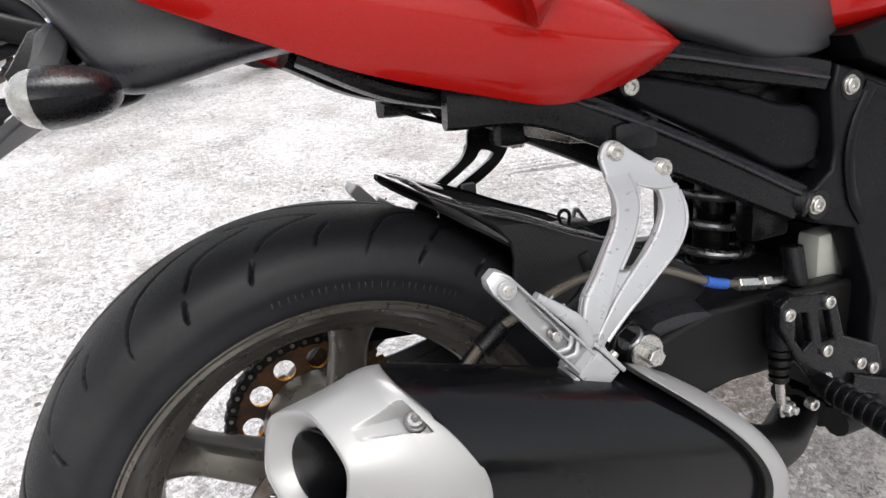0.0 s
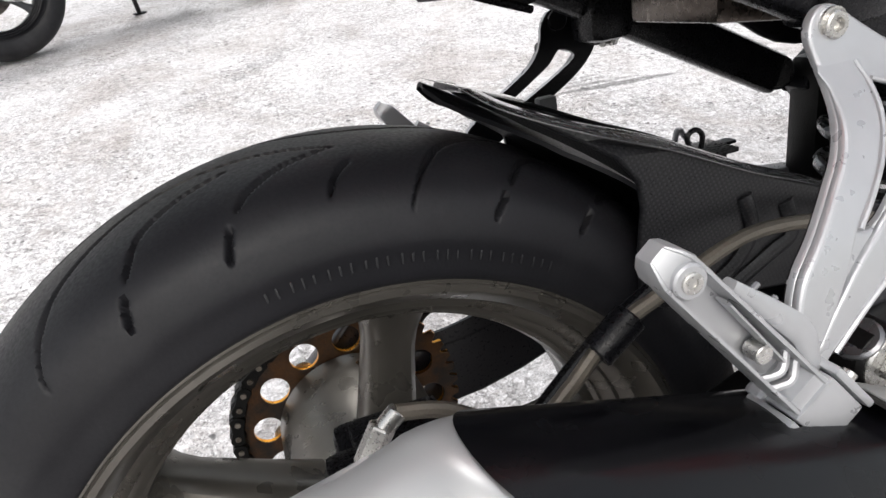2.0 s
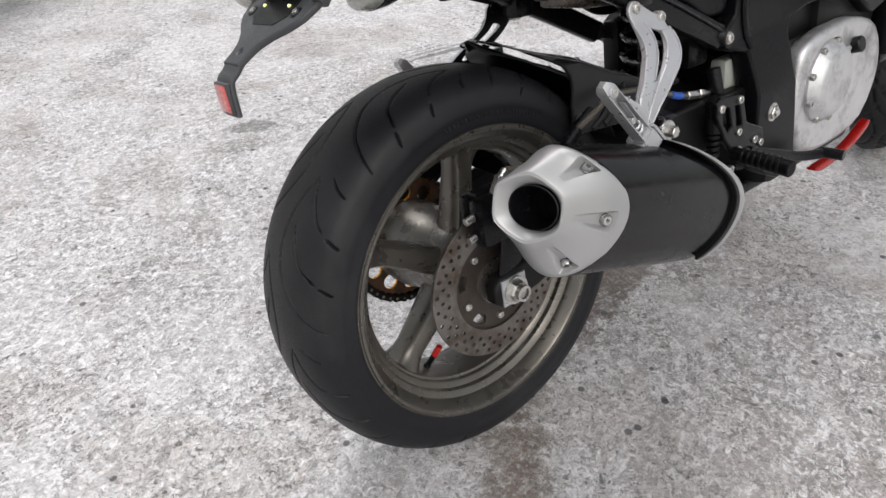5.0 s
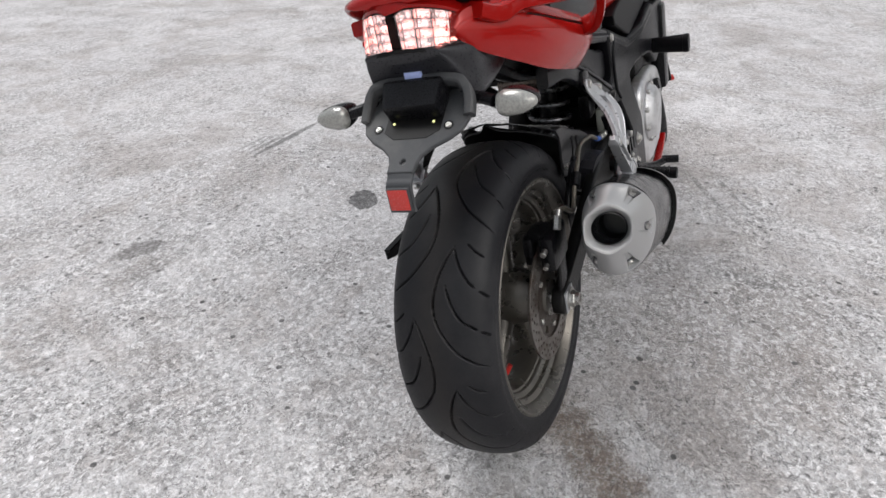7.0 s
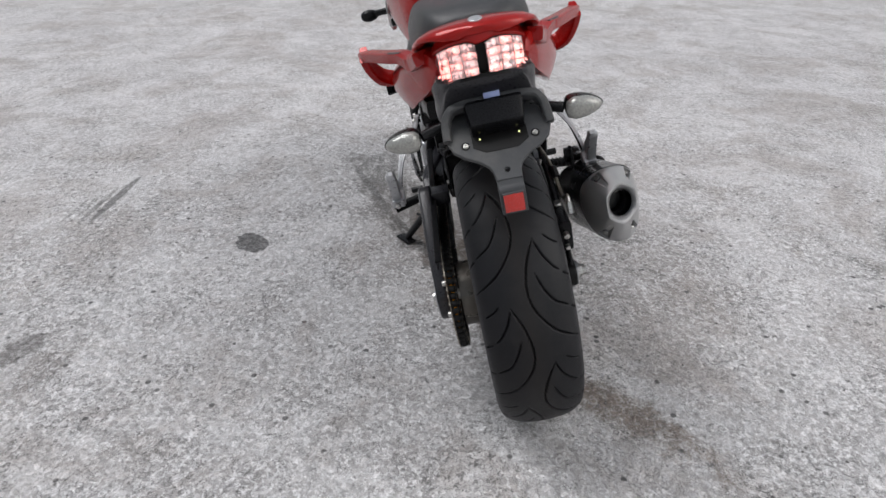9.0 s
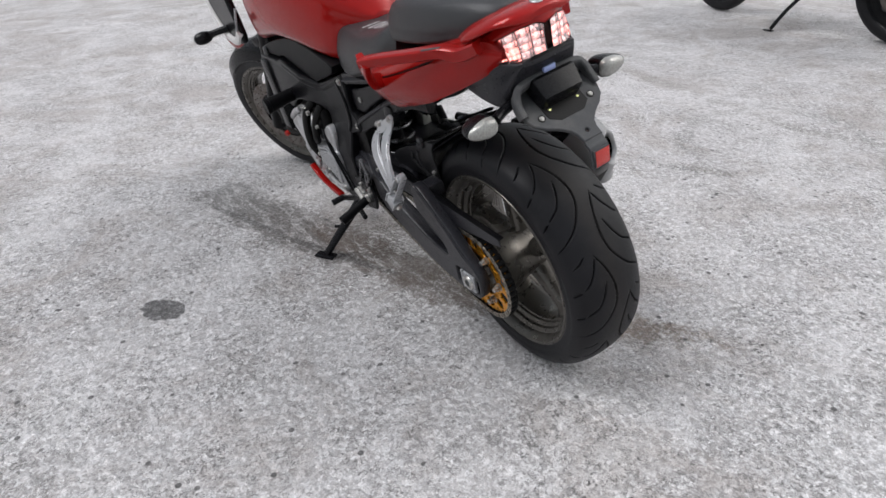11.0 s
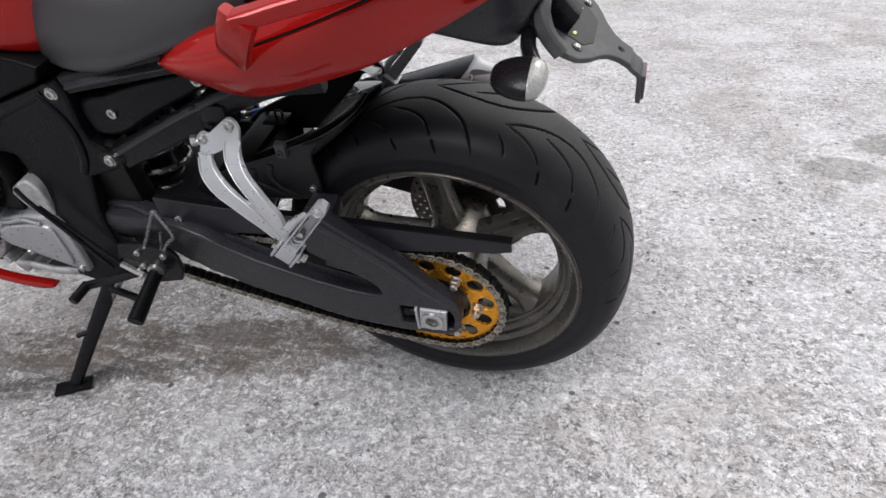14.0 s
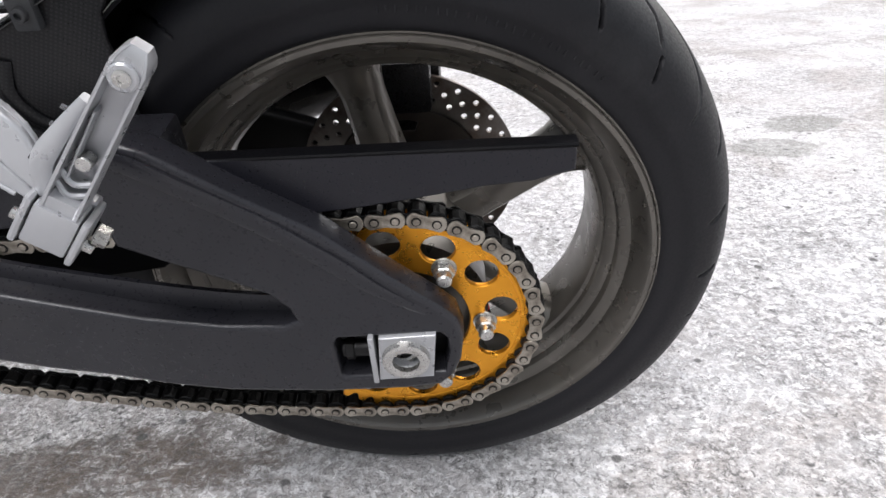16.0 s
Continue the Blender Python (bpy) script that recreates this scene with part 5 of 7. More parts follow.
def tail_side(s):
    # x, lower edge, groove, half width
    rows = [(0.352, 0.733, 0.742, 0.139), (0.335, 0.722, 0.748, 0.144), (0.30, 0.711, 0.757, 0.150), (0.25, 0.702, 0.769, 0.157), (0.205, 0.702, 0.781, 0.160), (0.15, 0.716, 0.797, 0.159), (0.09, 0.733, 0.816, 0.154), (0.04, 0.750, 0.833, 0.147),
            (0.0, 0.768, 0.847, 0.138), (-0.05, 0.791, 0.861, 0.122), (-0.10, 0.816, 0.868, 0.104), (-0.125, 0.833, 0.869, 0.091), (-0.145, 0.853, 0.863, 0.080)]
    rings = []
    for x, lo, gz, y in dense(rows, 56):
        h = max(gz - lo, 0.002)
        lift = min(1.0, h / 0.06)
        up = gz + 0.026 * lift
        wide = np.interp(x, [-0.10, 0.0, 0.10, 0.20, 0.30, 0.35], [0.0, 0.006, 0.014, 0.020, 0.014, 0.002])
        groove = 0.0035 * min(1.0, max(0.0, (0.19 - x) / 0.02), max(0.0, (x + 0.02) / 0.04)) if -0.02 < x < 0.19 else 0.0
        sec = [(0.60 * y, up), (0.86 * y, up - 0.001), (0.93 * y + 0.6 * wide, up - 0.005 * lift), (0.972 * y + wide, gz + 0.006 * lift), (0.980 * y + wide, gz + 0.0026 * lift), (0.980 * y + wide - groove, gz + 0.0010 * lift), (0.984 * y + wide - groove, gz - 0.0010 * lift), (0.990 * y + wide, gz - 0.0026 * lift),
               (1.006 * y + wide, gz - 0.14 * h), (1.014 * y + 0.85 * wide, gz - 0.42 * h), (0.996 * y + 0.42 * wide, lo + 0.30 * h), (0.962 * y + 0.05 * wide, lo + 0.07 * h), (0.940 * y, lo), (0.925 * y, lo + 0.004 * lift), (0.80 * y, lo + 0.014 * lift), (0.60 * y, lo + 0.022 * lift)]
        rings.append([Vector((x, s * yy, z)) for yy, z in sec])
    t = part("tail_fairing", loft(rings), RED, bike, "glossy red painted tail fairing", angle=38)
    gap = [(0.180, 0.1745, 0.7885), (0.11, 0.1650, 0.8095), (0.04, 0.1505, 0.8330), (0.0, 0.1385, 0.8470)]
    part("panel_gap", sweep([(x, s * y, z) for x, y, z in gap], (0.0018, 0.0022), 8), GREASE_AND_SHADE, t)
    # grab rail: a flat bar running out to a sharp corner, and the blade that carries it
    rail = [(-0.110, 0.100, 0.880), (-0.079, 0.108, 0.868), (-0.055, 0.117, 0.864), (-0.025, 0.135, 0.869), (0.013, 0.157, 0.865), (0.057, 0.180, 0.860), (0.104, 0.204, 0.855), (0.130, 0.217, 0.851), (0.152, 0.225, 0.848)]
    r = sweep([(x, s * y, z) for x, y, z in rail], (0.0125, 0.0108), 24, steps=5, up=(0.0, 0.12 * s, 1.0), square=9, taper=((0, 1.1), (0.25, 1.3), (0.4, 1.0), (0.9, 0.95), (1, 0.9)))
    blade = sweep([(0.142, s * 0.224, 0.853), (0.158, s * 0.220, 0.828), (0.176, s * 0.208, 0.800), (0.186, s * 0.192, 0.785), (0.192, s * 0.160, 0.776)], (0.0215, 0.0085), 24, steps=5, up=(0.0, s, 0.15), square=8, taper=((0, 1.0), (0.6, 0.95), (0.85, 0.8), (1, 0.5)))
    g = part("grab_rail", joined(r, blade), RED, bike, "red painted passenger grab rail", angle=40)
    part("scuff", sweep([(-0.036, s * 0.1385, 0.8790), (-0.018, s * 0.1500, 0.8772), (0.000, s * 0.1605, 0.8750)], (0.0030, 0.0022), 10, up=(0, 0, 1)), DUSTY, g, "grey scuffed paint on the rail")
    return t


tail_side(1)
tail_side(-1)


def tail_top():
    rings = []
    for x, hw, z, e in dense([(-0.03, 0.100, 0.905, 0.034), (-0.08, 0.112, 0.921, 0.034), (-0.115, 0.108, 0.929, 0.029), (-0.142, 0.098, 0.933, 0.022), (-0.163, 0.082, 0.934, 0.018), (-0.177, 0.062, 0.931, 0.016), (-0.184, 0.036, 0.927, 0.013)], 28):
        sec = [(-hw, z - e), (-hw * 0.95, z - 0.62 * e), (-hw * 0.72, z - 0.22 * e), (-hw * 0.3, z), (hw * 0.3, z), (hw * 0.72, z - 0.22 * e), (hw * 0.95, z - 0.62 * e), (hw, z - e), (hw * 0.9, z - e - 0.001), (hw * 0.6, z - 0.5 * e - 0.004), (0, z - 0.011), (-hw * 0.6, z - 0.5 * e - 0.004), (-hw * 0.9, z - e - 0.001)]
        rings.append([Vector((x, p.x, p.y)) for p in ring_section(sec)])
    t = part("tail_cowl", loft(rings), RED, bike, "red tail cowl above the lamp", angle=50)
    em = lathe([(0, 0.0), (0.0105, 0.0), (0.012, -0.0012), (0.012, -0.004), (0, -0.004)], 28, axis="z")
    em.transform(Matrix.Translation((-0.162, 0.0, 0.9368)) @ Matrix.Rotation(radians(-8), 4, "Y"))
    part("badge", em, ALLOY, t, "small round silver badge")
    return t


tail_top()


def tail_light():
    def surf(u, v, depth, s):
        """u from the middle outward, v from bottom to top."""
        y = 0.0062 + 0.079 * math.sin(min(1.0, u) * 1.2) / math.sin(1.2)
        x = -0.186 + 0.008 * u + 0.050 * u ** 2.2 + 0.020 * (v - 0.2) * u
        lo, hi = 0.852 - 0.003 * u - 0.011 * u * u, 0.899 + 0.006 * min(1.0, u / 0.15) - 0.032 * u ** 2.2
        z = lo + (hi - lo) * v
        n = Vector((-1.0 + 0.55 * u ** 2, 0.10 + 0.8 * u ** 1.5, 0.15)).normalized()
        p = Vector((x, y, z)) - n * depth
        return Vector((p.x, s * p.y, p.z))

    house = []
    for k in range(25):
        u = -1 + 2 * k / 24
        s = 1 if u >= 0 else -1
        a = abs(u)
        house.append([surf(a, -0.12, 0.002, s), surf(a, 0.0, 0.004, s), surf(a, 0.02, 0.020, s), surf(a, 0.98, 0.020, s), surf(a, 1.0, 0.004, s), surf(a, 1.03, 0.002, s), surf(a, 1.04, 0.03, s), surf(a, -0.16, 0.03, s)])
    lamp = part("tail_light", loft(house), GREASE_AND_SHADE, bike, "lit red tail lamp with clear faceted lenses")
    rim = []
    for k in range(25):
        u = -1 + 2 * k / 24
        s, a = (1 if u >= 0 else -1), abs(u)
        rim.append([surf(a, 1.035, 0.0010, s), surf(a, 1.12, -0.0005, s), surf(a, 1.42, 0.004, s), surf(a, 1.42, 0.024, s), surf(a, 1.035, 0.024, s)])
    part("lamp_surround", loft(rim), RED, lamp, "red painted rim above the lamp")
    # reflector pockets: four columns and four rows a side, bright walls round a glowing floor
    rng = random.Random(11)
    cols, rows = 4, 4
    for s in (1, -1):
        for i in range(cols):
            for j in range(rows):
                u0, u1 = 0.020 + 0.975 * i / cols, 0.020 + 0.975 * (i + 1) / cols
                v0, v1 = j / rows, (j + 1) / rows
                bm = bmesh.new()
                lev = []
                skew = rng.uniform(-0.07, 0.07)
                for f, d in ((0.0, 0.0025), (0.05, 0.0040), (0.13, 0.0100), (0.20, 0.0120)):
                    loop_ = []
                    for k in range(12):
                        e = k / 3
                        pu, pv = ((e, 0), (1, e - 1), (3 - e, 1), (0, 4 - e))[int(e)]
                        loop_.append(bm.verts.new(surf(u0 + (u1 - u0) * (f + (1 - 2 * f) * pu + skew * f * 3), v0 + (v1 - v0) * (f + (1 - 2 * f) * pv), d + rng.uniform(-0.0006, 0.0006), s)))
                    lev.append(loop_)
                for a, b in zip(lev, lev[1:]):
                    for k in range(12):
                        bm.faces.new((a[k], a[(k + 1) % 12], b[(k + 1) % 12], b[k]))
                c = bm.verts.new(surf((u0 + u1) / 2, (v0 + v1) / 2, 0.0135, s))
                for k in range(12):
                    bm.faces.new((lev[-1][k], lev[-1][(k + 1) % 12], c))
                cell = part("reflector_cell", bm, CHROME, lamp, angle=3)
                for m in (PINK, GLOW_B, GLOW_A):
                    cell.data.materials.append(m)
                strong = i == 3 or (i == 2 and j < 2)
                for k, f in enumerate(cell.data.polygons):
                    if k >= 36:
                        f.material_index = 3 if strong else (2 if rng.random() < 0.75 else 1)
                    elif k >= 24:
                        f.material_index = (2 if rng.random() < 0.5 else 3) if strong else (1 if rng.random() < 0.6 else 0)
                if (i + j) % 2 == 0 or strong:
                    q = lathe([(0.0, 0.0030), (0.0026, 0.0024), (0.0036, 0.0)], 10, axis="x")
                    q.transform(Matrix.Translation(surf((u0 + u1) / 2, (v0 + v1) / 2, 0.0130, s)) @ Matrix.Rotation(math.pi, 4, "Z"))
                    part("lamp_bulb", q, LED, lamp, "glowing red lamp element")
        cover = []
        for i in range(15):
            cover.append([surf(i / 14 * 0.985 + 0.015, j / 6, -0.001, s) for j in range(7)])
        lens = part("lens", loft(cover, cap=False, closed=False), LENS, lamp, "clear plastic lamp lens")
        lens.visible_shadow = False
    return lamp


tail_light()


def undertail():
    rings = []
    for x, hw, lo, hi in dense([(0.05, 0.070, 0.771, 0.795), (0.0, 0.086, 0.767, 0.81), (-0.04, 0.091, 0.761, 0.82), (-0.075, 0.092, 0.754, 0.832), (-0.110, 0.090, 0.749, 0.842), (-0.132, 0.084, 0.756, 0.843), (-0.150, 0.076, 0.785, 0.845), (-0.165, 0.069, 0.815, 0.845), (-0.177, 0.060, 0.834, 0.846)], 22):
        sec = [(-hw, (lo + hi) / 2), (-hw * 0.94, hi), (0, hi + 0.004), (hw * 0.94, hi), (hw, (lo + hi) / 2), (hw * 0.92, lo + 0.004), (0, lo), (-hw * 0.92, lo + 0.004)]
        rings.append([Vector((x, p.x, p.y)) for p in ring_section(sec)])
    u = part("plate_holder", loft(rings), ARM, bike, "black plastic number plate holder without a plate", angle=45)
    d, n = Vector((-0.843, 0, -0.538)), Vector((-0.538, 0, 0.843))
    o = Vector((-0.135, -0.006, 0.778))
    half = [(0.050, -0.012), (0.072, 0.010), (0.085, 0.040), (0.090, 0.064), (0.083, 0.084), (0.066, 0.100), (0.044, 0.113), (0.029, 0.127), (0.0235, 0.140), (0.022, 0.158)]
    loop = [(y, v) for y, v in half] + [(-y, v) for y, v in half[::-1]]
    me = plate([loop, circle(0.0, 0.139, 0.0042, 14)], -0.004, 0.004, 0.0025)
    m4 = Matrix(((0, n.x, d.x, o.x), (1, n.y, d.y, o.y), (0, n.z, d.z, o.z), (0, 0, 0, 1)))
    me.transform(m4)
    panel = part("plate_bracket", me, DUSTY, u, "grey-black dusty number plate bracket")
    for y, v in ((0.060, 0.077), (-0.060, 0.077)):
        b = joined(bolt((y, 0.0042, v), 0.0042, 0.003, 1), lathe([(0.0, 0.0045), (0.0050, 0.0045), (0.0050, 0.003), (0, 0.003)], 20, centre=(y, 0, v)))
        b.transform(m4)
        screw = part("plate_screw", b, STEEL, u, "small bright plate screw in a black collar")
        q = lathe([(0.0050, 0.0050), (0.0078, 0.0050), (0.0082, 0.003), (0.0050, 0.003)], 20, centre=(y, 0, v))
        q.transform(m4)
        part("collar", q, GREASE_AND_SHADE, screw)
    for y in (0.034, -0.034):
        q = cyl((y, 0.004, 0.068), (y, 0.0068, 0.070), 0.0019, 12)
        q.transform(m4)
        part("lamp_bulb", q, PLATELAMP, u, "faintly lit plate lamp bulb")
    # the recess's shade, laid on as a flat near-black plate
    win = as_bm(plate([[(-0.048, 0.045), (0.048, 0.045), (0.048, 0.084), (0.028, 0.098), (-0.028, 0.098), (-0.048, 0.084)]], 0.0035, 0.0048, 0.0005))
    win.transform(m4)
    part("recess_shade", win, GREASE_AND_SHADE, u)
    lamp = box((-0.051, 0.004, 0.014), (0.051, 0.045, 0.062), 0.009)
    for v in lamp.verts:
        if v.co.z > 0.03:
            v.co.y -= 0.010
            v.co.x *= 0.92
    lamp.transform(m4)
    part("plate_lamp", lamp, BLACK, u, "black number plate lamp housing")
    ridge = sweep([(-0.089, 0.002, 0.060), (-0.087, 0.010, 0.036), (-0.080, 0.020, 0.020), (-0.062, 0.028, 0.012), (0.0, 0.030, 0.009), (0.062, 0.028, 0.012), (0.080, 0.020, 0.020), (0.087, 0.010, 0.036), (0.089, 0.002, 0.060)], (0.008, 0.010), 16, up=(0, 1, 0), square=4)
    ridge.transform(m4)
    part("bracket_ridge", ridge, DUSTY, u)
    neck = sweep([o + d * 0.150, o + d * 0.162 - Vector((0, 0, 0.004)), Vector((-0.281, -0.006, 0.676)), Vector((-0.283, -0.006, 0.640))], (0.022, 0.004), 14, up=(-1, 0, 0.3), square=5)
    part("neck", neck, DUSTY, u)
    part("reflector_holder", box((-0.2895, -0.0245, 0.643), (-0.2795, 0.0125, 0.679), 0.002), DUSTY, u)
    part("reflector", box((-0.2900, -0.0225, 0.645), (-0.287, 0.0105, 0.677), 0.0004), REFLECT, u, "square red rear reflector")
    part("sticker", box((-0.168, -0.020, 0.799), (-0.158, 0.008, 0.814), 0.0005), BLUETAG, u, "small pale blue sticker")
    for s in (1, -1):
        stalk = part("turn_signal", joined(sweep([(-0.145, s * 0.070, 0.766), (-0.150, s * 0.10, 0.762), (-0.160, s * 0.126, 0.758)], (0.009, 0.010), 14),
                                            pod((-0.158, s * 0.149, 0.754), 0.035, 0.033, 0.0205, s)), BLACK, u, "black turn signal with a clear lens")
        part("signal_lens", pod_lens((-0.158, s * 0.149, 0.754), 0.035, 0.033, 0.0205, s), SIGNAL, stalk, "clear ribbed signal lens")
    return u


def pod(c, ax, ay, az, s):
    """The dark front shell of a turn signal, tapering forward and outward."""
    rings = []
    for k in range(13):
        th = math.pi * k / 12 * 0.5
        x = ax * (1.35 * math.cos(th)) if k else ax * 1.35
        r = math.sin(th) ** 0.8
        rings.append([Vector((c[0] + x - 0.004, c[1] + ay * r * math.cos(a) + s * 0.012 * r * math.cos(a) ** 2, c[2] + az * r * math.sin(a))) for a in np.linspace(0, 2 * math.pi, 29)[:-1]])
    rings[0] = [v + (rings[0][0] - v) * 0.5 for v in rings[0]]
    return loft(rings)


def pod_lens(c, ax, ay, az, s):
    rings = []
    for k in range(9):
        th = math.pi / 2 * k / 8
        r = math.cos(th) ** 0.75 * 0.97
        x = -0.018 * math.sin(th)
        rings.append([Vector((c[0] + x - 0.0045, c[1] + ay * r * math.cos(a) + s * 0.012 * r * math.cos(a) ** 2, c[2] + az * r * math.sin(a) * (1 + 0.02 * math.cos(9 * a)))) for a in np.linspace(0, 2 * math.pi, 37)[:-1]])
    return loft(rings)


undertail()


def cushion(name, rows, label, n=36):
    rings = []
    for x, hw, lo, hi in dense(rows, n):
        sec = [(-hw, lo + 0.25 * (hi - lo)), (-hw * 0.95, lo + 0.62 * (hi - lo)), (-hw * 0.78, hi - 0.005), (-hw * 0.4, hi), (hw * 0.4, hi), (hw * 0.78, hi - 0.005), (hw * 0.95, lo + 0.62 * (hi - lo)), (hw, lo + 0.25 * (hi - lo)), (hw * 0.9, lo), (0, lo + 0.01), (-hw * 0.9, lo)]
        rings.append([Vector((x, p.x, p.y)) for p in ring_section(sec)])
    return part(name, loft(rings), SEAT, bike, label, angle=60)


rider = cushion("rider_seat", [(0.635, 0.060, 0.745, 0.790), (0.60, 0.105, 0.720, 0.812), (0.54, 0.128, 0.708, 0.820), (0.47, 0.140, 0.712, 0.824), (0.40, 0.148, 0.732, 0.828), (0.32, 0.146, 0.758, 0.844), (0.25, 0.135, 0.782, 0.868), (0.205, 0.115, 0.80, 0.870)], "black vinyl rider seat with a chalked number")
cushion("passenger_seat", [(0.245, 0.085, 0.838, 0.890), (0.225, 0.110, 0.840, 0.918), (0.17, 0.120, 0.846, 0.932), (0.08, 0.119, 0.856, 0.940), (0.0, 0.110, 0.868, 0.945), (-0.07, 0.092, 0.884, 0.945), (-0.105, 0.068, 0.895, 0.936), (-0.115, 0.045, 0.90, 0.928)], "black vinyl passenger seat")


def chalk(text, at, size, turn):
    """Chalked figures laid on the seat's cover."""
    cu = bpy.data.curves.new("tmp", "FONT")
    cu.body, cu.size, cu.align_x, cu.align_y = text, size, "CENTER", "CENTER"
    cu.space_character = 1.05
    cu.shear = 0.25
    cu.offset = -0.0004
    ob = new("tmp", cu)
    me = bpy.data.meshes.new_from_object(ob.evaluated_get(bpy.context.evaluated_depsgraph_get()))
    bpy.data.objects.remove(ob)
    bm = bmesh.new()
    bm.from_mesh(me)
    bmesh.ops.subdivide_edges(bm, edges=[e for e in bm.edges if e.calc_length() > 0.006], cuts=2)
    bmesh.ops.triangulate(bm, faces=bm.faces[:])
    from mathutils.bvhtree import BVHTree
    tree = BVHTree.FromPolygons([v.co for v in rider.data.vertices], [tuple(p.vertices) for p in rider.data.polygons])
    x, y = Vector((-1, 0, 0)), Vector((0, -0.85, 0.5)).normalized()
    up = Vector((0, 0.5, 0.85)).normalized()
    r = Matrix.Rotation(radians(turn), 2)
    for v in bm.verts:
        q = r @ Vector((v.co.x, v.co.y))
        o = Vector(at) + x * q.x + y * q.y + up * 0.15
        hit, nrm, _, _ = tree.ray_cast(o, -up)
        v.co = (hit + nrm * 0.0012) if hit else o - up * 0.15
    return part("chalk_number", bm, CHALK, rider, "white chalked number on the seat")


chalk("10863", (0.380, 0.068, 0.85), 0.060, 6)
chalk("6", (0.345, 0.012, 0.85), 0.050, 6)


def tank():
    rings = []
    for x, hw, lo, hi in dense([(0.478, 0.026, 0.790, 0.834), (0.505, 0.056, 0.775, 0.856), (0.540, 0.094, 0.750, 0.892), (0.575, 0.128, 0.728, 0.936), (0.64, 0.152, 0.736, 0.995), (0.75, 0.180, 0.760, 1.045), (0.88, 0.198, 0.765, 1.06), (1.0, 0.200, 0.742, 1.06), (1.10, 0.178, 0.715, 1.035), (1.19, 0.120, 0.705, 0.97), (1.22, 0.07, 0.72, 0.92)], 44):
        h = hi - lo
        sec = [(-hw * 0.93, lo + 0.05 * h), (-hw, lo + 0.32 * h), (-hw * 0.95, lo + 0.62 * h), (-hw * 0.72, lo + 0.88 * h), (0, hi), (hw * 0.72, lo + 0.88 * h), (hw * 0.95, lo + 0.62 * h), (hw, lo + 0.32 * h), (hw * 0.93, lo + 0.05 * h), (hw * 0.6, lo), (0, lo), (-hw * 0.6, lo)]
        rings.append([Vector((x, p.x, p.y)) for p in ring_section(sec)])
    return part("fuel_tank", loft(rings), RED, bike, "glossy red painted fuel tank", angle=60)


tank()


# ---- frame, panels, subframe ----
def mirrored(bm, s):
    if s < 0:
        for v in bm.verts:
            v.co.y = -v.co.y
    return bm


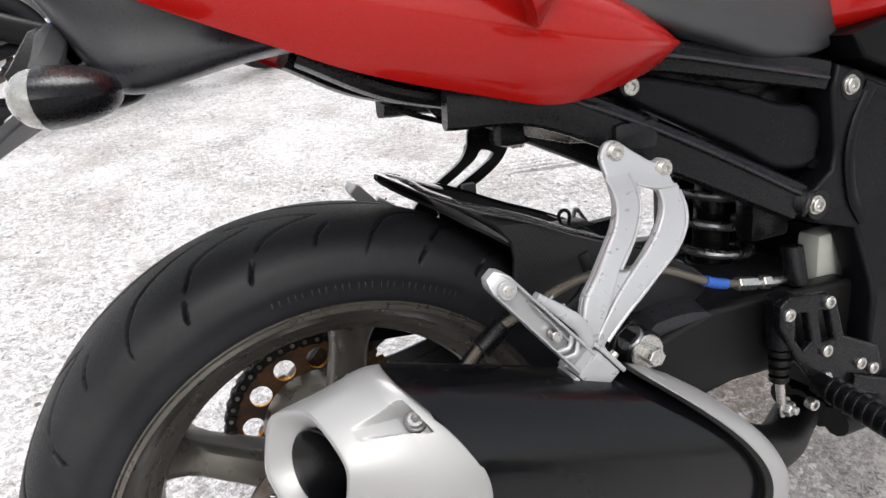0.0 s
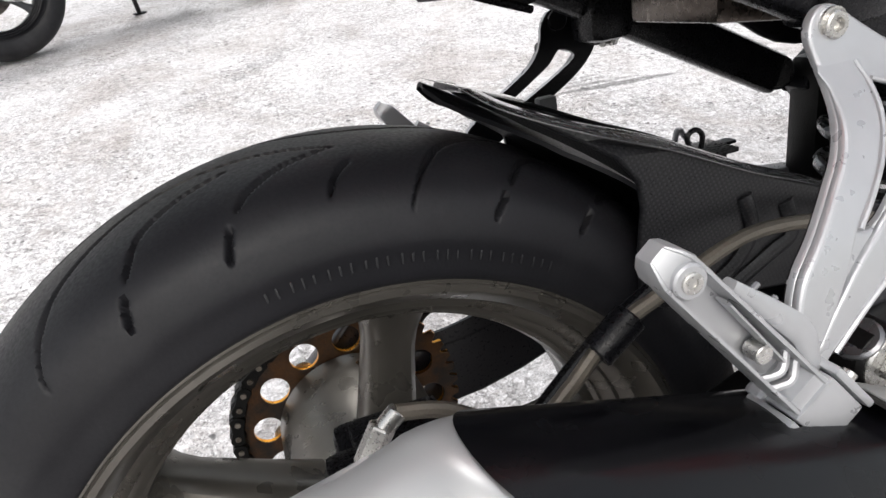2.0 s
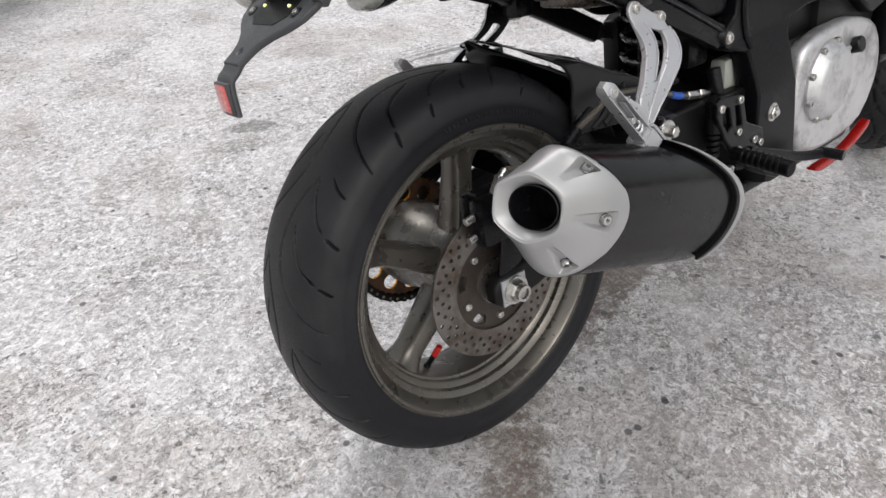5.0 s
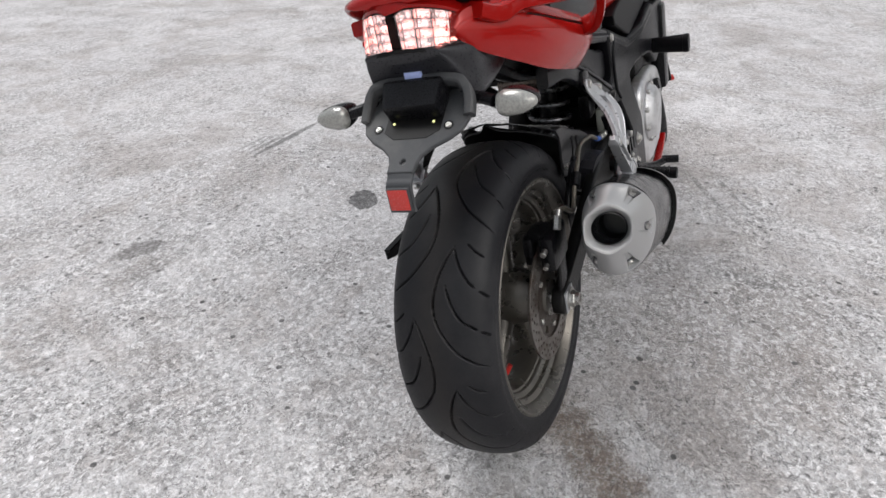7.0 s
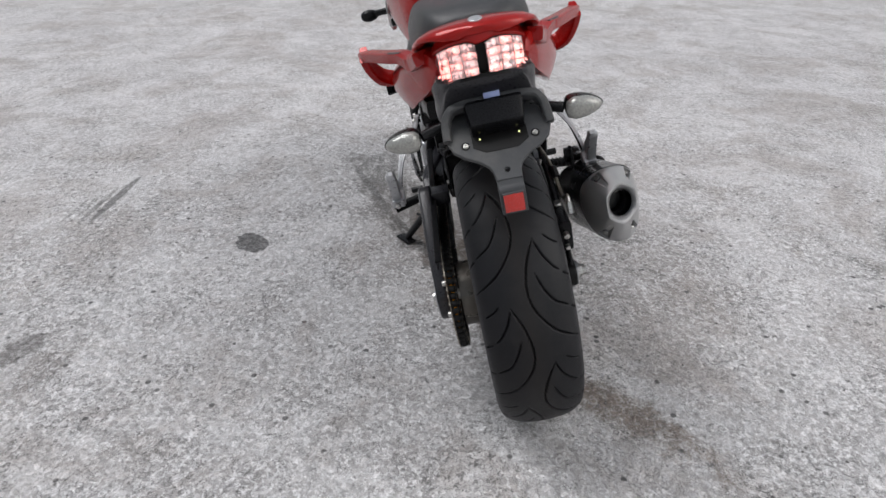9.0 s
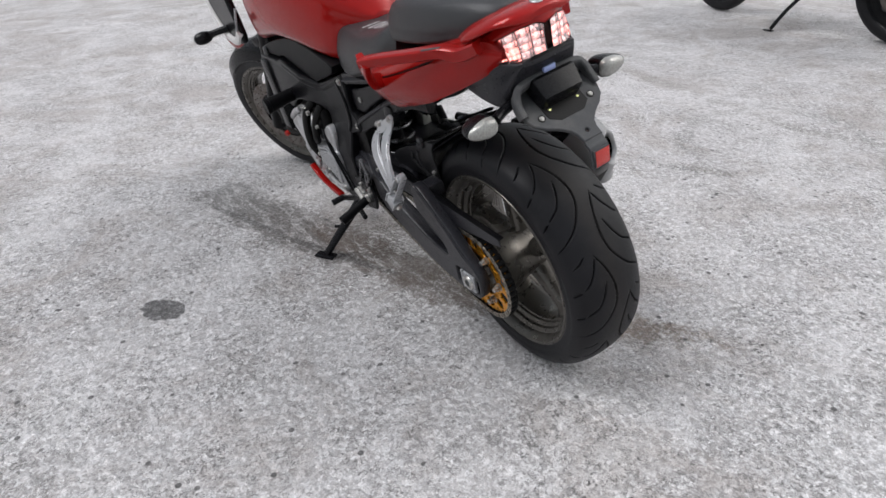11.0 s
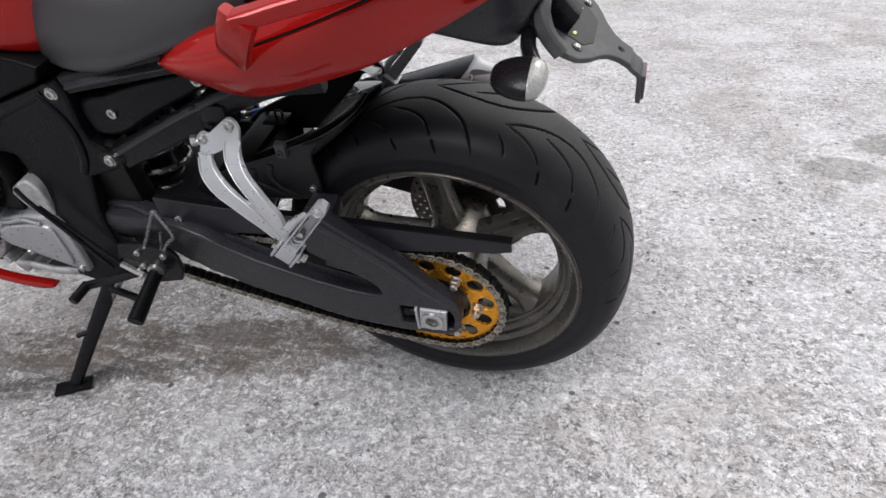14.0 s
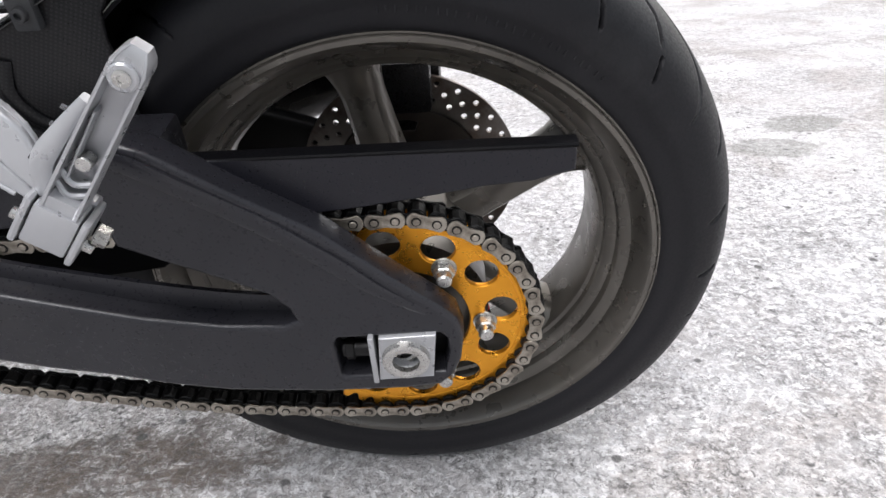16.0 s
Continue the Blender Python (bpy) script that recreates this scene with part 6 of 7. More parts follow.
def frame_side(s):
    rim = [(1.20, 0.650), (1.03, 0.660), (0.99, 0.674), (0.855, 0.653), (0.737, 0.638), (0.688, 0.654), (0.58, 0.694), (0.562, 0.698), (0.556, 0.672), (0.566, 0.610), (0.564, 0.584), (0.546, 0.572), (0.531, 0.560), (0.528, 0.542), (0.542, 0.528), (0.596, 0.512), (0.604, 0.45), (0.600, 0.34),
           (0.64, 0.27), (0.70, 0.240), (0.758, 0.258), (0.745, 0.374), (0.732, 0.46), (0.727, 0.52), (0.735, 0.544), (0.775, 0.558), (0.827, 0.563), (0.90, 0.553), (0.962, 0.537), (1.036, 0.493), (1.09, 0.505), (1.15, 0.545), (1.19, 0.60)]

    def bent(bm, cuts_x, cuts_z):
        """Cuts a flat casting into strips and draws its rear upper part in towards the seat."""
        for x in cuts_x:
            bmesh.ops.bisect_plane(bm, geom=bm.verts[:] + bm.edges[:] + bm.faces[:], plane_co=(x, 0, 0), plane_no=(1, 0, 0))
        for z in cuts_z:
            bmesh.ops.bisect_plane(bm, geom=bm.verts[:] + bm.edges[:] + bm.faces[:], plane_co=(0, 0, z), plane_no=(0, 0, 1))
        for v in bm.verts:
            v.co.y += np.interp(v.co.x, [0.58, 0.66, 0.74, 0.84], [-0.030, -0.027, -0.021, 0.0]) * min(1, max(0, (v.co.z - 0.43) / 0.11))
        return mirrored(bm, s)

    f = part("main_frame", bent(as_bm(plate([rim], 0.128, 0.167, 0.006)), (0.58, 0.62, 0.66, 0.70, 0.74, 0.79, 0.84), (0.43, 0.46, 0.49, 0.52, 0.54)), SATIN, bike, "charcoal cast frame side, dusty", angle=38)
    part("frame_crease", bent(sweep([(0.60, 0.166, 0.672), (0.68, 0.167, 0.640), (0.735, 0.167, 0.622), (0.84, 0.166, 0.632), (0.98, 0.166, 0.650)], (0.007, 0.003), 10, up=(0, 1, 0)), (), ()), SATIN, f)
    for x, y, z in ((0.579, 0.1385, 0.674), (0.539, 0.1395, 0.550)):
        part("bolt_recess", cyl((x + 0.004, s * (y - 0.004), z - 0.001), (x + 0.004, s * (y - 0.0006), z - 0.001), 0.0165, 28), GREASE_AND_SHADE, f)
        part("frame_bolt", joined(bolt((x, s * y, z), 0.0085, 0.005, s), lathe([(0.0085, s * 0.0008), (0.0105, s * 0.0008), (0.011, -s * 0.004), (0.0085, -s * 0.004)], 28, centre=(x, s * y, z))), STEEL, f, "steel frame bolt")
    if s < 0:
        part("pivot_cap", hexnut((0.655, s * 0.166, 0.390), 0.013, 0.008, (0, s, 0)), STEEL, f)
    knee = [(0.562, 0.726), (0.60, 0.736), (0.70, 0.751), (0.78, 0.757), (0.85, 0.758), (0.92, 0.748), (1.0, 0.731), (1.10, 0.704), (1.20, 0.672), (1.20, 0.656), (1.03, 0.666), (0.99, 0.680), (0.855, 0.659), (0.737, 0.644), (0.690, 0.660), (0.580, 0.701)]
    part("knee_panel", mirrored(as_bm(plate([knee], 0.112, 0.151, 0.004)), s), PLASTIC, bike, "black plastic panel under the tank")
    slider = joined(cyl((0.985, s * 0.16, 0.553), (0.98, s * 0.255, 0.550), 0.021, 20, 0.025), cyl((0.98, s * 0.252, 0.55), (0.98, s * 0.268, 0.55), 0.026, 20))
    part("frame_slider", slider, PLASTIC, bike, "black plastic frame slider")
    # subframe rails and the dark panel between them
    low = sweep([(0.13, s * 0.105, 0.709), (0.22, s * 0.118, 0.699), (0.36, s * 0.126, 0.634), (0.512, s * 0.132, 0.558)], (0.021, 0.012), 20, square=5)
    r = part("subframe_rail", low, BLACK, bike, "black steel rear subframe rail", angle=45)
    # upper chamfers as strips in a paler paint, for the light they catch
    part("lit_rail_edge", sweep([(0.20, s * 0.122, 0.720), (0.29, s * 0.134, 0.683), (0.388, s * 0.139, 0.636), (0.508, s * 0.143, 0.572)], (0.0062, 0.0024), 12, up=(0.2, 0.62 * s, 0.75), square=5), ARM, r)
    part("rail_end", cyl((0.508, s * 0.122, 0.561), (0.520, s * 0.146, 0.556), 0.0185, 20, 0.015), BLACK, r)
    up_rail = part("upper_rail", sweep([(0.20, s * 0.105, 0.748), (0.34, s * 0.117, 0.730), (0.46, s * 0.121, 0.706), (0.552, s * 0.125, 0.687)], (0.016, 0.010), 20, square=5), BLACK, r)
    part("lit_rail_edge", sweep([(0.22, s * 0.117, 0.754), (0.352, s * 0.129, 0.732), (0.434, s * 0.131, 0.7145), (0.546, s * 0.134, 0.690)], (0.0095, 0.0022), 12, up=(0.15, 0.62 * s, 0.77), square=5), ARM, up_rail)
    panel = [(0.300, 0.704), (0.321, 0.714), (0.367, 0.705), (0.430, 0.689), (0.475, 0.675), (0.503, 0.665), (0.545, 0.657), (0.563, 0.638), (0.562, 0.610), (0.549, 0.588), (0.495, 0.594), (0.439, 0.626), (0.367, 0.662), (0.312, 0.690)]
    part("side_cover", mirrored(as_bm(plate([panel], 0.100, 0.122, 0.008, smooth=3)), s), SATIN, bike, "black plastic side cover")
    for x, z in ((0.311, 0.704),) if s < 0 else ((0.318, 0.703), (0.500, 0.634)):
        part("cover_screw", bolt((x, s * 0.1225, z), 0.0085, 0.004, s), STEEL, r, "steel cross-head screw")
    part("frame_rib", bent(sweep([(0.612, 0.166, 0.668), (0.592, 0.168, 0.635), (0.584, 0.169, 0.600), (0.590, 0.169, 0.560), (0.606, 0.168, 0.520)], (0.0075, 0.0035), 12, up=(0, 1, 0)), (), ()), SATIN, f)
    return f


frame_side(1)
frame_side(-1)


def inner_parts():
    box_ = part("battery_box", joined(box((0.40, -0.085, 0.655), (0.62, 0.085, 0.745), 0.02), box((0.50, -0.085, 0.615), (0.64, 0.085, 0.70), 0.02), box((0.44, -0.09, 0.675), (0.75, 0.09, 0.76), 0.02), box((0.15, -0.080, 0.715), (0.44, 0.080, 0.77), 0.015),
                                      box((0.0, -0.07, 0.77), (0.2, 0.07, 0.84), 0.015)), BLACK, bike, "black battery tray under the seat")
    part("rear_stay", joined(sweep([(0.02, -0.05, 0.765), (0.10, -0.062, 0.725), (0.22, -0.07, 0.700), (0.34, -0.08, 0.69)], (0.010, 0.02), 12, square=3), sweep([(0.02, 0.05, 0.765), (0.10, 0.062, 0.725), (0.22, 0.07, 0.700), (0.34, 0.08, 0.69)], (0.010, 0.02), 12, square=3)), BLACK, box_)
    shield = box((0.285, -0.050, 0.646), (0.385, 0.050, 0.668), 0.004)
    for v in shield.verts:
        v.co.z -= (v.co.x - 0.30) * 0.12
    part("heat_shield", shield, SHIELD, box_, "brown-stained silver heat shield")
    part("cross_tube", joined(cyl((0.33, -0.13, 0.664), (0.33, 0.14, 0.660), 0.010, 16), box((0.278, 0.100, 0.628), (0.325, 0.142, 0.675), 0.012), box((0.280, -0.142, 0.645), (0.330, -0.105, 0.675), 0.010)), BLACK, box_)
    part("wiring", joined(sweep([(0.18, 0.09, 0.70), (0.21, 0.10, 0.676), (0.25, 0.10, 0.682), (0.29, 0.11, 0.66)], 0.004, 8), sweep([(0.12, 0.07, 0.712), (0.16, 0.09, 0.69), (0.22, 0.095, 0.668)], 0.0035, 8)), BLACK, box_)
    # shock absorber
    a, b = Vector((0.558, 0.030, 0.640)), Vector((0.545, 0.030, 0.375))
    d = (b - a)
    coil = []
    for k in range(7 * 20 + 1):
        f = k / 140
        th = 2 * math.pi * 7 * f
        coil.append(a + d * f + Vector((math.cos(th) * 0.052, math.sin(th) * 0.052, 0)))
    rings = []
    for k, p in enumerate(coil):
        t = (coil[min(k + 1, 140)] - coil[max(k - 1, 0)]).normalized()
        u = (p - (a + d * (k / 140))).normalized()
        v = t.cross(u)
        rings.append([p + (u * math.cos(q) + v * math.sin(q)) * 0.0060 for q in np.linspace(0, 2 * math.pi, 11)[:-1]])
    sh = part("shock_absorber", cyl(a, b, 0.024, 24), BLACK, bike, "black shock absorber with a grey coil spring")
    part("spring", loft(rings), STEELDARK, sh, "dark grey coil spring")
    part("bump_stop", cyl(a + d * 0.75, a + d * 0.98, 0.034, 24), GREASE_AND_SHADE, sh)
    part("remote_clip", joined(sweep([(0.49, -0.07, 0.60), (0.52, -0.08, 0.57), (0.55, -0.075, 0.53)], 0.012, 12), box((0.50, -0.09, 0.50), (0.56, -0.06, 0.56), 0.01)), BLACK, sh)
    # near-black block, added also to darken the space beside the spring
    part("pivot_housing", box((0.530, 0.088, 0.425), (0.615, 0.130, 0.575), 0.012), GREASE_AND_SHADE, bike, "dark swing arm pivot housing")
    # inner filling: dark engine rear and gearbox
    part("gearbox", joined(box((0.62, -0.125, 0.26), (0.80, 0.120, 0.50), 0.03), box((0.66, -0.12, 0.48), (0.98, 0.12, 0.66), 0.03)), GREASE_AND_SHADE, bike, "grimy gearbox casing")


inner_parts()


# ---- rear brake ----
def rear_brake():
    c = part("rear_caliper", joined(box((-0.040, -0.138, 0.392), (0.050, -0.108, 0.462), 0.009), box((-0.030, -0.094, 0.398), (0.042, -0.074, 0.455), 0.007), box((-0.02, -0.115, 0.445), (0.035, -0.085, 0.462), 0.005)), BLACK, bike, "black rear brake caliper")
    part("torque_arm", joined(sweep([(0.02, -0.128, 0.40), (0.01, -0.130, 0.36), (0.0, -0.130, 0.318)], (0.022, 0.006), 14, square=3), cyl((0.0, -0.137, 0.311), (0.0, -0.122, 0.311), 0.028, 24)), BLACK, c)
    part("pad_pin", joined(cyl((-0.043, -0.122, 0.44), (-0.058, -0.122, 0.438), 0.006, 10), cyl((-0.043, -0.122, 0.41), (-0.055, -0.122, 0.408), 0.005, 10)), STEEL, c)
    part("banjo", joined(cyl((-0.018, -0.142, 0.470), (-0.004, -0.142, 0.492), 0.0075, 6), cyl((-0.006, -0.142, 0.488), (0.006, -0.142, 0.498), 0.0058, 12)), STEEL, c, "steel hose union")
    part("brake_hose", sweep([(0.004, -0.142, 0.497), (0.03, -0.144, 0.490), (0.06, -0.146, 0.470), (0.085, -0.145, 0.462), (0.108, -0.142, 0.475), (0.137, -0.140, 0.500), (0.176, -0.136, 0.513), (0.25, -0.125, 0.528), (0.33, -0.125, 0.519)], 0.0048, 10), HOSE, c, "braided brake hose")
    part("hose_clamp", joined(cyl((0.126, -0.141, 0.490), (0.152, -0.139, 0.507), 0.0105, 14), sweep([(0.09, -0.130, 0.45), (0.14, -0.128, 0.49), (0.20, -0.125, 0.52)], 0.008, 10)), BLACK, c)
    part("guide_bolt", bolt((0.185, -0.120, 0.512), 0.007, 0.006, -1), STEEL, c)
    return c


rear_brake()


# ---- rider foot controls ----
def right_controls():
    p = part("footrest_bracket", mirrored(joined(as_bm(plate([[(0.452, 0.462), (0.468, 0.470), (0.520, 0.462), (0.534, 0.448), (0.548, 0.405), (0.604, 0.378), (0.616, 0.345), (0.60, 0.325), (0.535, 0.335), (0.505, 0.362), (0.478, 0.395), (0.452, 0.44)], [(0.472, 0.450), (0.490, 0.447), (0.500, 0.41), (0.488, 0.402), (0.470, 0.425)], [(0.505, 0.446), (0.522, 0.442), (0.533, 0.405), (0.515, 0.405)]], 0.166, 0.177, 0.0025))), -1), BLACK, bike, "black machined footrest bracket")
    for x, z in ((0.519, 0.453), (0.462, 0.452), (0.520, 0.395), (0.522, 0.361), (0.575, 0.364), (0.596, 0.352)):
        part("bracket_bolt", bolt((x, -0.1765, z), 0.0072, 0.005, -1), STEEL, p, "steel button-head bolt")
    peg = part("rider_peg", cyl((0.512, -0.175, 0.357), (0.507, -0.282, 0.350), 0.0125, 18, 0.0145), PLASTIC, p, "black ribbed rider foot peg")
    for k in range(7):
        a = Vector((0.5115 - 0.0005 * k, -0.195 - 0.011 * k, 0.3565 - 0.0007 * k))
        part("peg_ring", cyl(a, a + Vector((0, -0.004, 0)), 0.0155, 16), BLACK, p)
    part("brake_pedal", joined(sweep([(0.56, -0.178, 0.345), (0.64, -0.185, 0.315), (0.72, -0.195, 0.285), (0.78, -0.215, 0.275)], (0.010, 0.006), 12, square=3), cyl((0.78, -0.205, 0.277), (0.785, -0.25, 0.275), 0.011, 12)), BLACK, p)
    part("master_cylinder", joined(cyl((0.472, -0.158, 0.465), (0.474, -0.158, 0.405), 0.0155, 18), cyl((0.53, -0.128, 0.455), (0.53, -0.118, 0.50), 0.012, 14)), BLACK, p)
    for k in range(4):
        part("boot_ring", cyl((0.4745, -0.158, 0.402 - 0.011 * k), (0.475, -0.158, 0.395 - 0.011 * k), 0.0125 - 0.0006 * k, 16), GREASE_AND_SHADE, p)
    part("push_rod", joined(cyl((0.476, -0.158, 0.36), (0.482, -0.158, 0.325), 0.005, 10), hexnut((0.485, -0.158, 0.325), 0.009, 0.01, (0.3, -1, 0)), bolt((0.515, -0.168, 0.325), 0.007, 0.006, -1)), STEEL, p)
    part("hose", sweep([(0.33, -0.125, 0.519), (0.36, -0.124, 0.508), (0.406, -0.122, 0.486), (0.45, -0.120, 0.472)], 0.0046, 10), HOSE, p, "braided brake hose")
    part("hose_sleeve", sweep([(0.402, -0.1222, 0.488), (0.416, -0.1216, 0.482), (0.432, -0.1208, 0.477)], 0.0062, 12), BLUE, p, "blue hose sleeve")
    part("hose_union", joined(cyl((0.448, -0.120, 0.473), (0.476, -0.119, 0.467), 0.0078, 6), cyl((0.474, -0.119, 0.467), (0.510, -0.118, 0.461), 0.0056, 12), cyl((0.484, -0.119, 0.466), (0.496, -0.119, 0.464), 0.0085, 6), cyl((0.508, -0.118, 0.461), (0.536, -0.118, 0.460), 0.0042, 10), cyl((0.534, -0.118, 0.446), (0.535, -0.118, 0.476), 0.0085, 14)), STEEL, p, "bright steel hose union")
    part("fluid_reservoir", box((0.580, -0.112, 0.425), (0.640, -0.080, 0.500), 0.008), TANKCLEAR, p, "milky plastic fluid reservoir")
    return p


right_controls()


def left_controls():
    p = part("footrest_bracket", as_bm(plate([[(0.475, 0.398), (0.52, 0.402), (0.58, 0.392), (0.60, 0.35), (0.585, 0.305), (0.53, 0.300), (0.478, 0.315), (0.462, 0.350), (0.462, 0.38)]], 0.176, 0.186, 0.003)), BLACK, bike, "black footrest bracket with a wire heel guard")
    part("heel_guard", sweep([(0.515, 0.190, 0.400), (0.480, 0.194, 0.448), (0.450, 0.196, 0.492), (0.4435, 0.196, 0.501), (0.438, 0.196, 0.494), (0.430, 0.195, 0.449), (0.450, 0.193, 0.428), (0.473, 0.190, 0.402)], (0.0032, 0.0042), 8), STEELDARK, p, "bent steel heel guard")
    part("guard_rod", cyl((0.455, 0.194, 0.450), (0.480, 0.190, 0.398), 0.0026, 8), STEELDARK, p)
    for x, z in ((0.541, 0.380), (0.487, 0.380), (0.560, 0.330), (0.545, 0.345)):
        part("bracket_bolt", bolt((x, 0.1865, z), 0.0060, 0.005, 1), STEEL, p, "steel button-head bolt")
    part("rider_peg", cyl((0.522, 0.186, 0.335), (0.512, 0.288, 0.313), 0.0125, 18, 0.0145), PLASTIC, p, "black ribbed rider foot peg")
    part("peg_pivot", shifted(lathe([(0.008, 0.188), (0.008, 0.194), (0.014, 0.194), (0.0145, 0.186)], 24), Matrix.Translation((0.522, 0, 0.338))), STEEL, p)
    part("shift_lever", joined(sweep([(0.565, 0.188, 0.325), (0.64, 0.195, 0.295), (0.70, 0.205, 0.278)], (0.009, 0.006), 12, square=3), cyl((0.70, 0.20, 0.278), (0.702, 0.245, 0.276), 0.010, 12), cyl((0.705, 0.17, 0.235), (0.59, 0.192, 0.24), 0.008, 10)), BLACK, p)
    part("shift_rod", cyl((0.575, 0.190, 0.322), (0.70, 0.188, 0.470), 0.0032, 10), BLACK, p)
    part("rod_joint", joined(cyl((0.555, 0.191, 0.322), (0.592, 0.190, 0.345), 0.0065, 6), hexnut((0.555, 0.19, 0.322), 0.007, 0.006)), STEEL, p)
    stand = part("side_stand", joined(sweep([(0.675, 0.140, 0.270), (0.695, 0.172, 0.232), (0.736, 0.240, 0.150), (0.772, 0.306, 0.072)], (0.0155, 0.012), 14, square=2.6, taper=((0, 1.25), (0.4, 1.0), (1, 0.8))),
                                      sweep([(0.725, 0.215, 0.175), (0.735, 0.235, 0.165), (0.758, 0.250, 0.160)], 0.0055, 10)), BLACK, bike, "black side stand resting on the ground")
    foot = box((-0.032, -0.018, 0.0), (0.040, 0.018, 0.009), 0.004)
    foot.transform(Matrix.Translation((0.772, 0.312, 0.0606)) @ Matrix.Rotation(radians(LEAN_ANGLE), 4, "X") @ Matrix.Rotation(radians(35), 4, "Z"))
    part("stand_foot", foot, BLACK, stand)
    part("stand_spring", sweep([(0.66, 0.155, 0.26), (0.70, 0.19, 0.205), (0.72, 0.215, 0.175)], 0.007, 10), STEELDARK, stand)
    return p


left_controls()


# ---- engine ----
def engine():
    e = part("engine", joined(box((0.72, -0.135, 0.20), (1.10, 0.130, 0.50), 0.03), box((0.86, -0.14, 0.44), (1.13, 0.135, 0.60), 0.03)), GREASE_AND_SHADE, bike, "dark grimy engine casing with silver covers")
    a = [(1.150, 0.425), (1.08, 0.468), (1.00, 0.505), (0.95, 0.520), (0.885, 0.505), (0.862, 0.455), (0.885, 0.380), (0.91, 0.330), (0.94, 0.285), (0.985, 0.250), (1.03, 0.262), (1.058, 0.315), (1.10, 0.37)]
    gen = part("generator_cover", as_bm(plate([a], 0.125, 0.158, 0.005, smooth=4)), ENGINE, e, "cast silver engine cover", angle=35)
    cx, cz = 0.985, 0.395
    inset = [(cx + (x - cx) * 0.74, cz + (z - cz) * 0.74) for x, z in a]
    part("raised_field", as_bm(plate([inset], 0.156, 0.168, 0.004, smooth=4)), ENGINE, gen, angle=35)
    for x0, z0, x1, z1 in ((1.02, 0.475, 0.985, 0.40), (0.955, 0.50, 0.97, 0.42), (0.905, 0.46, 0.955, 0.415), (0.92, 0.36, 0.96, 0.385), (1.00, 0.295, 0.99, 0.36)):
        part("cover_rib", sweep([(x0, 0.160, z0), ((x0 + x1) / 2, 0.170, (z0 + z1) / 2), (x1, 0.172, z1)], (0.004, 0.006), 10, up=(0, 1, 0)), ENGINE, gen)
    part("cover_dome", shifted(lathe([(0, 0.176), (0.030, 0.176), (0.034, 0.174), (0.046, 0.173), (0.049, 0.168), (0.050, 0.150)], 40), Matrix.Translation((0.985, 0, 0.425))), ENGINE, gen)
    part("cover_rib", sweep([(1.12, 0.161, 0.430), (1.05, 0.164, 0.470), (0.97, 0.165, 0.502)], (0.010, 0.006), 12, up=(0, 1, 0)), ENGINE, gen)
    part("lower_rib", sweep([(1.065, 0.161, 0.335), (1.02, 0.164, 0.300), (0.985, 0.164, 0.275)], (0.012, 0.006), 12, up=(0, 1, 0)), ENGINE, gen)
    part("filler_cap", shifted(lathe([(0, 0.178), (0.016, 0.178), (0.020, 0.172), (0.022, 0.150)], 24), Matrix.Translation((0.965, 0, 0.335))), ENGINE, gen)
    b = [(0.886, 0.378), (0.858, 0.406), (0.815, 0.420), (0.765, 0.431), (0.715, 0.432), (0.695, 0.415), (0.696, 0.350), (0.703, 0.290), (0.735, 0.296), (0.775, 0.308), (0.82, 0.324), (0.868, 0.342)]
    part("sprocket_cover", as_bm(plate([b], 0.135, 0.180, 0.006, smooth=4)), ALLOY, e, "smooth silver sprocket cover", angle=35)
    part("cover_field", as_bm(plate([[(0.775 + (x - 0.775) * 0.74, 0.370 + (z - 0.370) * 0.70) for x, z in b]], 0.178, 0.186, 0.004, smooth=4)), ALLOY, e, angle=35)
    part("case_edge", sweep([(0.905, 0.165, 0.262), (0.86, 0.170, 0.272), (0.80, 0.172, 0.270), (0.74, 0.170, 0.276)], (0.010, 0.006), 12, up=(0, 1, 0)), ENGINE, e)
    part("cover_tail", as_bm(plate([[(0.768, 0.478), (0.745, 0.500), (0.717, 0.512), (0.700, 0.485), (0.703, 0.430), (0.735, 0.436), (0.752, 0.445)]], 0.135, 0.172, 0.005, smooth=2)), ENGINE, e, angle=35)
    part("cover_edge", sweep([(0.855, 0.181, 0.404), (0.81, 0.184, 0.412), (0.774, 0.184, 0.423), (0.735, 0.184, 0.417)], (0.004, 0.003), 8, up=(0, 1, 0)), ALLOY, e)
    for x, z, y in ((1.09, 0.452, 0.160), (1.03, 0.484, 0.160), (0.95, 0.508, 0.160), (0.89, 0.480, 0.160), (0.885, 0.400, 0.160), (0.93, 0.315, 0.160), (1.0, 0.265, 0.160), (1.045, 0.325, 0.160), (1.075, 0.375, 0.160), (0.868, 0.372, 0.182), (0.712, 0.302, 0.182), (0.815, 0.332, 0.182), (0.842, 0.402, 0.182)):
        part("cover_bolt", bolt((x, y - 0.002, z), 0.0065, 0.007, 1), STEEL, e)
    part("water_hose", sweep([(0.832, 0.150, 0.565), (0.850, 0.182, 0.522), (0.874, 0.190, 0.462), (0.886, 0.188, 0.405), (0.905, 0.165, 0.345)], 0.0135, 16), GREASE_AND_SHADE, e, "black rubber water hose")
    part("bypass_hose", sweep([(0.785, 0.150, 0.555), (0.790, 0.180, 0.512), (0.812, 0.186, 0.462), (0.845, 0.178, 0.425)], 0.0110, 14), GREASE_AND_SHADE, e, "black rubber hose")
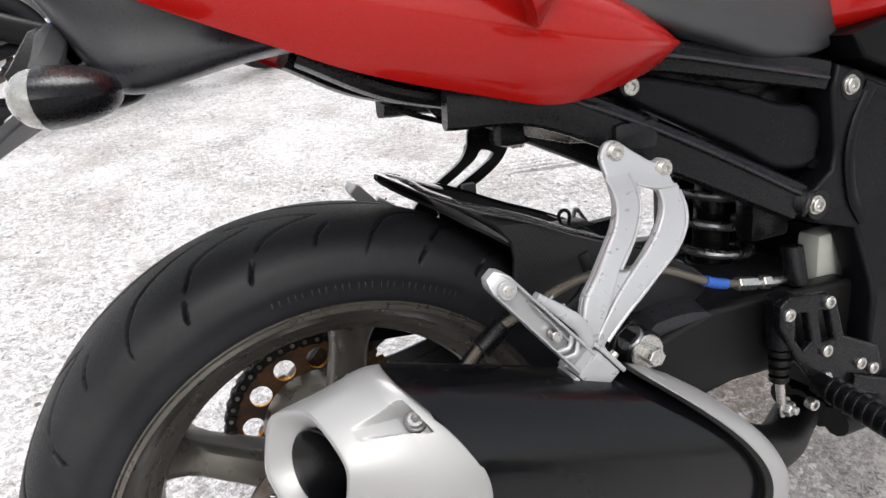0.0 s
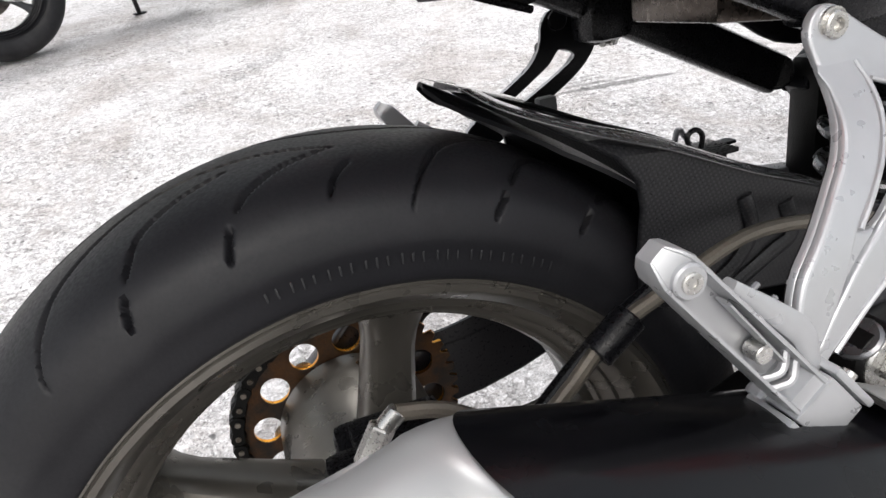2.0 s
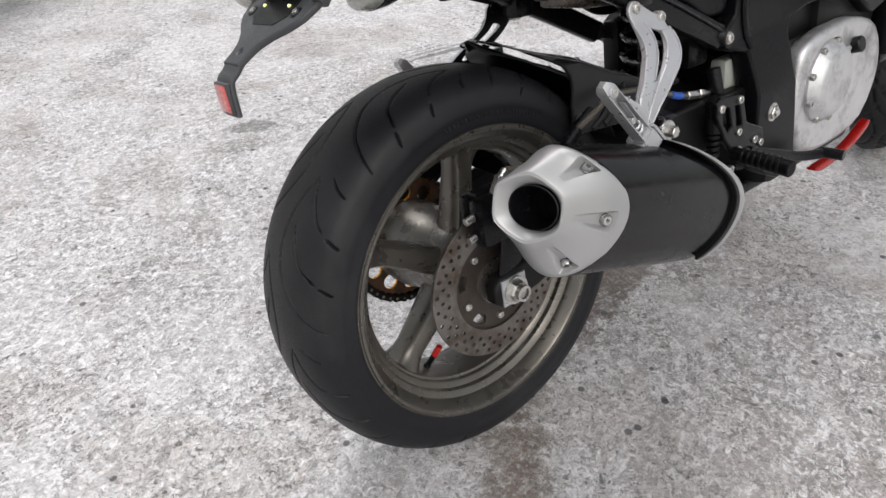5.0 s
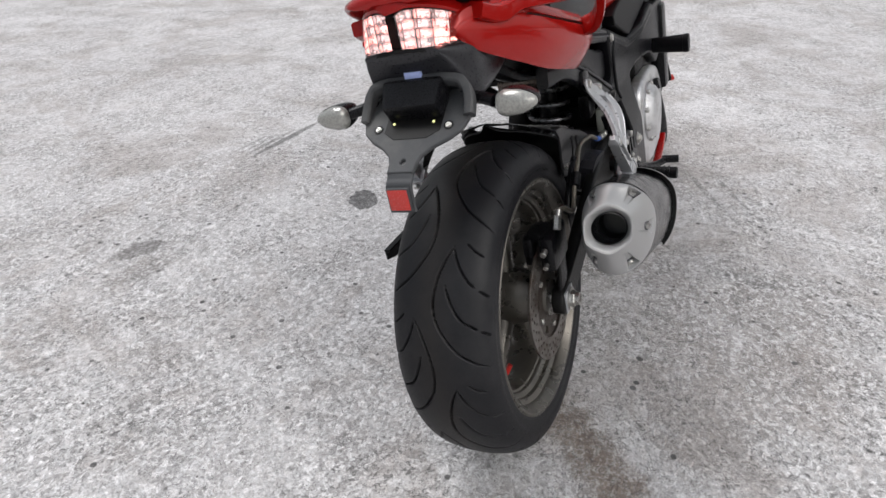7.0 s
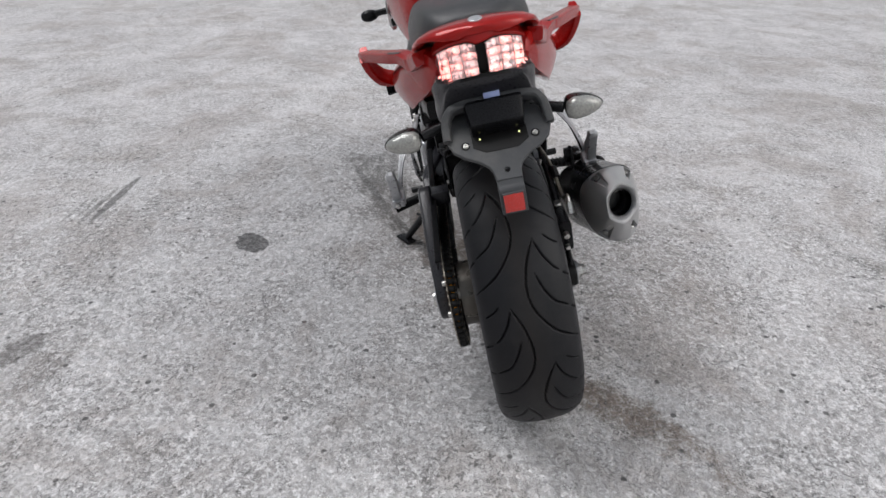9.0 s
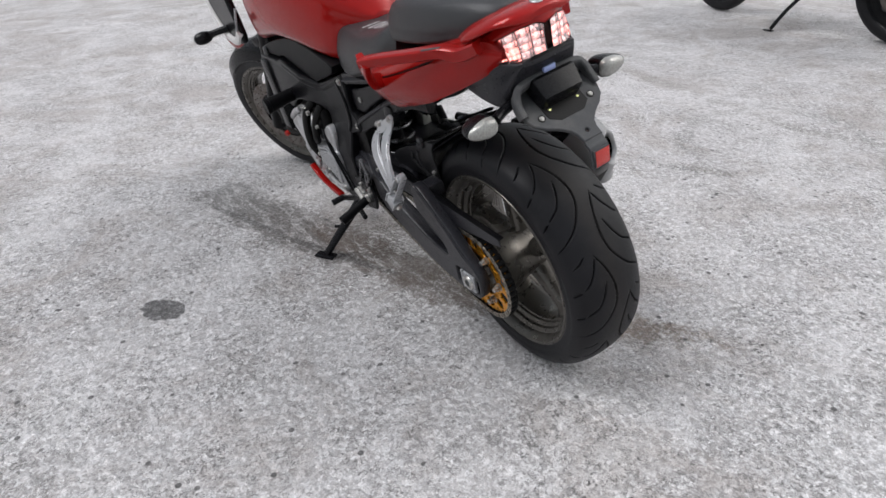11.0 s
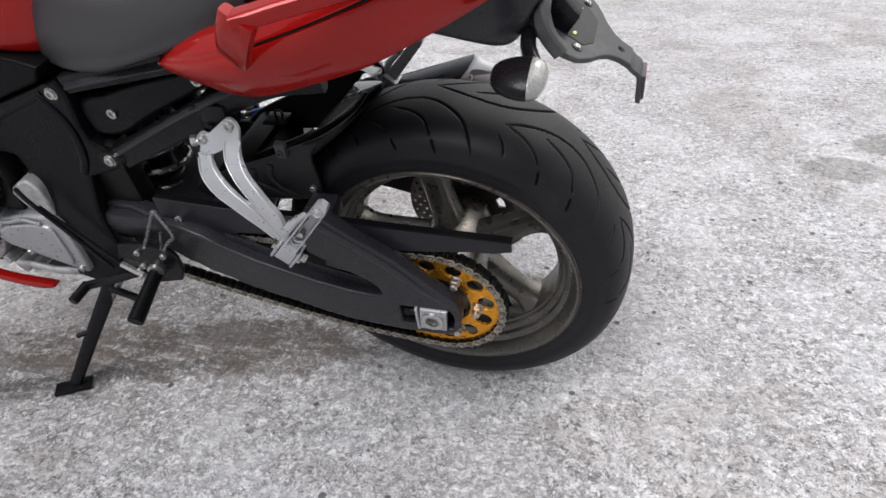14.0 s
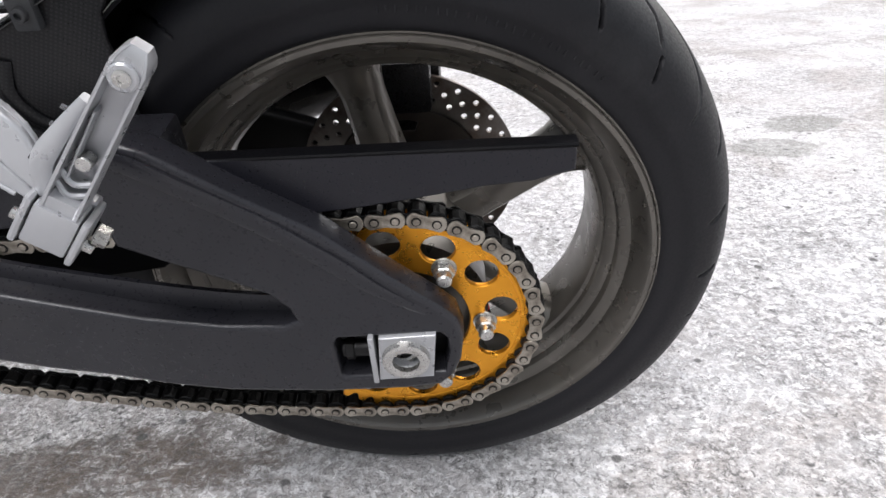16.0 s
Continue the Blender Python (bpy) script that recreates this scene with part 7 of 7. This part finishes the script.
    # near-black block added to darken the gap between the two covers
    part("hose_gap_block", joined(box((0.775, 0.11, 0.425), (0.862, 0.166, 0.545), 0.012), cyl((0.822, 0.15, 0.470), (0.822, 0.180, 0.470), 0.017, 20)), GREASE_AND_SHADE, e, "dark block filling the gap behind the hoses")
    part("cable", sweep([(0.735, 0.182, 0.50), (0.708, 0.192, 0.481), (0.668, 0.194, 0.426), (0.616, 0.192, 0.330)], 0.0042, 8), BLACK, e)
    part("hose_clip", joined(cyl((0.842, 0.172, 0.545), (0.852, 0.180, 0.525), 0.0115, 16), cyl((0.815, 0.178, 0.515), (0.795, 0.188, 0.500), 0.006, 10), bolt((0.82, 0.184, 0.535), 0.008, 0.006), bolt((0.775, 0.186, 0.500), 0.006, 0.005)), STEEL, e)
    part("drain_boss", joined(cyl((0.90, 0.12, 0.255), (0.90, 0.168, 0.258), 0.016, 16), cyl((0.86, 0.12, 0.262), (0.86, 0.172, 0.265), 0.012, 6), cyl((0.94, 0.12, 0.262), (0.94, 0.165, 0.265), 0.010, 6)), ENGINE, e)
    # right side: clutch cover
    cc = lathe([(0, -0.192), (0.055, -0.192), (0.068, -0.186), (0.082, -0.170), (0.088, -0.130)], 48, centre=(0.86, 0, 0.395))
    part("clutch_cover", joined(cc, mirrored(as_bm(plate([[(0.77, 0.48), (0.86, 0.50), (0.97, 0.50), (1.08, 0.46), (1.12, 0.36), (1.06, 0.26), (0.92, 0.24), (0.80, 0.26), (0.755, 0.33), (0.75, 0.42)]], 0.125, 0.164, 0.012, smooth=3)), -1)), ENGINE, e, "round silver clutch cover")
    for k in range(9):
        a = 2 * math.pi * k / 9
        part("cover_bolt", bolt((0.86 + 0.079 * math.cos(a), -0.172, 0.395 + 0.079 * math.sin(a)), 0.007, 0.007, -1), STEEL, e)
    part("oil_cap", joined(cyl((0.97, -0.16, 0.44), (0.97, -0.182, 0.445), 0.017, 16)), BLACK, e)
    for s in (1, -1):
        fin = [(0.855, 0.206), (0.885, 0.191), (0.955, 0.193), (1.03, 0.204), (1.09, 0.226), (1.095, 0.244), (1.03, 0.219), (0.956, 0.207)]
        part("belly_fairing", mirrored(as_bm(plate([fin], 0.150, 0.172, 0.004, smooth=3)), s), RED, bike, "red lower fairing strip under the engine")
    part("exhaust_header", joined(*[sweep([(1.12, y, 0.52), (1.20, y * 0.95, 0.40), (1.14, y * 0.8, 0.24), (0.95, y * 0.6, 0.185), (0.68, y * 0.4 - 0.03, 0.195)], 0.021, 12) for y in (-0.11, -0.04, 0.04, 0.11)]), GREASE_AND_SHADE, e, "dark exhaust header pipes")
    part("radiator", joined(box((1.135, -0.16, 0.36), (1.185, 0.16, 0.68), 0.012), box((1.13, 0.13, 0.38), (1.20, 0.178, 0.64), 0.012), box((1.13, -0.178, 0.38), (1.20, -0.13, 0.64), 0.012)), BLACK, bike, "black radiator behind the front wheel")
    return e


engine()


# ---- front end, steered to the left ----
def front_end():
    rake = Vector((-0.42, 0, 0.907))
    head = Vector((1.30, 0, 0.74))
    turn = Matrix.Translation(head) @ Matrix.Rotation(radians(24), 4, rake) @ Matrix.Translation(-head)
    ax = Matrix.Translation((1.575, 0, 0.300))
    w = part("front_wheel", shifted(rim_bm(0.229, 0.055, 0.185, 72), turn @ ax), BRONZE, bike, "bronze-grey front wheel rim")
    me = tyre_mesh(0.299, 0.060, 0.228, 0.052, 400, 50)
    me.transform(turn @ ax)
    part("tyre", me, RUBBER, w, "black grooved front tyre", angle=60)
    for k in range(5):
        part("spoke", shifted(spoke_bm(radians(20 + 72 * k), 0.03, 0.19, 0.016, 0.02), turn @ ax), BRONZE, w)
    part("hub", shifted(lathe([(0.01, -0.06), (0.04, -0.06), (0.045, 0), (0.04, 0.06), (0.01, 0.06)], 32, closed=True), turn @ ax), BRONZE, w)
    for s in (1, -1):
        loops = [circle(0, 0, 0.160, 72), circle(0, 0, 0.110, 48)]
        loops += [circle(r * math.cos(a), r * math.sin(a), 0.004, 8) for r in (0.122, 0.135, 0.148) for a in np.linspace(0, 2 * math.pi, 25)[:-1] + r * 9]
        part("front_disc", shifted(as_bm(plate(loops, s * 0.068 - 0.0025, s * 0.068 + 0.0025, 0.0004)), turn @ ax), DISC, w, "drilled front brake disc")
        part("disc_carrier", shifted(as_bm(plate([circle(0, 0, 0.112, 48), circle(0, 0, 0.07, 32)], s * 0.062 - 0.002, s * 0.062 + 0.002, 0.0004)), turn @ ax), BLACK, w)
        fork = joined(cyl((1.575, s * 0.105, 0.285), (1.480, s * 0.105, 0.46), 0.030, 24, 0.028), cyl((1.485, s * 0.105, 0.45), (1.345, s * 0.105, 0.675), 0.0275, 24), cyl((1.365, s * 0.105, 0.645), (1.23, s * 0.105, 0.86), 0.029, 24))
        f = part("fork_leg", shifted(fork, turn), SATIN, bike, "charcoal front fork leg")
        part("front_caliper", shifted(joined(box((1.445, s * 0.105 - 0.03, 0.275), (1.50, s * 0.105 + 0.03, 0.385), 0.012), box((1.495, s * 0.105 - 0.014, 0.30), (1.54, s * 0.105 + 0.014, 0.36), 0.006)), turn), GREASE_AND_SHADE, f, "dark front brake caliper")
        part("caliper_cap", shifted(cyl((1.50, s * 0.136, 0.272), (1.50, s * 0.15, 0.272), 0.011, 14), turn), REDCAP, f, "small red cap")
    part("yoke", shifted(joined(box((1.30, -0.13, 0.665), (1.40, 0.13, 0.70), 0.01)), turn), BLACK, bike, "black fork yoke")
    rings = []
    for k in range(21):
        a = radians(25 + 135 * k / 20)
        hw = 0.066 * min(1.0, 0.55 + min(k, 20 - k) * 0.11)
        out, inn = [], []
        for i in range(13):
            u = -1 + i / 6
            r = 0.325 - 0.028 * u * u - (0.03 * (abs(u) - 0.7) / 0.3 if abs(u) > 0.7 else 0)
            out.append(Vector((1.575 + r * math.cos(a), hw * u, 0.30 + r * math.sin(a))))
            inn.append(Vector((1.575 + (r - 0.004) * math.cos(a), hw * u * 0.96, 0.30 + (r - 0.004) * math.sin(a))))
        rings.append(out + inn[::-1])
    part("front_mudguard", shifted(loft(rings), turn), BLACK, bike, "black front mudguard", angle=50)
    # half fairing: dark vented inner panel, white lower edge, red shell
    for s in (1, -1):
        shell = [(1.16, 0.735), (1.23, 0.700), (1.33, 0.715), (1.43, 0.78), (1.50, 0.90), (1.46, 1.00), (1.33, 1.05), (1.24, 1.02), (1.20, 0.92)]
        sh = part("front_cowl", mirrored(as_bm(plate([shell], 0.190, 0.215, 0.010, smooth=3)), s), BLACK, bike, "black vented front cowl side with white edge")
        for k in range(4):
            z = 0.86 + 0.024 * k
            part("vent_slot", mirrored(box((1.235 + 0.012 * k, 0.2155, z), (1.31 + 0.012 * k, 0.217, z + 0.010), 0.0005), s), GREASE_AND_SHADE, sh)
        edge = sweep([(1.165, s * 0.214, 0.75), (1.23, s * 0.218, 0.712), (1.33, s * 0.222, 0.726), (1.42, s * 0.218, 0.785), (1.48, s * 0.205, 0.88)], (0.014, 0.008), 12, square=3)
        part("white_edge", edge, WHITE, sh, "white painted cowl edge")
        part("red_edge", sweep([(1.20, s * 0.20, 0.716), (1.26, s * 0.214, 0.690), (1.34, s * 0.216, 0.70), (1.40, s * 0.21, 0.74)], (0.010, 0.008), 12, square=3), RED, sh)
        part("silver_trim", sweep([(1.135, s * 0.205, 0.83), (1.15, s * 0.216, 0.785), (1.175, s * 0.218, 0.75)], (0.004, 0.004), 8), ALLOY, sh)
        part("blue_screen", mirrored(as_bm(plate([[(1.40, 0.90), (1.50, 0.93), (1.45, 1.02), (1.36, 1.03)]], 0.205, 0.219, 0.004)), s), BLUESCREEN, sh)
        sig = joined(sweep([(1.31, s * 0.215, 0.745), (1.325, s * 0.255, 0.742), (1.340, s * 0.275, 0.738)], 0.012, 12), shifted(lathe([(0, 0.034), (0.012, 0.030), (0.020, 0.018), (0.0225, 0.0), (0.018, -0.022), (0.008, -0.034), (0, -0.036)], 20, axis="y"), Matrix.Translation((1.345, s * 0.300, 0.735))))
        part("front_signal", sig, BLACK, sh, "black front turn signal")
    return w


front_end()


# ---- other motorcycles parked in the yard ----
def parked_bike(m, label):
    """A plain dark motorcycle on its side stand, leaning like the first."""
    b = thing("parked_motorcycle", label, "motorcycle", m @ pose(0, -0.0646, 0.0069, -LEAN_ANGLE, 0, 0), "motorcycles parked in the yard")
    for name, x, half, rad in (("rear_wheel", 0.0, 0.085, 0.311), ("front_wheel", 1.45, 0.058, 0.300)):
        ax = Matrix.Translation((x, 0, rad))
        w = part(name, shifted(rim_bm(0.226, half - 0.012, 0.186, 60), ax), BLACK, b, "black cast wheel rim")
        me = tyre_mesh(rad, half, 0.226, half - 0.010, 200, 30, repeats=0)
        me.transform(ax)
        part("tyre", me, RUBBER, w, angle=60)
        for k in range(5):
            part("spoke", shifted(spoke_bm(radians(30 + 72 * k), 0.03, 0.19, 0.014, 0.018), ax), DUSTY, w)
        part("hub", shifted(lathe([(0.01, -0.07), (0.055, -0.07), (0.06, 0), (0.055, 0.07), (0.01, 0.07)], 32, closed=True), ax), ENGINE, w)
        part("brake_disc", shifted(as_bm(plate([circle(0, 0, 0.12, 60), circle(0, 0, 0.075, 40)], 0.085, 0.090, 0.0005)), ax), DISC, w)
    part("swingarm", joined(sweep([(0.0, 0.125, 0.311), (0.25, 0.12, 0.37), (0.52, 0.10, 0.40)], (0.03, 0.018), 14, square=3.5), sweep([(0.0, -0.125, 0.311), (0.25, -0.12, 0.37), (0.52, -0.10, 0.40)], (0.03, 0.018), 14, square=3.5)), BLACK, b)
    part("engine", joined(box((0.55, -0.15, 0.22), (1.02, 0.15, 0.52), 0.04), shifted(lathe([(0, 0.185), (0.06, 0.185), (0.075, 0.16), (0.08, 0.12)], 32), Matrix.Translation((0.72, 0, 0.36))), shifted(lathe([(0, 0.18), (0.045, 0.18), (0.06, 0.16), (0.065, 0.12)], 32), Matrix.Translation((0.90, 0, 0.34)))), BLACK, b, "dark engine with round covers")
    part("engine_cover", shifted(lathe([(0, 0.192), (0.045, 0.192), (0.052, 0.186)], 32), Matrix.Translation((0.72, 0, 0.36))), ENGINE, b)
    part("exhaust", joined(sweep([(1.05, -0.1, 0.48), (1.10, -0.1, 0.26), (0.85, -0.1, 0.18), (0.5, -0.14, 0.20), (0.25, -0.2, 0.34)], 0.024, 14), cyl((0.28, -0.20, 0.32), (-0.06, -0.22, 0.46), 0.06, 24)), GREASE_AND_SHADE, b)
    part("frame", joined(sweep([(0.52, 0.13, 0.38), (0.66, 0.14, 0.56), (0.95, 0.12, 0.72), (1.18, 0.05, 0.80)], (0.035, 0.02), 14, square=3), sweep([(0.52, -0.13, 0.38), (0.66, -0.14, 0.56), (0.95, -0.12, 0.72), (1.18, -0.05, 0.80)], (0.035, 0.02), 14, square=3), box((0.45, -0.1, 0.45), (0.75, 0.1, 0.72), 0.03)), BLACK, b)
    for s in (1, -1):
        part("fork_leg", joined(cyl((1.45, s * 0.1, 0.30), (1.33, s * 0.1, 0.56), 0.028, 20), cyl((1.34, s * 0.1, 0.54), (1.20, s * 0.1, 0.85), 0.022, 20)), DUSTY, b)
    rings = []
    for x, hw, lo, hi in dense([(-0.15, 0.06, 0.80, 0.86), (0.05, 0.11, 0.76, 0.88), (0.35, 0.14, 0.72, 0.84), (0.6, 0.14, 0.72, 0.86), (0.8, 0.16, 0.74, 1.0), (1.0, 0.16, 0.74, 1.02), (1.16, 0.1, 0.76, 0.95)], 24):
        sec = [(-hw, (lo + hi) / 2), (-hw * 0.7, hi), (0, hi + 0.01), (hw * 0.7, hi), (hw, (lo + hi) / 2), (hw * 0.8, lo), (0, lo), (-hw * 0.8, lo)]
        rings.append([Vector((x, p.x, p.y)) for p in ring_section(sec)])
    part("tank_and_seat", loft(rings), BLACK, b)
    part("side_stand", sweep([(0.60, 0.12, 0.26), (0.66, 0.20, 0.17), (0.70, 0.295, 0.068)], 0.0125, 12), BLACK, b)
    foot = box((-0.03, -0.018, 0.0), (0.035, 0.018, 0.008), 0.003)
    foot.transform(Matrix.Translation((0.703, 0.306, 0.0592)) @ Matrix.Rotation(radians(LEAN_ANGLE), 4, "X"))
    part("stand_foot", foot, BLACK, b)
    part("mudguard", sweep([(0.30, 0, 0.45), (0.25, 0, 0.55), (0.14, 0, 0.63)], (0.09, 0.004), 14, up=(0.7, 0, 0.7), square=4), BLACK, b)
    return b


parked_bike(pose(-0.905, 3.10, 0, 0, 0, 25.5), "black motorcycle parked across the yard on its side stand")
parked_bike(pose(1.09, -4.03, 0, 0, 0, -9) @ Matrix.Scale(1.14, 4), "large black motorcycle parked across the yard on its side stand")


# ---- loose grit on the ground ----
def grit():
    rng = random.Random(7)
    verts, faces = [], []
    for _ in range(900):
        x, y = rng.uniform(-1.6, 2.4), rng.uniform(-2.2, 2.6)
        r = 0.0016 + 0.0035 * rng.random() ** 3
        k = len(verts)
        for i in range(5):
            a = 2 * math.pi * i / 5 + rng.random()
            verts.append((x + r * math.cos(a) * rng.uniform(0.7, 1.2), y + r * math.sin(a) * rng.uniform(0.7, 1.2), -0.0004))
        verts.append((x + r * 0.2, y, r * rng.uniform(0.5, 0.9)))
        for i in range(5):
            faces.append((k + i, k + (i + 1) % 5, k + 5))
    me = bpy.data.meshes.new("grit")
    me.from_pydata(verts, [], faces)
    me.update()
    me.materials.append(mat("dark_grit", (0.13, 0.125, 0.12), 0.85, vary=0.5, scale=8))
    return tagged(new("grit", me), "loose dark grit scattered over the concrete", "grit", kind="stuff")


grit()
